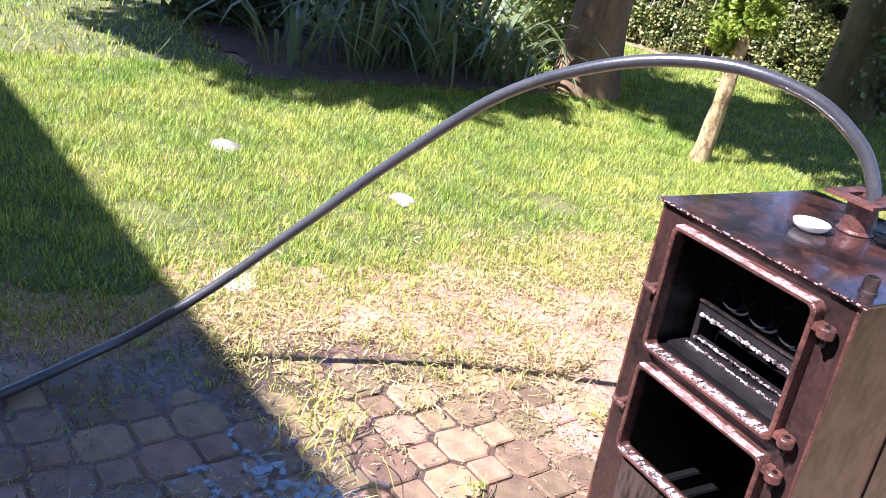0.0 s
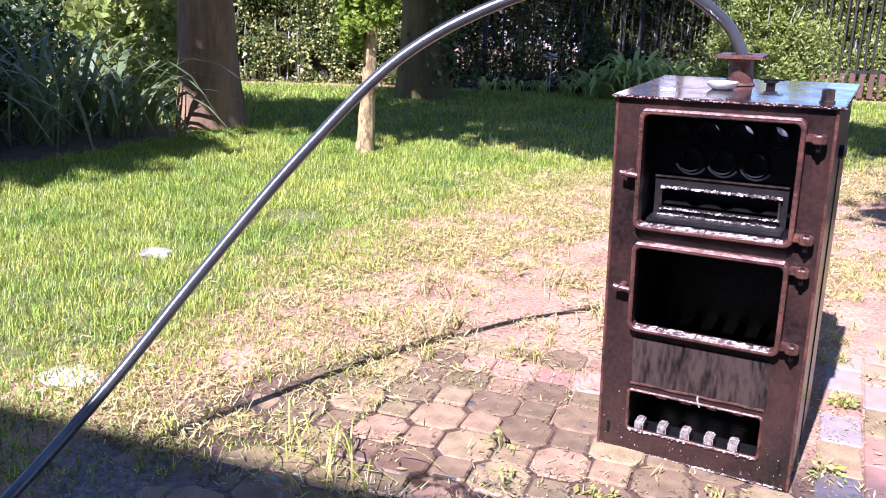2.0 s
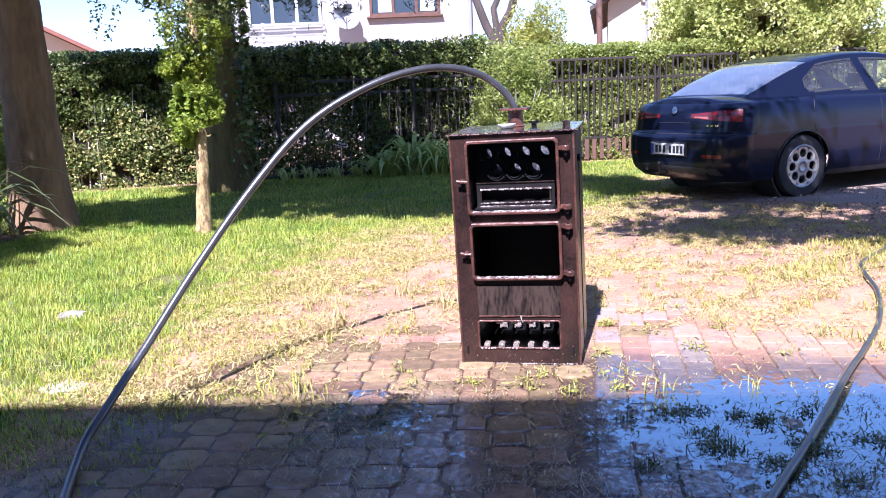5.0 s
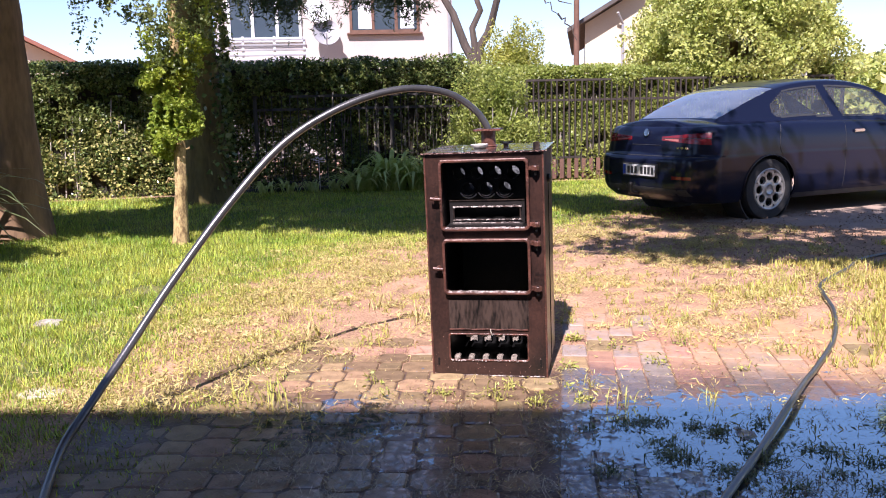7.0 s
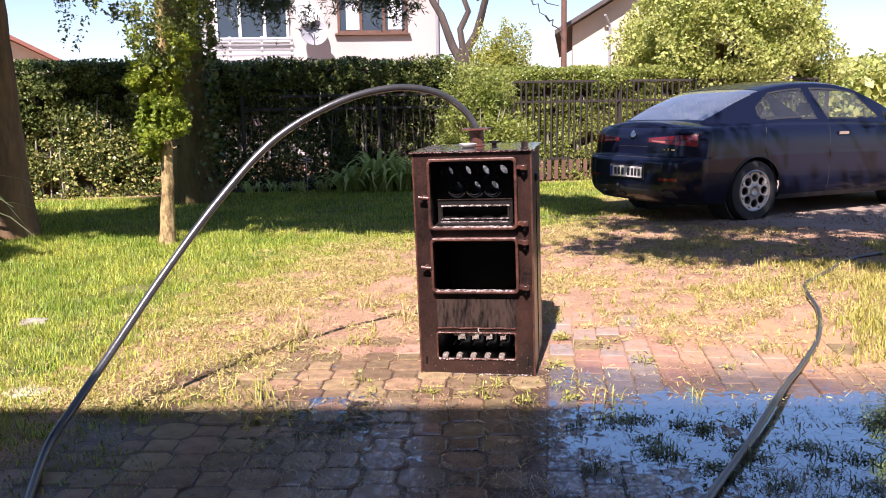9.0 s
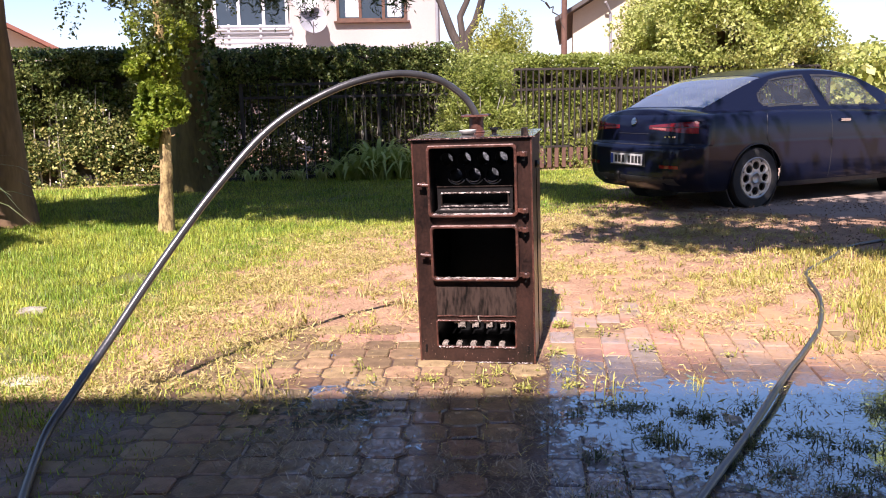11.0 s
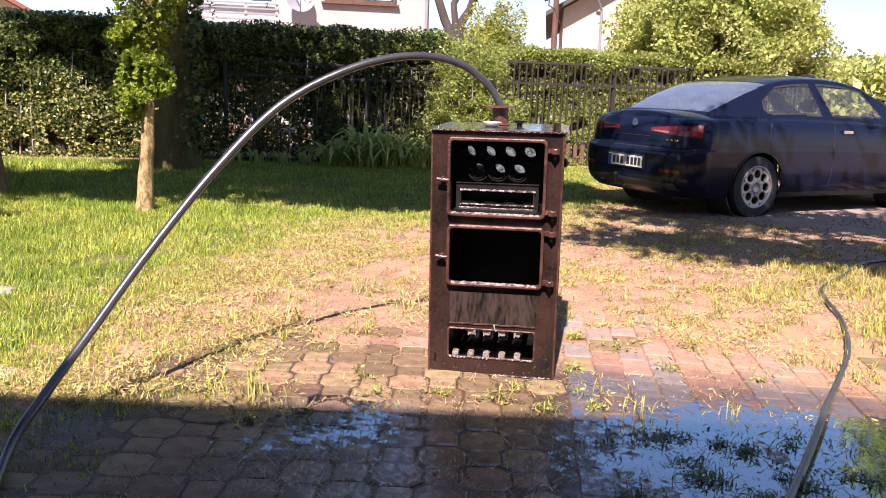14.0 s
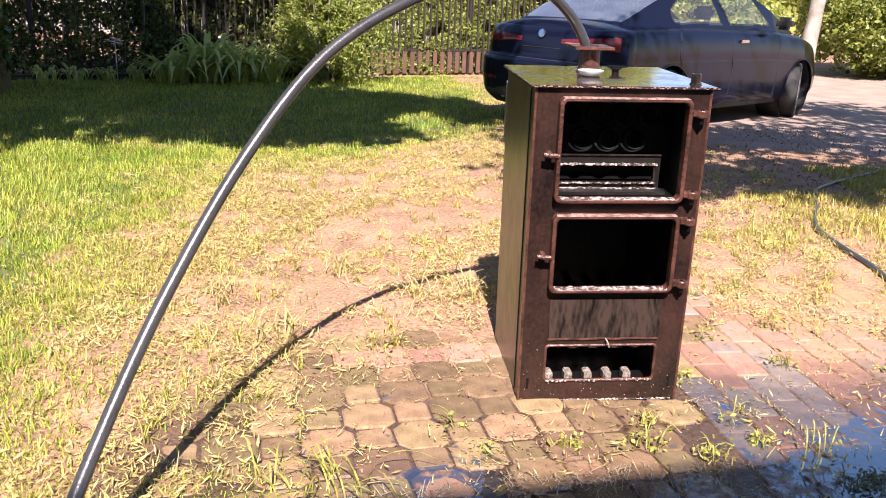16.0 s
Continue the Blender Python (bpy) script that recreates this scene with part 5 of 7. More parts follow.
def big_tree():
    t = thing("tree", None, "large tree with thick reddish-brown trunk beside the lawn", "tree")
    part("trunk", trunk_mesh((-5.42, 3.86, -0.05), (-5.3, 3.6, 6.5), 0.26, 0.16, flare=1.35, seed=1), M_BARK, t, smooth=True)
    m = Mesh()
    tips = []
    for k, (a, b) in enumerate((((-5.35, 3.7, 4.2), (-3.0, 1.6, 5.6)), ((-5.35, 3.7, 4.6), (-2.0, 2.6, 5.9)), ((-5.33, 3.65, 5.0), (-4.2, 0.4, 6.2)), ((-5.3, 3.6, 5.5), (-6.6, 1.2, 6.4)), ((-5.3, 3.6, 5.8), (-3.6, 3.2, 6.8)), ((-5.3, 3.6, 6.2), (-6.4, 4.8, 7.2)))):
        limb(m, a, b, 0.08, 0.025, 0.3, k)
        tips.append(b)
    part("limb", m, M_BARK, t, smooth=True)
    # crown lies out of view: clumps are added to cast the lawn's shade
    q = [clump(9000, (-3.3, 1.45, 5.6), (2.0, 1.6, 0.9), 0.13, hollow=0.1, ragged=0.3, seed=1), clump(7000, (-5.0, 0.3, 5.6), (1.8, 1.1, 0.7), 0.13, hollow=0.1, seed=2), clump(9000, (-3.9, 3.0, 5.7), (2.5, 1.25, 0.55), 0.13, hollow=0.05, ragged=0.25, seed=3), clump(6500, (-3.6, 4.1, 5.7), (2.2, 0.95, 0.5), 0.13, hollow=0.05, ragged=0.25, seed=6), clump(2600, (-6.9, 3.9, 7.2), (1.6, 1.2, 1.0), 0.1, hollow=0.1, seed=4), clump(3600, (-1.6, 0.75, 5.4), (1.05, 0.9, 0.6), 0.13, hollow=0.1, seed=5), clump(6000, (-1.3, 2.5, 5.5), (1.3, 1.2, 0.5), 0.13, hollow=0.05, ragged=0.25, seed=9), clump(1500, (0.05, 2.1, 5.4), (0.4, 1.1, 0.4), 0.11, hollow=0.05, ragged=0.3, seed=10)]
    q = np.concatenate(q)
    c = q.mean(axis=1)
    # gaps let sun reach the young tree, the hedge foot and the hostas
    zt = c[:, 2] - (3.3 - c[:, 1]) / 0.86
    hy = np.where(c[:, 0] < -5.6, fence_y(c[:, 0]), 7.1)
    zh = c[:, 2] - (hy - c[:, 1]) / 0.86
    lit = (c[:, 0] > -9.8) & (c[:, 0] < -4.7) & (c[:, 0] < -5.5) & (zh > 0.12) & (zh < 1.2) & (RNG.random(len(c)) < 0.8)
    gap = lit | (np.abs(c[:, 0] + 0.06 * (c[:, 2] - zt) + 3.36) < 0.3) & (zt > 0.9) & (zt < 2.8)
    zq = c[:, 2] - (8.85 - c[:, 1]) / 0.86
    gap |= (c[:, 0] > -3.6) & (c[:, 0] < -2.1) & (zq > 0.2) & (zq < 0.75) & (RNG.random(len(c)) < 0.75)
    quads("crown", q[~gap], M_HEDGE, parent=t)


def second_tree():
    t = thing("tree", None, "old tree with dark ivy-grown trunk near the hedge", "tree")
    part("trunk", trunk_mesh((-5.0, 7.2, -0.05), (-5.15, 7.3, 6.0), 0.27, 0.2, flare=1.45, seed=4), M_MOSSBARK, t, smooth=True)
    n = 1000
    a = RNG.normal(0.25, 0.6, n)
    z = 0.15 + 2.6 * RNG.random(n)
    r = 0.3 + 0.1 * RNG.random(n)
    quads("ivy", leaves(np.column_stack([-5.02 + r * np.cos(a), 7.22 + r * np.sin(a), z]), 0.06, 1.2), M_HEDGE, parent=t, label="climbing ivy leaves")
    m = Mesh()
    q = []
    for k, (x, y, z) in enumerate(((-3.05, 6.2, 2.42), (-1.7, 6.2, 2.45), (-3.6, 6.0, 2.6), (-2.3, 6.4, 2.6), (-5.8, 6.2, 3.2))):
        limb(m, (-5.1, 7.25, 3.3 + 0.2 * k), (x, y, z), 0.04, 0.008, 0.3, 20 + k)
        for s in range(230):
            f = RNG.random() ** 0.6
            p = np.array([-5.1, 7.25, 3.3 + 0.2 * k]) * (1 - f) + np.array([x, y, z]) * f + np.array([0, 0, 0.3 * math.sin(f * math.pi)])
            p = p + RNG.normal(size=3) * [0.2, 0.2, 0.06]
            ln = 0.06 + 0.26 * RNG.random()
            c = p - np.array([0, 0, 1]) * (np.linspace(0, 1, 26) * ln)[:, None] + RNG.normal(size=(26, 3)) * 0.03
            q.append(leaves(c, 0.013, 6.0, up=-0.5))
    part("limb", m, M_BARK, t, smooth=True)
    quads("crown", np.concatenate(q + [clump(3500, (-4.4, 6.2, 5.2), (2.6, 2.0, 1.1), 0.09, hollow=0.1, seed=8)]), M_DARKLEAF, parent=t, label="drooping needle twigs")


def young_tree():
    t = thing("young_tree", None, "slender young conifer with bare pale trunk on the lawn", "tree")
    bx, by = -3.45, 3.52
    part("trunk", trunk_mesh((bx, by, -0.03), (bx + 0.05, by + 0.06, 2.7), 0.058, 0.03, n=20, seg=60, flare=1.75, lumps=0.2, seed=7, bend=(0.03, 0)), M_YBARK, t, smooth=True)
    for k, (z, a, ln) in enumerate(((0.62, 200, 0.05), (0.9, 20, 0.05), (1.05, 250, 0.06))):
        m = Mesh()
        limb(m, (bx + 0.03, by + 0.03, z), (bx + 0.03 + (0.05 + ln) * math.cos(radians(a)), by + 0.03 + (0.05 + ln) * math.sin(radians(a)), z + 0.03), 0.013, 0.008, 0.0, k)
        part("snag", m, M_YBARK, t)
    R2 = np.random.default_rng(77)
    bright, deep = [], []

    def fan(z, a, reach, r, n, tilt):
        """One flat upright fan of scale leaves, set out along branching rays."""
        d = np.array([math.cos(a), math.sin(a), 0.0])
        o = np.array([bx + 0.035, by + 0.04, z]) + d * reach
        ray = R2.integers(0, 9, n)
        ang = radians(tilt) + (ray - 4) * 0.3 + 0.07 * R2.normal(size=n)
        f = R2.random(n) ** 0.6
        side = np.array([-math.sin(a), math.cos(a), 0.0])
        lat = np.sin(ang) * f * r
        up = np.cos(ang) * f * r
        wave = 0.12 * r * np.sin(ray * 2.3 + f * 3)
        return o + d * (lat * 0.75 + wave)[:, None] + side * (lat * 0.66 * (-1) ** ray + 0.01 * R2.normal(size=n))[:, None] + np.array([0, 0, 1.0]) * (up - 0.35 * r)[:, None]

    e_r = np.array([0.85, 0.53, 0.0])

    def lobe(rx, z0, w, h, nf, size=0.024):
        """A bunch of upright flat fans, each with separate frilled rays."""
        for _ in range(nf):
            yaw = 0.56 + 0.75 * R2.normal()
            e = np.array([math.cos(yaw), math.sin(yaw), 0.0])
            o = np.array([bx + 0.03, by + 0.03, z0 + h * 0.62 * R2.random()]) + e_r * (rx + w * (R2.random() - 0.5)) + np.array([-0.53, 0.85, 0]) * 0.07 * R2.normal()
            r = 0.075 + 0.07 * R2.random()
            ray = R2.integers(0, 7, 110)
            ang = (ray - 3) * 0.34 + 0.05 * R2.normal(size=110) + 0.25 * R2.normal()
            f = R2.random(110) ** 0.55
            pts = o + e * (np.sin(ang) * f * r)[:, None] + np.array([0, 0, 1.0]) * (np.cos(ang) * f * r)[:, None] + 0.006 * R2.normal(size=(110, 3))
            bright.append(leaves(pts, size, 1.5, up=0.1))

    lobe(-0.1, 0.8, 0.13, 0.3, 16)
    lobe(-0.13, 0.95, 0.17, 0.45, 26)
    lobe(0.11, 0.98, 0.17, 0.4, 26)
    lobe(0.0, 1.05, 0.16, 0.55, 24)
    lobe(-0.02, 1.22, 0.3, 0.32, 26)
    lobe(0.04, 1.38, 0.24, 0.5, 30)
    lobe(-0.18, 1.42, 0.16, 0.4, 16)
    lobe(0.18, 1.65, 0.2, 0.35, 14)
    for k in range(190):
        z = 1.6 + 1.75 * R2.random()
        a = R2.random() * 2 * math.pi
        wide = 0.2 + 0.46 * min(1.0, max(0.0, (z - 1.75) / 0.55))
        bright_one = R2.random() < 0.22
        q = leaves(fan(z, a, wide * R2.random() ** 0.7, 0.1 + 0.06 * R2.random(), 120, 50 * R2.normal()), 0.017, 1.7, up=0.1)
        (bright if bright_one else deep).append(q)
    # loose hanging sprigs at the outside
    for k in range(26):
        a = R2.random() * 2 * math.pi
        c = np.array([bx + 0.65 * math.cos(a), by + 0.65 * math.sin(a), 2.0 + 0.8 * R2.random()])
        n = 60
        f = R2.random(n)
        deep.append(leaves(c + np.column_stack([0.12 * f * math.cos(a), 0.12 * f * math.sin(a), -0.28 * f]) + 0.018 * R2.normal(size=(n, 3)), 0.016, 1.8, up=-0.3))
    quads("crown", np.concatenate(bright), M_THUJA, parent=t, label="bright yellow-green flat sprays")
    quads("upper_crown", np.concatenate(deep), M_THUJADEEP, parent=t, label="deep green hanging upper sprays")


# stands out of view; its crown clumps are set to dapple the driveway
def right_tree():
    t = thing("tree", None, "unseen leafy tree added to shade the driveway", "tree")
    part("trunk", trunk_mesh((6.2, 0.2, -0.05), (5.4, 0.0, 6.0), 0.24, 0.14, seed=11), M_BARK, t, smooth=True)
    m = Mesh()
    for k, b in enumerate(((2.6, -0.8, 5.2), (1.1, -1.0, 5.5), (4.4, 1.6, 5.6), (5.8, 2.6, 6.0), (3.6, -1.2, 6.2), (1.4, 0.5, 5.5), (2.6, 2.2, 6.0))):
        limb(m, (5.8, 0.1, 3.6 + 0.3 * k), b, 0.07, 0.02, 0.25, 40 + k)
    part("limb", m, M_BARK, t, smooth=True)
    q = [clump(1500, (2.6, -0.9, 5.2), (1.5, 0.75, 0.6), 0.12, hollow=0.05, ragged=0.4, seed=12), clump(1500, (4.2, 0.6, 5.6), (1.8, 1.3, 0.8), 0.1, hollow=0.05, ragged=0.4, seed=13), clump(1300, (2.9, 0.75, 5.5), (1.3, 0.9, 0.5), 0.1, hollow=0.05, ragged=0.4, seed=18), clump(1900, (1.5, 0.55, 5.5), (1.6, 0.95, 0.5), 0.1, hollow=0.05, ragged=0.4, seed=16), clump(900, (1.0, -1.1, 5.5), (1.0, 0.6, 0.5), 0.12, hollow=0.05, ragged=0.4, seed=14), clump(1900, (5.0, 2.2, 6.0), (1.8, 1.2, 0.9), 0.1, hollow=0.05, ragged=0.4, seed=15)]
    quads("crown", np.concatenate(q), M_HEDGE, parent=t)


# added out of view, only to throw shade on the flower bed
def side_tree():
    t = thing("tree", None, "unseen tree added to shade the flower bed", "tree")
    part("trunk", trunk_mesh((-8.6, -3.4, -0.05), (-8.2, -3.3, 5.0), 0.2, 0.12, seed=51), M_BARK, t, smooth=True)
    m = Mesh()
    for k, b in enumerate(((-6.4, -2.9, 5.6), (-7.4, -2.0, 5.8), (-9.6, -3.6, 6.0))):
        limb(m, (-8.3, -3.3, 3.8 + 0.3 * k), b, 0.06, 0.02, 0.2, 60 + k)
    part("limb", m, M_BARK, t, smooth=True)
    quads("crown", np.concatenate([clump(8500, (-6.5, -3.0, 5.8), (2.0, 1.5, 0.8), 0.13, hollow=0.1, ragged=0.3, seed=52), clump(4000, (-9.0, -3.0, 6.2), (1.9, 1.7, 1.2), 0.1, hollow=0.1, seed=53), clump(4500, (-6.8, -4.6, 6.1), (1.6, 0.9, 0.7), 0.13, hollow=0.1, seed=54)]), M_HEDGE, parent=t)


big_tree()
side_tree()
second_tree()
young_tree()
right_tree()


# ---------- hedge and fence ----------
def along(s, back, z):
    """Points along the fence line: x, metres behind it, height."""
    c, k = math.cos(radians(FENCE_ANGLE)), math.sin(radians(FENCE_ANGLE))
    s, back = np.asarray(s, float), np.asarray(back, float)
    return np.column_stack([s - k * back, fence_y(s) + c * back, np.broadcast_to(z, s.shape)])


def hedge(name, s0, s1, top, depth, n, size, material, label, bare=lambda s, z: 0 * s, front=0.12, clear=0.0):
    t = thing(name, None, label, "hedge")
    s = RNG.uniform(s0, s1, n * 2)
    z = top * RNG.random(n * 2) ** 0.8
    shell = RNG.random(n * 2)
    back = front + np.where(shell < 0.7, 0.16 * RNG.random(n * 2), depth * RNG.random(n * 2))
    p = along(s, back, z)
    bump = 0.12 * wob(p, 2.2) + 0.07 * wob(p, 6.0, 4)
    z2 = z + (z > top * 0.8) * (0.09 * wob(p * [1, 1, 0], 3.0, 7) + 0.05 * wob(p * [1, 1, 0], 11.0, 2))
    p = along(s, back - bump, z2)
    onroof = (shell >= 0.7) & (RNG.random(n * 2) < 0.75)
    p[onroof, 2] = top + 0.07 * wob(p[onroof] * [1, 1, 0], 3.0, 7) + 0.12 * RNG.random(onroof.sum()) ** 2
    keep = (RNG.random(n * 2) > bare(s, p[:, 2])) & (wob(p, 7.5, 1) > -0.5)
    quads("foliage", leaves(p[keep][:n], size, 1.5), material, parent=t)
    # paler dry leaves low on the left put sunlight into the hedge's colour
    dry = keep & (p[:, 0] < -5.4) & (p[:, 2] < 1.15 + 0.25 * wob(p, 2.0, 3)) & (RNG.random(n * 2) < 0.12)
    if dry.sum() > 500 and name == "hedge":
        quads("dry_foliage", leaves(p[dry] - [0, 0.05, 0], size, 1.5), M_LITDRYLEAF, parent=t, label="dry leaves paled for sunlight low in the hedge")
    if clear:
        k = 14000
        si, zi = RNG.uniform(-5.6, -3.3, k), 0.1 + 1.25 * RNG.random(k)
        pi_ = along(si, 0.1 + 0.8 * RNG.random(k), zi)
        # darker leaf colour paints inner shade and hides the house behind
        quads("inner_foliage", leaves(pi_[wob(pi_, 6.0, 3) > -0.25], size * 1.15, 1.5), M_DARKLEAF, parent=t, label="inner leaves darkened to paint the hedge shade")
    # solid near-black core stands in for twigs and the hedge's inner shade
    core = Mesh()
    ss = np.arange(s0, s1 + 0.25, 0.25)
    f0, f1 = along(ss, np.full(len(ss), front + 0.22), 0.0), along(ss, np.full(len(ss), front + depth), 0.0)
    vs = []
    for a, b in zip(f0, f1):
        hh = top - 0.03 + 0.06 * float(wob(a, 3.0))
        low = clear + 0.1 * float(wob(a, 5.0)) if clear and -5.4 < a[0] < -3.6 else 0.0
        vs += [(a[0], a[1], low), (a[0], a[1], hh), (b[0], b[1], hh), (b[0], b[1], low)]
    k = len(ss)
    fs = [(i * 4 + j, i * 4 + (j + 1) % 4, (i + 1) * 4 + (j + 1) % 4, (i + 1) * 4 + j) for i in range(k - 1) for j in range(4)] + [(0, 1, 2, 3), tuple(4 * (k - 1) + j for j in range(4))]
    part("shade_core", core.add(vs, fs), M_HEDGECORE, t, "solid core for twigs, near-black as inner shade")
    m = Mesh()
    R2 = random.Random(3)
    for i in range(int((s1 - s0) * 15)):
        s_ = s0 + (s1 - s0) * R2.random()
        a = along([s_], [front + 0.1 + 0.1 * R2.random()], 0.0)[0]
        w = R2.uniform(-0.15, 0.15)
        m.tube([(a[0], a[1], 0), (a[0] + w * 0.4, a[1], top * 0.35), (a[0] + w, a[1] + 0.05, top * 0.8)], [0.014, 0.011, 0.007], 5)
    part("branchwork", m, M_STEM, t, "bare grey stems")["kind"] = "stuff"
    return t


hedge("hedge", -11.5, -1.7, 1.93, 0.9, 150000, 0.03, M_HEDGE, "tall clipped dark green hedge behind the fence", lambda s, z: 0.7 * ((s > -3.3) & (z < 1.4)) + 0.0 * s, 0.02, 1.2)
hedge("low_hedge", -1.7, 4.6, 1.78, 0.8, 130000, 0.027, M_BRIGHT, "bright green hedge growing through the fence", lambda s, z: 0.15 * (z < 1.2), 0.07)


def fence(s0, s1, label, material, pitch, top, rails, bar_low=0.06, bw=0.011, posts=2.0):
    f = thing("fence", None, label, "fence")
    ang = FENCE_ANGLE
    n = int((s1 - s0) * math.sqrt(1 + 0.42 ** 2) / pitch)
    bar = Mesh().box((-bw, -bw, bar_low), (bw, bw, top), e=0.003).data("bar")
    bar.materials.append(material)
    for i in range(n + 1):
        s = s0 + (s1 - s0) * i / n
        o = part("bar", bar, None, f)
        o.matrix_local = pose(s, fence_y(s), 0.012 * math.sin(i * 1.7), 0, 0.4 * math.sin(i * 2.3), ang)
    ln = (s1 - s0) * math.sqrt(1 + 0.42 ** 2)
    for z in rails:
        part("rail", Mesh().box((0, 0.0125, z - 0.02), (ln, 0.035, z + 0.02), pose(s0, fence_y(s0), 0, 0, 0, ang), e=0.004), material, f)
    k = max(1, round(ln / posts))
    for i in range(k + 1):
        s = s0 + (s1 - s0) * i / k
        part("post", Mesh().box((-0.03, 0.036, -0.05), (0.03, 0.096, top + 0.03), pose(s, fence_y(s), 0, 0, 0, ang), e=0.005), material, f)
    return f


fence(-4.9, -0.95, "dark iron bar fence in front of the hedge", M_IRON, 0.13, 1.5, (0.14, 1.28, 1.48), bw=0.007)
g = fence(-0.85, 4.4, "weathered bar fence with rusty rails", M_FENCE, 0.105, 1.64, (0.38, 1.33, 1.66), bw=0.012)
for i in range(22):
    s = -0.78 + 0.24 * i * 0.5
    part("board", Mesh().box((-0.035, -0.02, 0.03), (0.035, -0.012, 0.36), pose(s, fence_y(s), 0, 0, 0, FENCE_ANGLE), e=0.002), M_BOARD, g, "red-brown short board")
kerb = Mesh().box((0, -0.25, -0.05), (4.6, -0.17, 0.075), pose(-5.2, fence_y(-5.2), 0, 0, 0, FENCE_ANGLE), e=0.01)
tagged(part("garden_edging", kerb, M_IRON), "dark low edging strip along the flower bed", "edging")


box = Mesh().box((-0.14, -0.06, 1.66), (0.14, 0.06, 1.88), pose(3.75, fence_y(3.75) + 0.06, 0, 0, 0, FENCE_ANGLE), e=0.012)
tagged(part("meter_box", box, M_WHITE), "small white box on top of the fence", "box")

# ---------- shrubs and beds ----------
def shrub(name, label, centre, radii, n, size, material, seed, stems=9, aspect=1.6, hollow=0.4, ragged=0.3):
    t = thing(name, None, label, "shrub")
    quads("foliage", clump(n, centre, radii, size, hollow=hollow, ragged=ragged, seed=seed, aspect=aspect), material, parent=t)
    m = Mesh()
    R2 = random.Random(int(seed * 10))
    for i in range(stems):
        a = R2.random() * 6.28
        m.tube([(centre[0] + 0.1 * math.cos(a), centre[1] + 0.1 * math.sin(a), -0.02), (centre[0] + radii[0] * 0.4 * math.cos(a), centre[1] + radii[1] * 0.4 * math.sin(a), centre[2] * 0.8), (centre[0] + radii[0] * 0.7 * math.cos(a), centre[1] + radii[1] * 0.7 * math.sin(a), centre[2] + radii[2] * 0.4)], [0.02, 0.014, 0.006], 6)
    part("branchwork", m, M_STEM, t)["kind"] = "stuff"
    return t


shrub("shrub", "tall feathery green shrub beside the fence", (-1.3, 9.5, 0.85), (0.72, 0.5, 0.95), 30000, 0.021, M_BRIGHT, 2.0, hollow=0.35, ragged=0.45, aspect=2.4)
shrub("conifer", "yellow-green conical conifer behind the fence", (-1.2, 11.4, 1.3), (0.55, 0.5, 1.5), 30000, 0.021, M_FEATHER, 3.0, aspect=2.6)
shrub("shrub", "round light green bush by the bed", (-6.9, 4.3, 0.85), (0.75, 0.7, 0.95), 5200, 0.055, M_BRIGHT, 5.0)
shrub("shrub", "dark leafy bush at the edge of the bed", (-7.6, 0.9, 0.6), (0.9, 0.9, 0.75), 5200, 0.055, M_DARKLEAF, 6.0)
shrub("shrub", "dark leafy bush at the edge of the bed", (-7.2, 2.6, 0.7), (0.8, 0.9, 0.8), 4600, 0.055, M_DARKLEAF, 7.0)


def strap(base, yaw, length, width, rise, droop):
    """A long arching blade as a strip of quads."""
    pts = []
    for t in np.linspace(0, 1, 7):
        out = length * (0.15 * t + 0.75 * t ** 1.8)
        z = rise * (1 - (1 - t) ** 2) - droop * max(0.0, t - 0.55) ** 2 * 4
        w = width * (0.6 + 0.9 * t - 1.45 * t ** 3)
        c = np.array([base[0] + out * math.cos(yaw), base[1] + out * math.sin(yaw), base[2] + z])
        sd = np.array([-math.sin(yaw), math.cos(yaw), 0.0]) * max(w, 0.001)
        pts.append((c - sd, c + sd))
    return [[a[0], b[0], b[1], a[1]] for a, b in zip(pts[:-1], pts[1:])]


def strap_clump(x, y, n, r, h, width, material, name, label, category, length=0.55, hang=0.9):
    t = thing(name, pose(x, y, 0), label, category)
    for _ in range(n):
        a = RNG.random() * 2 * math.pi
        rr = r * RNG.random() ** 0.7
        q = strap((rr * math.cos(a), rr * math.sin(a), -0.01), a + RNG.normal() * 0.5, length * (0.5 + RNG.random()), width * (0.7 + 0.6 * RNG.random()), h * (0.6 + 0.5 * RNG.random()), h * RNG.random() * hang)
        m = Mesh()
        m.v = [tuple(q[0][0]), tuple(q[0][3])] + [tuple(v) for s in q for v in (s[1], s[2])]
        m.f = [(2 * k, 2 * k + 2, 2 * k + 3, 2 * k + 1) for k in range(len(q))]
        me = bpy.data.meshes.new("leaf")
        me.from_pydata(m.v, [], m.f)
        part("leaf", me, material, t)
    return t


for x, y, n, h in ((-5.75, 0.95, 42, 0.7), (-5.85, 1.6, 60, 0.95), (-5.8, 2.25, 60, 0.95), (-5.65, 2.85, 50, 0.8), (-6.4, 1.9, 70, 1.05), (-6.3, 3.0, 60, 0.95), (-5.75, 3.3, 50, 0.6)):
    strap_clump(x, y, int(n * 0.6), 0.26, h, 0.023, M_STRAP, "daylily", "clump of long arching blue-green strap leaves", "plant", 0.95)
for x, y, n, h in ((-3.2, 8.75, 60, 0.42), (-2.8, 8.85, 80, 0.62), (-2.4, 8.95, 60, 0.55), (-2.05, 9.1, 40, 0.42)):
    strap_clump(x, y, int(n * 1.3), 0.22, h, 0.03, M_HOSTA, "hosta", "broad-leaved green hosta clump in front of fence", "plant", 0.5, 0.7)
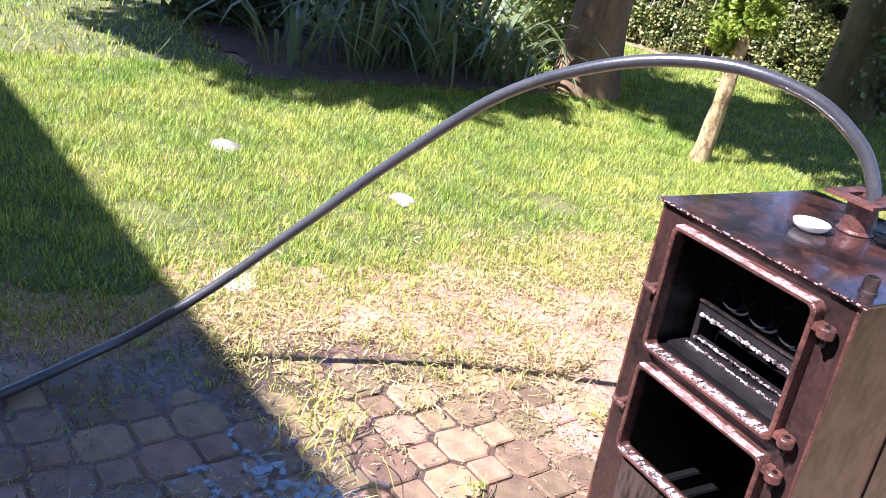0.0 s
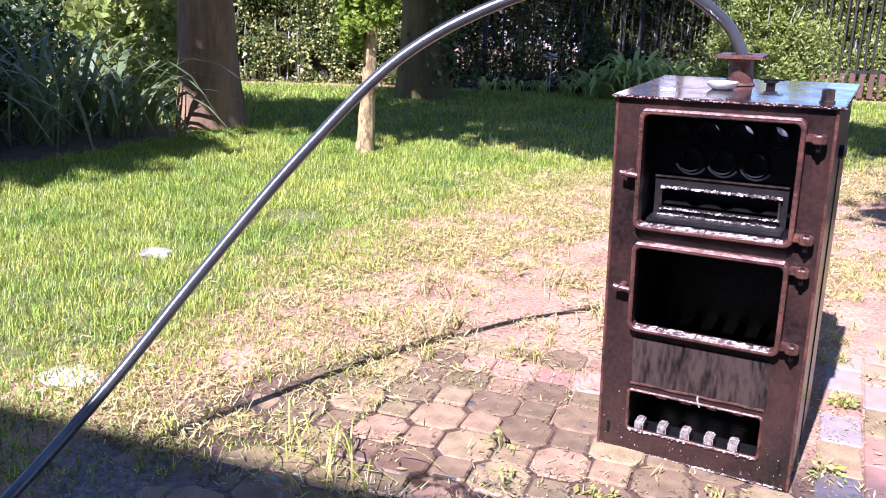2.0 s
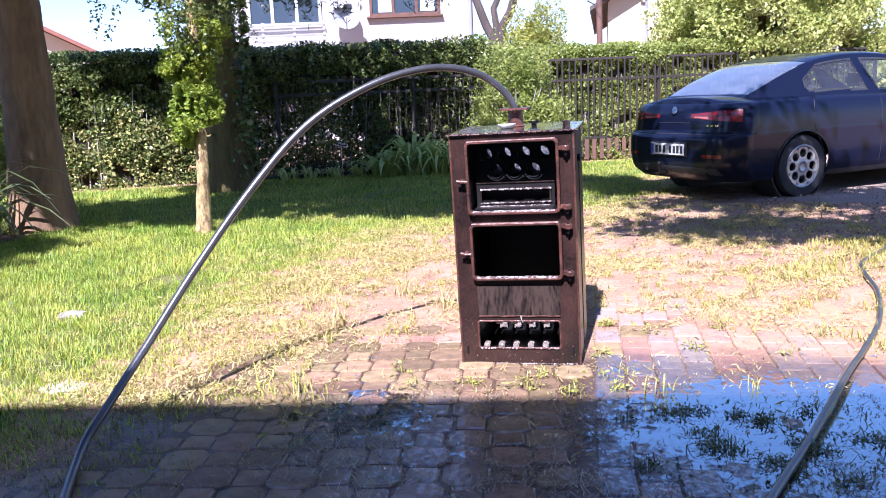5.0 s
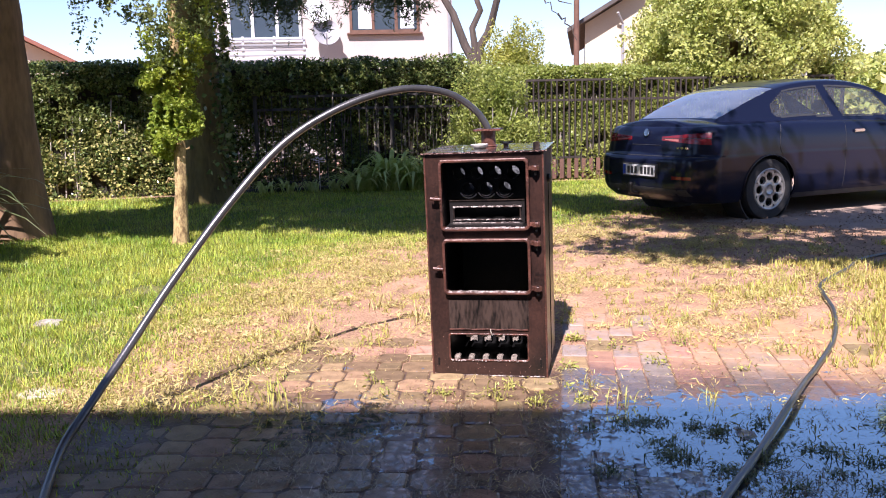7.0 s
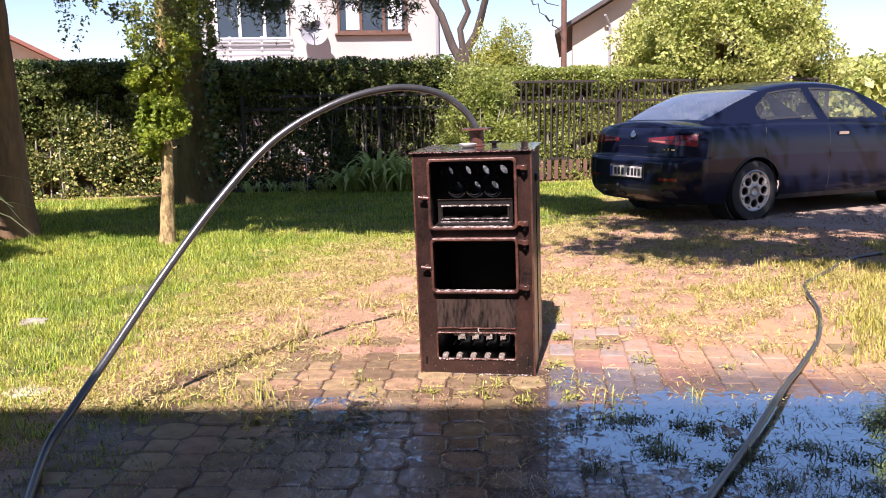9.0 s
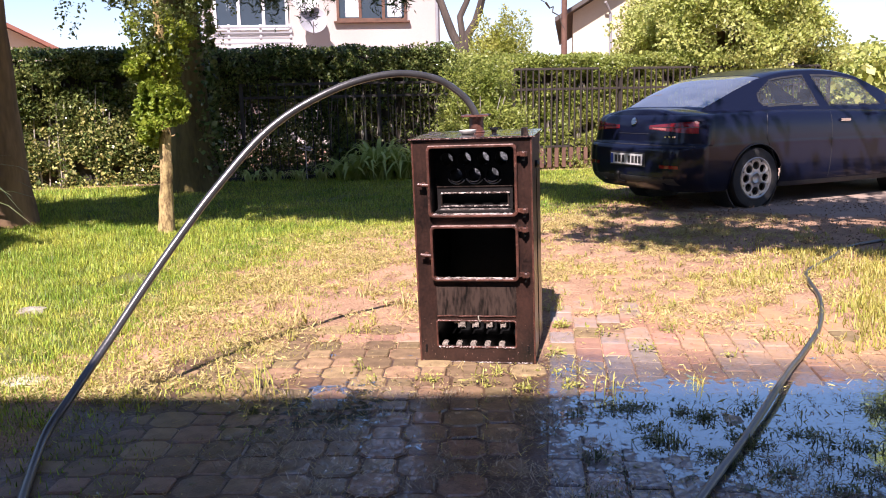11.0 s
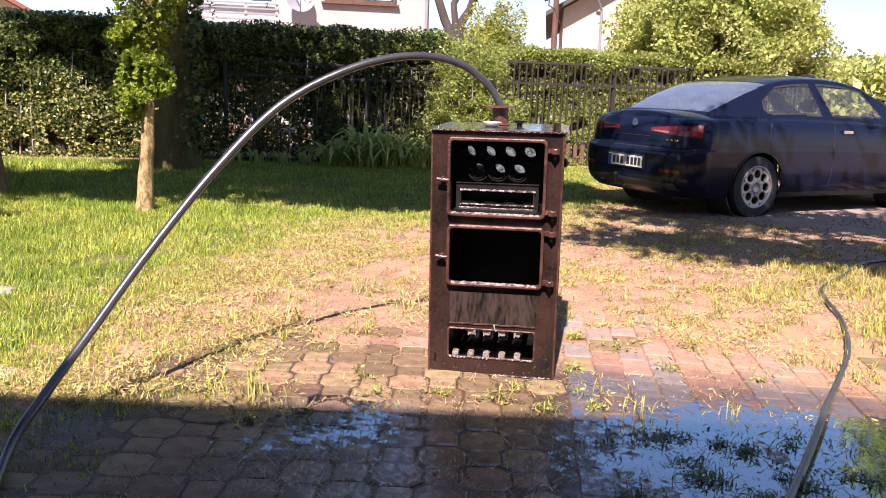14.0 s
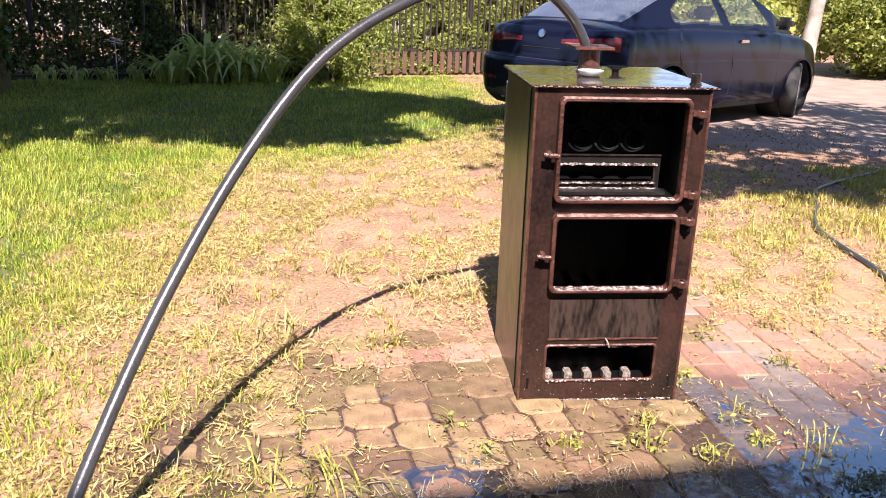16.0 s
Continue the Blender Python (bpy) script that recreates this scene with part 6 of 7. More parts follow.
for i in range(5):
    strap_clump(-4.7 + 0.33 * i, 8.45 + 0.14 * i, 26, 0.12, 0.22, 0.02, M_HOSTA, "bedding_plant", "small leafy plant in the flower bed", "plant", 0.16)
m = Mesh()
R2 = random.Random(14)
for k in range(16):
    c = (-3.92 + R2.gauss(0, 0.05), 8.74 + R2.gauss(0, 0.03), 0.5 + R2.gauss(0, 0.022))
    for p in range(5):
        m.add([(0, 0, 0), (0.022, -0.01, 0.004), (0.03, 0, 0.002), (0.022, 0.01, 0.004)], [(0, 1, 2, 3)], Matrix.Translation(c) @ pose(0, 0, 0, 50 + 12 * math.sin(k), 20 * math.cos(k), 72 * p + 20 * k))
m.tube([(-3.92, 8.76, 0), (-3.92, 8.75, 0.48)], 0.006, 6)
tagged(part("white_flower", m, M_WHITE), "white flower head in the shaded bed", "flower")


# ---------- far things ----------
def house_far(name, label, m, size, eave, ridge, wall, roof, along_x=True):
    w, d = size
    t = thing(name, None, label, "house")
    v = [(0, 0, -0.05), (w, 0, -0.05), (w, d, -0.05), (0, d, -0.05), (0, 0, eave), (w, 0, eave), (w, d, eave), (0, d, eave)]
    if along_x:
        v += [(0, d / 2, ridge), (w, d / 2, ridge)]
        f = [(0, 1, 5, 4), (1, 2, 6, 9, 5), (2, 3, 7, 6), (3, 0, 4, 8, 7)]
        r = [((-0.5, -0.5), (w + 0.5, -0.5), (w + 0.5, d / 2), (-0.5, d / 2), eave - 0.25, ridge), ((-0.5, d + 0.5), (w + 0.5, d + 0.5), (w + 0.5, d / 2), (-0.5, d / 2), eave - 0.25, ridge)]
    else:
        v += [(w / 2, 0, ridge), (w / 2, d, ridge)]
        f = [(0, 1, 5, 8, 4), (1, 2, 6, 5), (2, 3, 7, 9, 6), (3, 0, 4, 7)]
        r = [((-0.5, -0.5), (-0.5, d + 0.5), (w / 2, d + 0.5), (w / 2, -0.5), eave - 0.3, ridge), ((w + 0.5, -0.5), (w + 0.5, d + 0.5), (w / 2, d + 0.5), (w / 2, -0.5), eave - 0.3, ridge)]
    part("wall", Mesh().add(v, f, m), wall, t)
    for a, b, c, e, z0, z1 in r:
        vs = [(*a, z0 + 0.04), (*b, z0 + 0.04), (*c, z1 + 0.04), (*e, z1 + 0.04), (*a, z0 + 0.16), (*b, z0 + 0.16), (*c, z1 + 0.16), (*e, z1 + 0.16)]
        part("roof", Mesh().add(vs, [(0, 1, 2, 3), (4, 5, 6, 7), (0, 1, 5, 4), (1, 2, 6, 5), (2, 3, 7, 6), (3, 0, 4, 7)], m), roof, t)
    return t


def far_window(parent, m, x, z, w, hgt, panes=2, frame_mat=None):
    """A window set in a wall's face at y = 0 of the frame m."""
    win = part("window", plate(Mesh(), [x, x + 0.07] + [v for k in range(1, panes) for v in (x + w * k / panes - 0.04, x + w * k / panes + 0.04)] + [x + w - 0.07, x + w], [z, z + 0.07, z + hgt - 0.07, z + hgt], lambda u, v: z + 0.07 < v < z + hgt - 0.07 and x + 0.07 < u < x + w - 0.07 and all(abs(u - (x + w * k / panes)) > 0.04 for k in range(1, panes)), -0.07, -0.003).data("window"), frame_mat or M_TRIM, parent)
    win.matrix_local = m
    part("pane", Mesh().box((x + 0.05, -0.03, z + 0.05), (x + w - 0.05, -0.02, z + hgt - 0.05)), M_WINDOW, win)
    part("sill", Mesh().box((x - 0.08, -0.14, z - 0.06), (x + w + 0.08, -0.004, z - 0.005), e=0.01), frame_mat or M_TRIM, win)
    return win


# white house: local x runs along the facade to its near corner
mw = Matrix.Translation((-9.95, 17.87, 0)) @ pose(0, 0, 0, 0, 0, 17.4)
wh = house_far("house", "white rendered two-storey house beyond the hedge", mw, (6.42, 9), 5.2, 6.0, M_WALL, M_ROOF)
win_ = far_window(wh, mw, 3.6, 3.36, 1.9, 1.5, 3)
for x0_, x1_ in ((3.84, 4.2), (4.98, 5.36)):
    part("curtain", Mesh().box((x0_, -0.0345, 3.46), (x1_, -0.031, 4.76)), M_WTRIM, win_, "white net curtain")
far_window(wh, mw, 0.35, 3.2, 1.95, 2.0, 3, M_WTRIM)
bal = thing("balcony", mw, "white balcony with horizontal slats on the house", "balcony")
part("floor_slab", Mesh().box((0.0, -1.2, 2.2), (2.45, -0.01, 2.36), e=0.02), M_WTRIM, bal)
# grey strips paint the shaded gaps between the balcony's white slats
for k in range(6):
    part("gap_line", Mesh().box((0.0, -1.22, 2.44 + 0.13 * k), (2.45, -1.19, 2.485 + 0.13 * k), e=0.006), M_DISH, bal)
for x in (0.04, 0.85, 1.65, 2.41):
    part("post", Mesh().box((x - 0.03, -1.185, 2.36), (x + 0.03, -1.13, 3.2), e=0.006), M_WTRIM, bal)
# the grey dish stands in for the white dish's shadow on the wall
for x, z, r, mt, lb in ((2.98, 3.33, 0.36, M_DISH, "grey dish shape for a dish shadow on the wall"), (2.78, 3.88, 0.36, M_WTRIM, "white satellite dish on the house wall")):
    d = thing("satellite_dish", mw @ pose(x, -0.75, z), lb, "satellite dish", "dishes on the white house")
    part("reflector", Mesh().lathe([(0.01, -0.1), (r * 0.5, -0.075), (r, 0.0), (r, 0.012), (r * 0.5, -0.06), (0.01, -0.088)], 28, pose(0, 0, 0, 72, 0, 12)), mt, d, smooth=True)
    part("arm", Mesh().tube([(0, 0.74, -0.1), (0, 0.3, -0.1), (0, 0.08, 0)], 0.03, 8), M_DISH, d)
    part("feed", Mesh().tube([(0, 0.0, -r), (0.02, -0.45, -r * 0.5), (0.02, -0.5, -0.1)], 0.015, 6), M_DISH, d)
part("drainpipe", Mesh().tube([(6.33, -0.08, 0.0), (6.33, -0.08, 5.1)], 0.045, 8).data("drainpipe"), M_DISH, wh).matrix_local = mw

house_far("house", "low beige house with red tiled roof", pose(-21.4, 15.4, 0, 0, 0, 34), (8.0, 8), 2.45, 4.55, M_CREAM, M_ROOF, along_x=False)
mr = pose(-0.25, 21.3, 0, 0, 0, 2)
rh = house_far("house", "cream house gable with dark roof edge", mr, (5.0, 10), 3.55, 5.0, M_CREAM, M_DROOF, along_x=False)
part("drainpipe", Mesh().tube([(1.05, -0.07, 0.0), (1.05, -0.07, 3.5), (0.9, -0.3, 3.8)], 0.04, 8).data("drainpipe"), M_DISH, rh).matrix_local = mr
pole = Mesh().lathe([(0.085, -0.05), (0.08, 2), (0.06, 8)], 12, pose(-0.42, 19.5, 0))
tagged(part("utility_pole", pole, M_BOARD, smooth=True), "tall brown wooden utility pole", "pole")

t = thing("tree", None, "pollarded forked tree behind the hedge", "tree")
tm_ = trunk_mesh((-2.0, 12.2, -0.05), (-1.97, 12.2, 2.2), 0.17, 0.16, seed=21)
limb(tm_, (-2.02, 12.2, 2.1), (-2.8, 12.3, 3.85), 0.085, 0.05, 0.0, 1)
limb(tm_, (-1.92, 12.2, 2.1), (-1.35, 12.1, 3.85), 0.085, 0.05, -0.1, 2)
limb(tm_, (-1.98, 12.2, 2.1), (-2.0, 12.4, 4.0), 0.07, 0.04, 0.0, 3)
for k, (a_, b_) in enumerate((((-1.6, 12.1, 3.7), (-0.5, 12.0, 4.1)), ((-1.7, 12.15, 3.2), (-0.9, 12.1, 4.3)), ((-2.3, 12.3, 3.3), (-3.1, 12.4, 4.2)), ((-2.4, 12.3, 3.8), (-2.9, 12.2, 4.9)), ((-1.7, 12.15, 3.22), (-0.86, 12.1, 3.27)), ((-0.88, 12.1, 3.26), (-0.44, 12.1, 2.88)), ((-0.45, 12.1, 2.89), (-0.1, 12.1, 2.4)), ((-0.87, 12.1, 3.26), (-0.2, 12.15, 3.05)), ((-1.98, 12.3, 3.6), (-1.5, 12.3, 4.8)))):
    limb(tm_, a_, b_, 0.02, 0.007, 0.05, 70 + k)
part("trunk", tm_, M_DBARK, t, smooth=True)


def round_tree(name, label, x, y, r, zc, rz, n, size, material, seed, trunk=0.12):
    t = thing(name, None, label, "tree")
    tr = trunk_mesh((x, y, -0.05), (x, y, zc), trunk, trunk * 0.6, seed=seed)
    for k in range(6):
        a = k * 1.05 + seed
        limb(tr, (x, y, zc * 0.7), (x + r * 0.6 * math.cos(a), y + r * 0.6 * math.sin(a), zc + rz * 0.4 * math.sin(k * 2.0)), trunk * 0.4, 0.02, 0.1, k)
    part("trunk", tr, M_BARK, t, smooth=True)
    q = [clump(n, (x, y, zc), (r, r, rz), size, hollow=0.55, ragged=0.22, seed=seed)]
    for k in range(9):
        a = k * 0.7 + seed
        q.append(clump(n // 12, (x + r * 0.7 * math.cos(a), y + r * 0.7 * math.sin(a), zc + rz * 0.6 * math.sin(k * 1.9)), (r * 0.42, r * 0.42, rz * 0.4), size, hollow=0.3, seed=seed + k))
    quads("crown", np.concatenate(q), material, parent=t)


round_tree("tree", "round light green leafy tree behind the fence", 2.75, 13.2, 1.75, 2.35, 1.75, 72000, 0.042, M_PALE, 31)
round_tree("tree", "leafy green tree beyond the driveway", 9.6, 13.2, 2.0, 1.5, 1.7, 44000, 0.05, M_BRIGHT, 33)
round_tree("tree", "leafy green tree beyond the driveway", 12.8, 11.8, 2.2, 1.6, 1.8, 40000, 0.05, M_PALE, 34)
round_tree("tree", "distant pale green bushy tree", 9.0, 22.5, 2.6, 1.2, 1.4, 6000, 0.13, M_PALE, 35)
round_tree("tree", "distant pale green bushy tree", 14.0, 24.0, 3.4, 1.5, 1.7, 6000, 0.14, M_PALE, 36)
round_tree("tree", "distant pale green bushy tree", 20.0, 20.0, 3.6, 2.2, 2.5, 6000, 0.15, M_PALE, 37)
t = thing("tree", None, "pale grey tree trunk beyond the car", "tree")
part("trunk", trunk_mesh((7.0, 12.2, -0.05), (7.35, 12.3, 4.5), 0.13, 0.1, seed=41), M_STEM, t, smooth=True)
quads("crown", clump(5000, (7.6, 12.6, 5.0), (2.0, 2.0, 1.3), 0.1, seed=42), M_BRIGHT, parent=t)


# ---------- small things on the ground ----------
def lump(name, label, category, x, y, r, material, seed, flat=0.45, group=""):
    m = Mesh()
    prof = [(0.001, -0.1), (0.8, -0.08), (1.0, 0.25), (0.75, 0.75), (0.3, 1.0), (0.001, 1.02)]
    n = 12
    vs = []
    for rr, z in prof:
        for k in range(n):
            a = 2 * math.pi * k / n
            q = rr * (1 + 0.3 * float(wob(np.array([math.cos(a), math.sin(a), z]), 2.2, seed)))
            vs.append((x + r * q * math.cos(a), y + r * q * math.sin(a) * 0.75, r * flat * z))
    m.add(vs, [(j * n + k, j * n + (k + 1) % n, (j + 1) * n + (k + 1) % n, (j + 1) * n + k) for j in range(len(prof) - 1) for k in range(n)])
    return tagged(part(name, m, material, smooth=True), label, category, group)


lump("stone", "pale stone lying in the lawn grass", "stone", -3.6, -0.13, 0.12, M_STONE, 1, 0.35)
lump("stone", "pale flat stone lying in the lawn grass", "stone", -2.74, 0.62, 0.1, M_STONE, 2, 0.35)
# soil patch with strong sunlight put into its pale colour
lump("pale_soil_patch", "small soil patch in the grass edge, paled for sun", "slab", -1.95, -0.5, 0.13, M_SUNSOIL, 5, 0.05)


def weed(x, y, n, size, h, seed, material=None):
    """A rosette of small leaves on short stalks, uneven in outline."""
    R2 = np.random.default_rng(seed)
    c = np.column_stack([x + size * R2.normal(size=n * 3) * 0.75, y + size * R2.normal(size=n * 3) * 0.55, h * R2.random(n * 3) ** 1.3 + 0.004])[:int(n * 1.8)]
    q = list(leaves(c, 0.008 + 0.006 * R2.random(), 1.9, up=1.6))
    for _ in range(n // 2):
        a = R2.random() * 2 * math.pi
        q += strap((x + 0.4 * size * R2.normal(), y + 0.4 * size * R2.normal(), 0.0), a, size * (0.4 + R2.random()), 0.0025, h * (0.5 + 1.1 * R2.random()), h * 0.4 * R2.random())
    return quads("weed", np.array(q), material or M_WEED, "stuff", label="low leafy weed growing from a paving joint", category="weed")


SPOTS = [(-0.42, -0.33), (0.12, -0.17), (0.07, -0.3), (0.43, -0.29), (0.38, -0.16), (0.6, -0.34), (-0.16, -0.3), (0.25, -0.36), (-0.5, -0.2), (0.34, 0.15), (0.75, 0.25), (0.9, 0.62), (1.15, 0.2), (0.55, 0.5), (1.35, 0.5), (0.35, 0.62), (0.95, 1.1), (-0.7, 0.42)]
for k, (x, y) in enumerate(SPOTS):
    weed(x, y, 9 + 6 * (k % 4), 0.035 + 0.014 * (k % 3), 0.03 + 0.014 * (k % 3), 50 + k)
def water_weed(x, y, n, size, h, seed, lone=0.5):
    """A matted clump of thin blades and small leaves standing out of the water, coloured dark for the house's shade."""
    R2 = np.random.default_rng(seed)
    q = []
    for _ in range(n):
        a = R2.random() * 2 * math.pi
        bx, by = x + size * R2.normal() * 0.6, y + size * R2.normal() * 0.35
        q += strap((bx, by, 0.0), a, size * (0.35 + 0.7 * R2.random()), 0.0014 + 0.0016 * R2.random(), h * (0.15 + 0.9 * R2.random() ** 2.5), h * 0.5 * R2.random())
    m = int(n * lone)
    c = np.column_stack([x + size * R2.normal(size=m) * 0.6, y + size * R2.normal(size=m) * 0.32, 0.004 + h * 0.5 * R2.random(m)])
    q += list(leaves(c, 0.009, 1.4, up=1.8))
    return quads("water_weed", np.array(q), M_SHADEWEED, "stuff", label="wet weeds in shallow water, darkened for house shade", category="weed")


for k, (x, y, n, size) in enumerate((
        (1.26, -0.71, 70, 0.075), (1.4, -0.78, 60, 0.07), (1.62, -0.42, 110, 0.1), (1.75, -0.5, 90, 0.1), (0.94, -0.57, 60, 0.05), (0.76, -0.82, 80, 0.07), (0.69, -0.49, 60, 0.06),
        (0.46, -0.62, 24, 0.05), (0.53, -0.99, 34, 0.05), (1.27, -0.9, 40, 0.06), (1.09, -0.49, 26, 0.03), (0.85, -0.53, 34, 0.045), (0.92, -0.91, 50, 0.06), (1.28, -1.13, 40, 0.06),
        (1.07, -0.82, 60, 0.055), (1.02, -0.75, 30, 0.04), (0.62, -0.55, 40, 0.06), (0.72, -0.7, 40, 0.05), (0.98, -0.98, 40, 0.05), (1.12, -1.02, 40, 0.06), (1.4, -1.0, 30, 0.05))):
    water_weed(x, y, n, size, 0.032 + 0.01 * (k % 3), 260 + k, 0.9)
R3 = np.random.default_rng(8)
for k in range(70):
    x, y = R3.uniform(0.35, 1.9), R3.uniform(-1.5, -0.45)
    if x > 0.95 and y > -0.66 and k % 5:
        continue
    water_weed(x, y + 0.1 * (x - 0.4), 3 + int(16 * R3.random() ** 2), 0.03 + 0.04 * R3.random(), 0.012 + 0.022 * R3.random(), 90 + k, 0.5)
for k, (x, y, n) in enumerate(((-0.86, -0.47, 15), (-0.97, -0.5, 8), (-0.8, -0.53, 13), (-1.1, 0.5, 24), (-0.55, 0.95, 30), (-0.32, 0.98, 36), (-0.9, 1.2, 22), (-1.35, 0.9, 22))):
    q = []
    for _ in range(n):
        a = RNG.random() * 2 * math.pi
        q += strap((x + 0.05 * RNG.normal(), y + 0.05 * RNG.normal(), 0), a, 0.1 + 0.1 * RNG.random(), 0.0028, 0.04 + 0.09 * RNG.random(), 0.06 * RNG.random())
    quads("grass_tuft", np.array(q), M_TUFT if k < 3 else M_DRY, kind="stuff", label="tuft of tall thin grass in the paving", category="grass tuft")


# ---------- lawn and clippings ----------
def blades(x, y, h, w, lean, z0=None):
    n = len(x)
    a = RNG.random(n) * 2 * math.pi
    d = np.stack([np.cos(a), np.sin(a), 0 * a], axis=-1)
    s = np.stack([-np.sin(a), np.cos(a), 0 * a], axis=-1) * (w / 2)[:, None]
    b = np.stack([x, y, ground_z(x, y) - 0.004 if z0 is None else z0], axis=-1)
    tip = b + d * (h * lean)[:, None] + np.array([0, 0, 1]) * (h * np.sqrt(np.maximum(1 - lean ** 2, 0.02)))[:, None]
    return np.stack([b - s, b + s, tip + s * 0.25, tip - s * 0.25], axis=1)


def scatter(n, x0, x1, y0, y1):
    return RNG.uniform(x0, x1, n), RNG.uniform(y0, y1, n)


def bald(x, y):
    return wob(np.stack([x, y, 0 * x], -1), 1.3, 2.0) + 0.5 * wob(np.stack([x, y, 0 * x], -1), 4.0, 6.0)


qs = []
for n, box, hh, ww in ((365000, (-5.6, -0.6, -2.6, 4.2), 0.055, 0.005), (240000, (-8.5, 1.3, 4.0, 10.6), 0.055, 0.0065), (50000, (-13, -5.3, -4, 7), 0.08, 0.012), (60000, (-13, -1.5, -5.4, -2.5), 0.06, 0.01)):
    x, y = scatter(n, *box)
    dep = lawn_depth(x, y)
    keep = (RNG.random(n) < np.clip((dep + 0.95 + 0.4 * wob(np.stack([x, y, 0 * x], -1), 5.0, 3)) / 1.3, 0, 1) ** 1.7) & (y < fence_y(x) - 0.3) & ((bald(x, y) > -0.95) | (RNG.random(n) < 0.4)) & ~((x < -5.25) & (x > -7.2) & (y > 0.5) & (y < 3.5))
    x, y, dep = x[keep], y[keep], dep[keep]
    p = np.stack([x, y, 0 * x], -1)
    tuft = 0.85 + 0.45 * wob(p, 9.0, 1) + 0.3 * wob(p, 21.0, 4)
    h = hh * (0.5 + 0.8 * RNG.random(len(x))) * np.clip(0.55 + dep * 0.5, 0.45, 1.0) * np.clip(tuft, 0.3, 1.7)
    qs.append(blades(x, y, h, np.full(len(x), ww) * (0.7 + 0.6 * RNG.random(len(x))), np.clip(RNG.normal(0.68, 0.25, len(x)), 0, 0.98)))
quads("lawn_grass", np.concatenate(qs), M_GRASS, "stuff", label="short bright green sunlit lawn grass", category="grass")

qs = []
x, y = scatter(105000, 1.2, 7.0, 0.2, 4.0)
p = np.stack([x, y, 0 * x], -1)
keep = (x > 1.45 + 0.25 * wob(p, 2.6)) & (y > 0.45 + 0.3 * wob(p, 2.0, 3)) & (RNG.random(len(x)) < 0.4 + 0.5 * wob(p, 3.4, 8) + 0.4 * (x > 2.2 + 0.3 * (y - 2)) - 0.25 * (x < 1.95)) & ~((y > 3.0) & (x < 2.75 + 0.1 * wob(p, 4.0)))
x, y = x[keep], y[keep]
qs.append(blades(x, y, 0.05 * (0.4 + RNG.random(len(x))), np.full(len(x), 0.009), np.clip(RNG.normal(0.5, 0.25, len(x)), 0, 0.97)))
quads("verge_grass", np.concatenate(qs), M_TUFT, "stuff", label="sparse yellowing grass beside the hose", category="grass")

# mown dry clippings, thick along the lawn's edge and thinning over the paving
qs = []
x, y = scatter(420000, -2.6, 2.6, -1.0, 5.0)
p = np.stack([x, y, 0 * x], -1)
dep = lawn_depth(x, y)
patch = np.clip(0.4 + 0.9 * wob(p, 2.7, 5) + 0.9 * wob(p, 11.0, 2), 0, 1)
dens = np.exp(-(dep / 0.6) ** 2) * (0.1 + patch) * (y > -0.6 + 0.1 * x) + 0.8 * np.clip((y - 0.5) / 0.6, 0, 1) * patch * (x < 2.3) + 0.05 * patch * (x > -1.2)
keep = (RNG.random(len(x)) < dens) & ~((np.abs(x) < 0.29) & (y > -0.05) & (y < 0.54))
x, y = x[keep], y[keep]
lie = np.maximum(ground_z(x, y), 0.001 * (np.abs(x - 0.6) < 1.6) * (y < 0.9) * (y > -1.0) - 0.02 * ((np.abs(x - 0.6) >= 1.6) | (y >= 0.9)))
longer = RNG.random(len(x)) < 0.16
ln = 0.015 + 0.04 * RNG.random(len(x)) ** 1.5
qs.append(blades(x[longer], y[longer], ln[longer], np.full(longer.sum(), 0.0045), np.clip(RNG.normal(0.92, 0.1, longer.sum()), 0.4, 0.995), (lie + 0.002 + 0.016 * RNG.random(len(x)) ** 2)[longer]))
qs.append(leaves(np.column_stack([x, y, lie + 0.005 + 0.02 * RNG.random(len(x)) ** 1.5])[~longer], 0.0046, 5.5, up=1.0, spread=0.4))
quads("grass_clippings", np.concatenate(qs), M_DRY, "stuff", label="dry straw-coloured mown grass clippings", category="clippings")

# brown leaf litter on the packed soil towards the driveway
x, y = scatter(13000, -0.2, 4.2, 2.0, 6.2)
p = np.stack([x, y, 0 * x], -1)
keep = RNG.random(len(x)) < np.clip(0.4 + 0.9 * wob(p, 2.1, 4) + 0.4 * wob(p, 8.0, 1), 0.05, 1) * np.clip((x + 0.2 + 0.5 * (y - 3)), 0, 1)
x, y = x[keep], y[keep]
quads("leaf_litter", leaves(np.column_stack([x, y, 0.018 + 0.012 * RNG.random(len(x)) ** 2]), 0.0095, 1.7, up=1.3, spread=0.5), M_LITTER, "stuff", label="brown dry leaf litter on packed soil", category="leaf litter")

# crumbs and straw washed over the wet pavers, most of it caught in the joints
x, y = scatter(120000, -1.0, 2.4, -2.4, 0.6)
c3, s3 = math.cos(radians(3)), math.sin(radians(3))
c8, s8 = math.cos(radians(8.6)), math.sin(radians(8.6))
u, v = (c8 * (x + 0.75) + s8 * (y + 0.095)) / 0.1395, (-s8 * (x + 0.75) + c8 * (y + 0.095)) / 0.1395
fu, fv = np.abs(u - np.round(u)), np.abs(v - np.round(v))
ub, vb = (c3 * x + s3 * y - 0.385) / 0.1265, (-s3 * x + c3 * y - 0.05) / 0.195
vb = vb - 0.5 * (np.round(ub) % 2)
gu, gv = np.abs(ub - np.round(ub)), np.abs(vb - np.round(vb))
joint = np.where(x < 0.3, np.maximum(fu, fv) > 0.45, (gu > 0.45) | (gv > 0.47))
p = np.stack([x, y, 0 * x], -1)
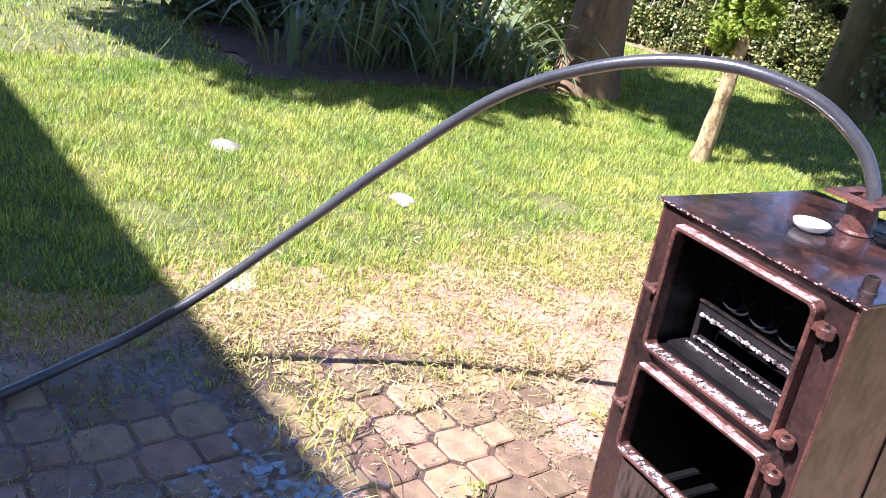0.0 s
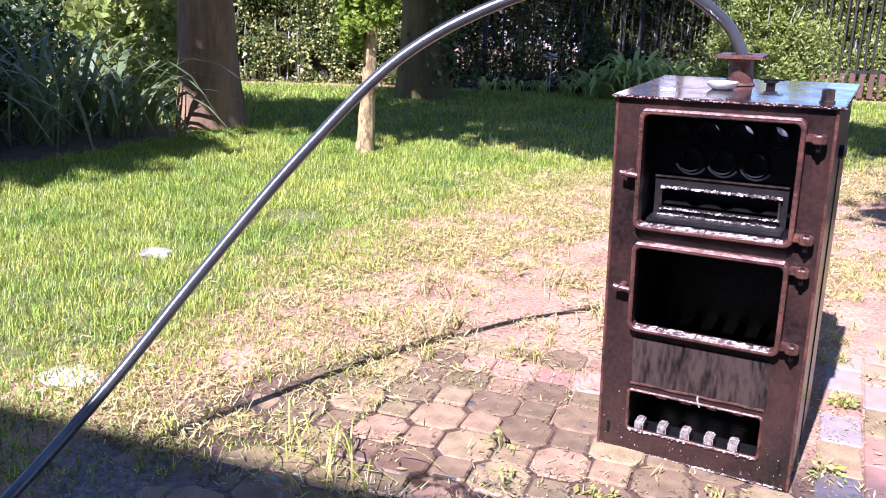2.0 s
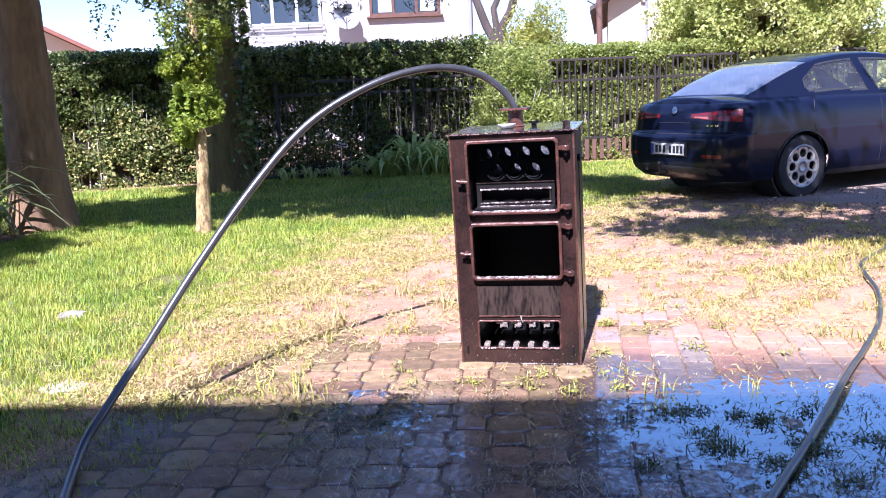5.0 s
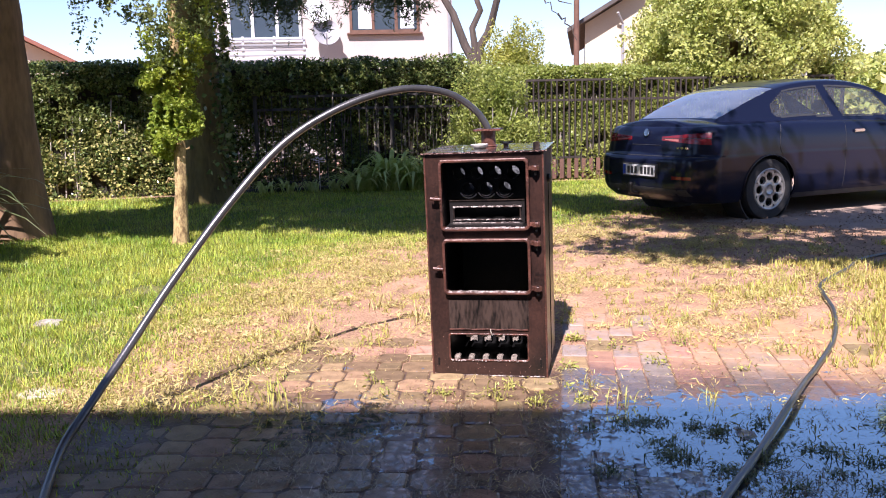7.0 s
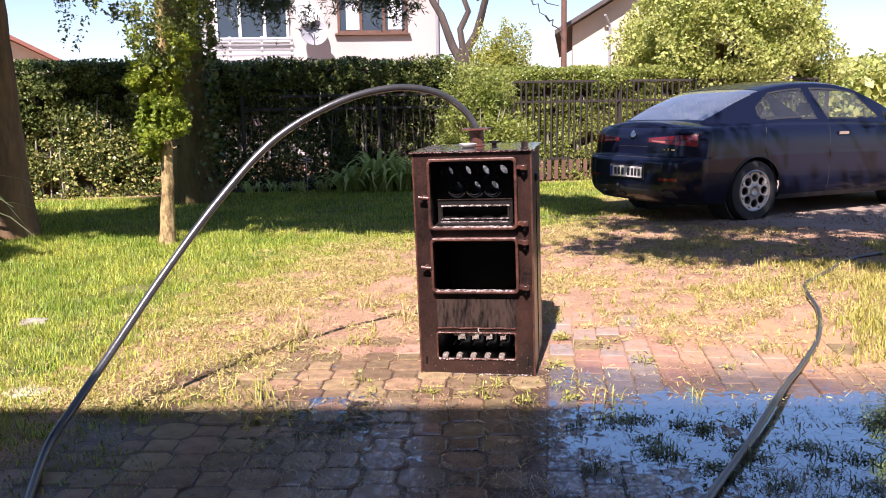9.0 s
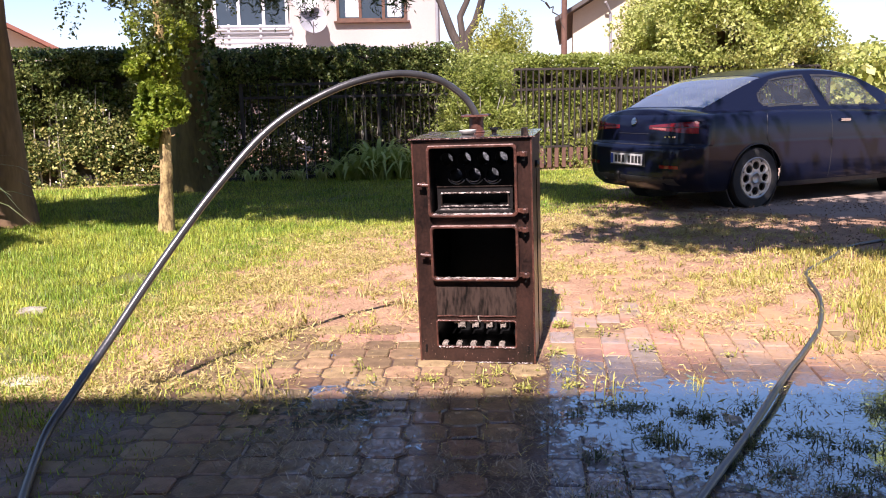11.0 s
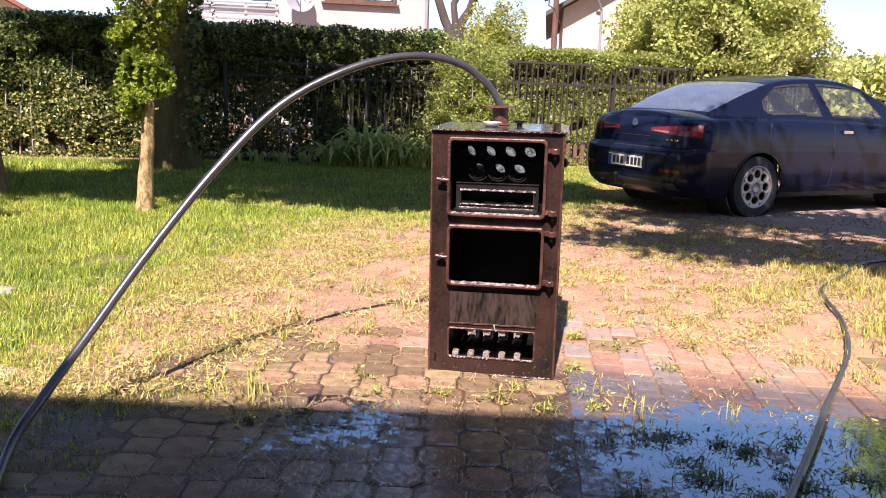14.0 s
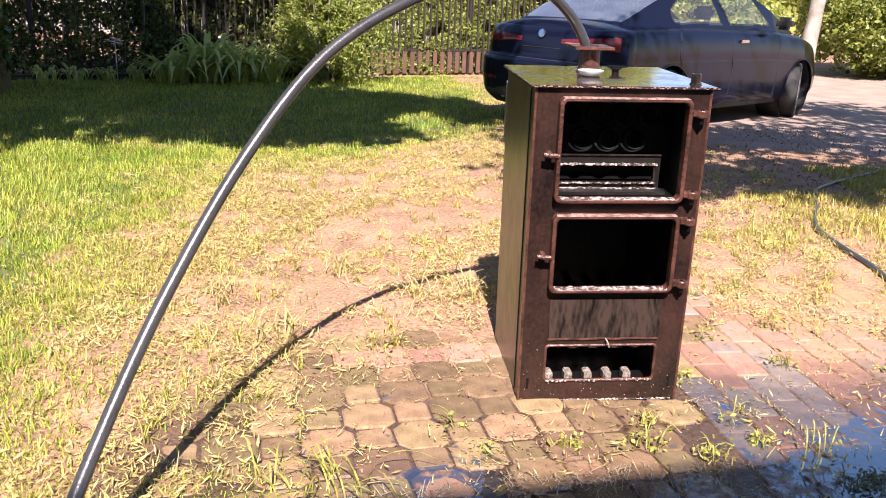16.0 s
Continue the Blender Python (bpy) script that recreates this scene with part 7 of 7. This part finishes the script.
chance = np.clip(0.45 + 0.8 * wob(p, 5.0, 3), 0.05, 1) * np.where(joint, 1.0, 0.2)
keep = (RNG.random(len(x)) < chance) & ~((np.abs(x) < 0.29) & (y > -0.03))
x, y = x[keep], y[keep]
pale = RNG.random(len(x)) < 0.4
for k, m_, nm, lb in ((pale, M_DRY, "washed_straw", "short straw bits washed into paving joints"), (~pale, M_LITTER, "washed_crumbs", "brown soil crumbs washed into paving joints")):
    quads(nm, blades(x[k], y[k], 0.006 + 0.02 * RNG.random(k.sum()) ** 3, np.full(k.sum(), 0.0045), np.clip(RNG.normal(0.93, 0.1, k.sum()), 0.4, 0.995), 0.001 + 0.005 * RNG.random(k.sum())), m_, "stuff", label=lb, category="debris")

# wiry wet straw and root bits left in drifts on the shaded, hosed-down pavers
x, y = scatter(60000, -0.8, 1.9, -2.2, -0.4)
p = np.stack([x, y, 0 * x], -1)
keep = (RNG.random(len(x)) < np.clip(0.25 + 0.9 * wob(p, 4.2, 6) + 0.6 * wob(p, 13.0, 1), 0.03, 1)) & (y < -0.42 + 0.155 * x) & ((x < 0.42 + 0.15 * wob(p, 3.0, 2)) | (y < -0.85 + 0.1 * wob(p, 4.0, 2)))
x, y = x[keep], y[keep]
quads("wet_straw", blades(x, y, 0.01 + 0.045 * RNG.random(len(x)) ** 2.5, np.full(len(x), 0.0035), np.clip(RNG.normal(0.92, 0.12, len(x)), 0.5, 0.99), 0.001 + 0.01 * RNG.random(len(x))), M_WETBITS, "stuff", label="wet dark straw and root bits on shaded pavers", category="debris")

# small yellowing tufts standing in the clippings and in the verge
qs = []
R5 = np.random.default_rng(21)
for _ in range(800):
    x, y = R5.uniform(-2.2, 2.4), R5.uniform(-0.3, 4.2)
    d = float(lawn_depth(np.array([x]), np.array([y]))[0])
    if d > 0.6 or (abs(x) < 0.32 and -0.1 < y < 0.6) or R5.random() > (0.9 if y > 0.9 or d > -0.6 else 0.12):
        continue
    for _ in range(R5.integers(5, 14)):
        a = R5.random() * 2 * math.pi
        qs += strap((x + 0.012 * R5.normal(), y + 0.012 * R5.normal(), -0.004), a, 0.03 + 0.04 * R5.random(), 0.0022, 0.02 + 0.045 * R5.random(), 0.02 * R5.random())
quads("grass_tufts", np.array(qs), M_TUFT, "stuff", label="small yellowing grass tufts in dry soil", category="grass")

# ---------- paving, piece by piece ----------
paving = tagged(new("pavement"), "wet concrete pavers, octagons with squares and brick rows", "paving", kind="structure")
TURNED = pose(0, 0, 0, 0, 0, 3.0)


def paver_mesh(name, outline, material, thick=0.05, e=0.006):
    """A paver with a chamfered, slightly domed top at z = 0."""
    c = np.mean(outline, axis=0)
    inner = [c + (np.array(p) - c) * (1 - e / np.linalg.norm(np.array(p) - c) * 1.3) for p in outline]
    n = len(outline)
    vs = [(*p, -thick) for p in outline] + [(*p, -e) for p in outline] + [(*p, -0.0008) for p in inner] + [(*c, 0.0012)]
    fs = [(i, (i + 1) % n, n + (i + 1) % n, n + i) for i in range(n)] + [(n + i, n + (i + 1) % n, 2 * n + (i + 1) % n, 2 * n + i) for i in range(n)] + [(2 * n + i, 2 * n + (i + 1) % n, 3 * n) for i in range(n)]
    me = Mesh().add(vs, fs).data(name)
    me.materials.append(material)
    return me


OCT = [(0.0785 * u, 0.047 * v) if k else (0.047 * u, 0.0785 * v) for u, v, k in ((1, 1, 1), (1, 1, 0), (-1, 1, 0), (-1, 1, 1), (-1, -1, 1), (-1, -1, 0), (1, -1, 0), (1, -1, 1))]
SQ = [(0.0535, 0.045), (0.045, 0.0535), (-0.045, 0.0535), (-0.0535, 0.045), (-0.0535, -0.045), (-0.045, -0.0535), (0.045, -0.0535), (0.0535, -0.045)]
me_oct = [paver_mesh("paver", OCT, k) for k in (M_OCT, M_OCT, M_RED)]
me_sq = [paver_mesh("paver", SQ, k) for k in (M_OCT, M_OCT, M_RED)]
BR = [(0.0615, 0.088), (0.0535, 0.0955), (-0.0535, 0.0955), (-0.0615, 0.088), (-0.0615, -0.088), (-0.0535, -0.0955), (0.0535, -0.0955), (0.0615, -0.088)]
me_br = [paver_mesh("paver", BR, M_RED), paver_mesh("paver", BR, M_GREY), paver_mesh("paver", BR, M_OCT)]
R4 = random.Random(12)


def lay(name, me, x, y, turn, near):
    k = 0.45 if x > 0.3 else 1.0
    m = pose(x, y, k * R4.gauss(0.0, 0.0026), k * R4.gauss(0, 0.9), k * R4.gauss(0, 0.9), turn + R4.gauss(0, 1.3))
    if near:
        o = part(name, me, None, paving)
        o.matrix_local = m
    else:
        k = len(FAR[me.materials[0].name].v)
        FAR[me.materials[0].name].add([v.co for v in me.vertices], [tuple(p.vertices) for p in me.polygons], m)


FAR = {k.name: Mesh() for k in (M_OCT, M_RED, M_GREY)}
a = 0.1395
SKEWED = pose(0, 0, 0, 0, 0, 8.6)
for i in range(-10, 14):
    for j in range(-30, 8):
        v = SKEWED.to_3x3() @ Vector((i * a, j * a, 0)) + Vector((-0.75, -0.095, 0))
        if not (-1.3 + 0.12 * math.sin(v.y * 5) - 0.15 * (v.y < -0.5) < v.x < 0.245 and -3.6 < v.y < 0.56):
            continue
        colour = 2 if j == 3 and i > -1 else int(R4.random() < 0.25)
        lay("paver", (me_oct if (i + j) % 2 == 0 else me_sq)[colour], v.x, v.y, 8.6, v.y > -1.5)
COLUMNS = "grggrrgggrrgrgr"
for i in range(15):
    for j in range(-20, 19):
        v = TURNED.to_3x3() @ Vector((0.385 + i * 0.1265, 0.05 + j * 0.195 + 0.0975 * (i % 2), 0))
        if v.y > 2.3 + 0.3 * math.sin(v.x * 4) + 0.2 * math.sin(v.x * 11) or v.y < -3.4 or (v.x > 1.75 and v.y > 0.6):
            continue
        c = COLUMNS[i]
        if R4.random() < 0.4:
            c = R4.choice("rgggh" if R4.random() < 0.3 else "rgg")
        lay("paver", me_br[{"r": 0, "g": 1, "h": 2}[c]], v.x, v.y, 3.0, v.x < 1.5 and -0.9 < v.y < 1.3)
for m_ in (M_OCT, M_RED, M_GREY):
    if FAR[m_.name].v:
        me = bpy.data.meshes.new("paver_field")
        me.from_pydata(FAR[m_.name].v, [], FAR[m_.name].f)
        me.materials.append(m_)
        tagged(part("paver_field", me, None, paving), kind="stuff")
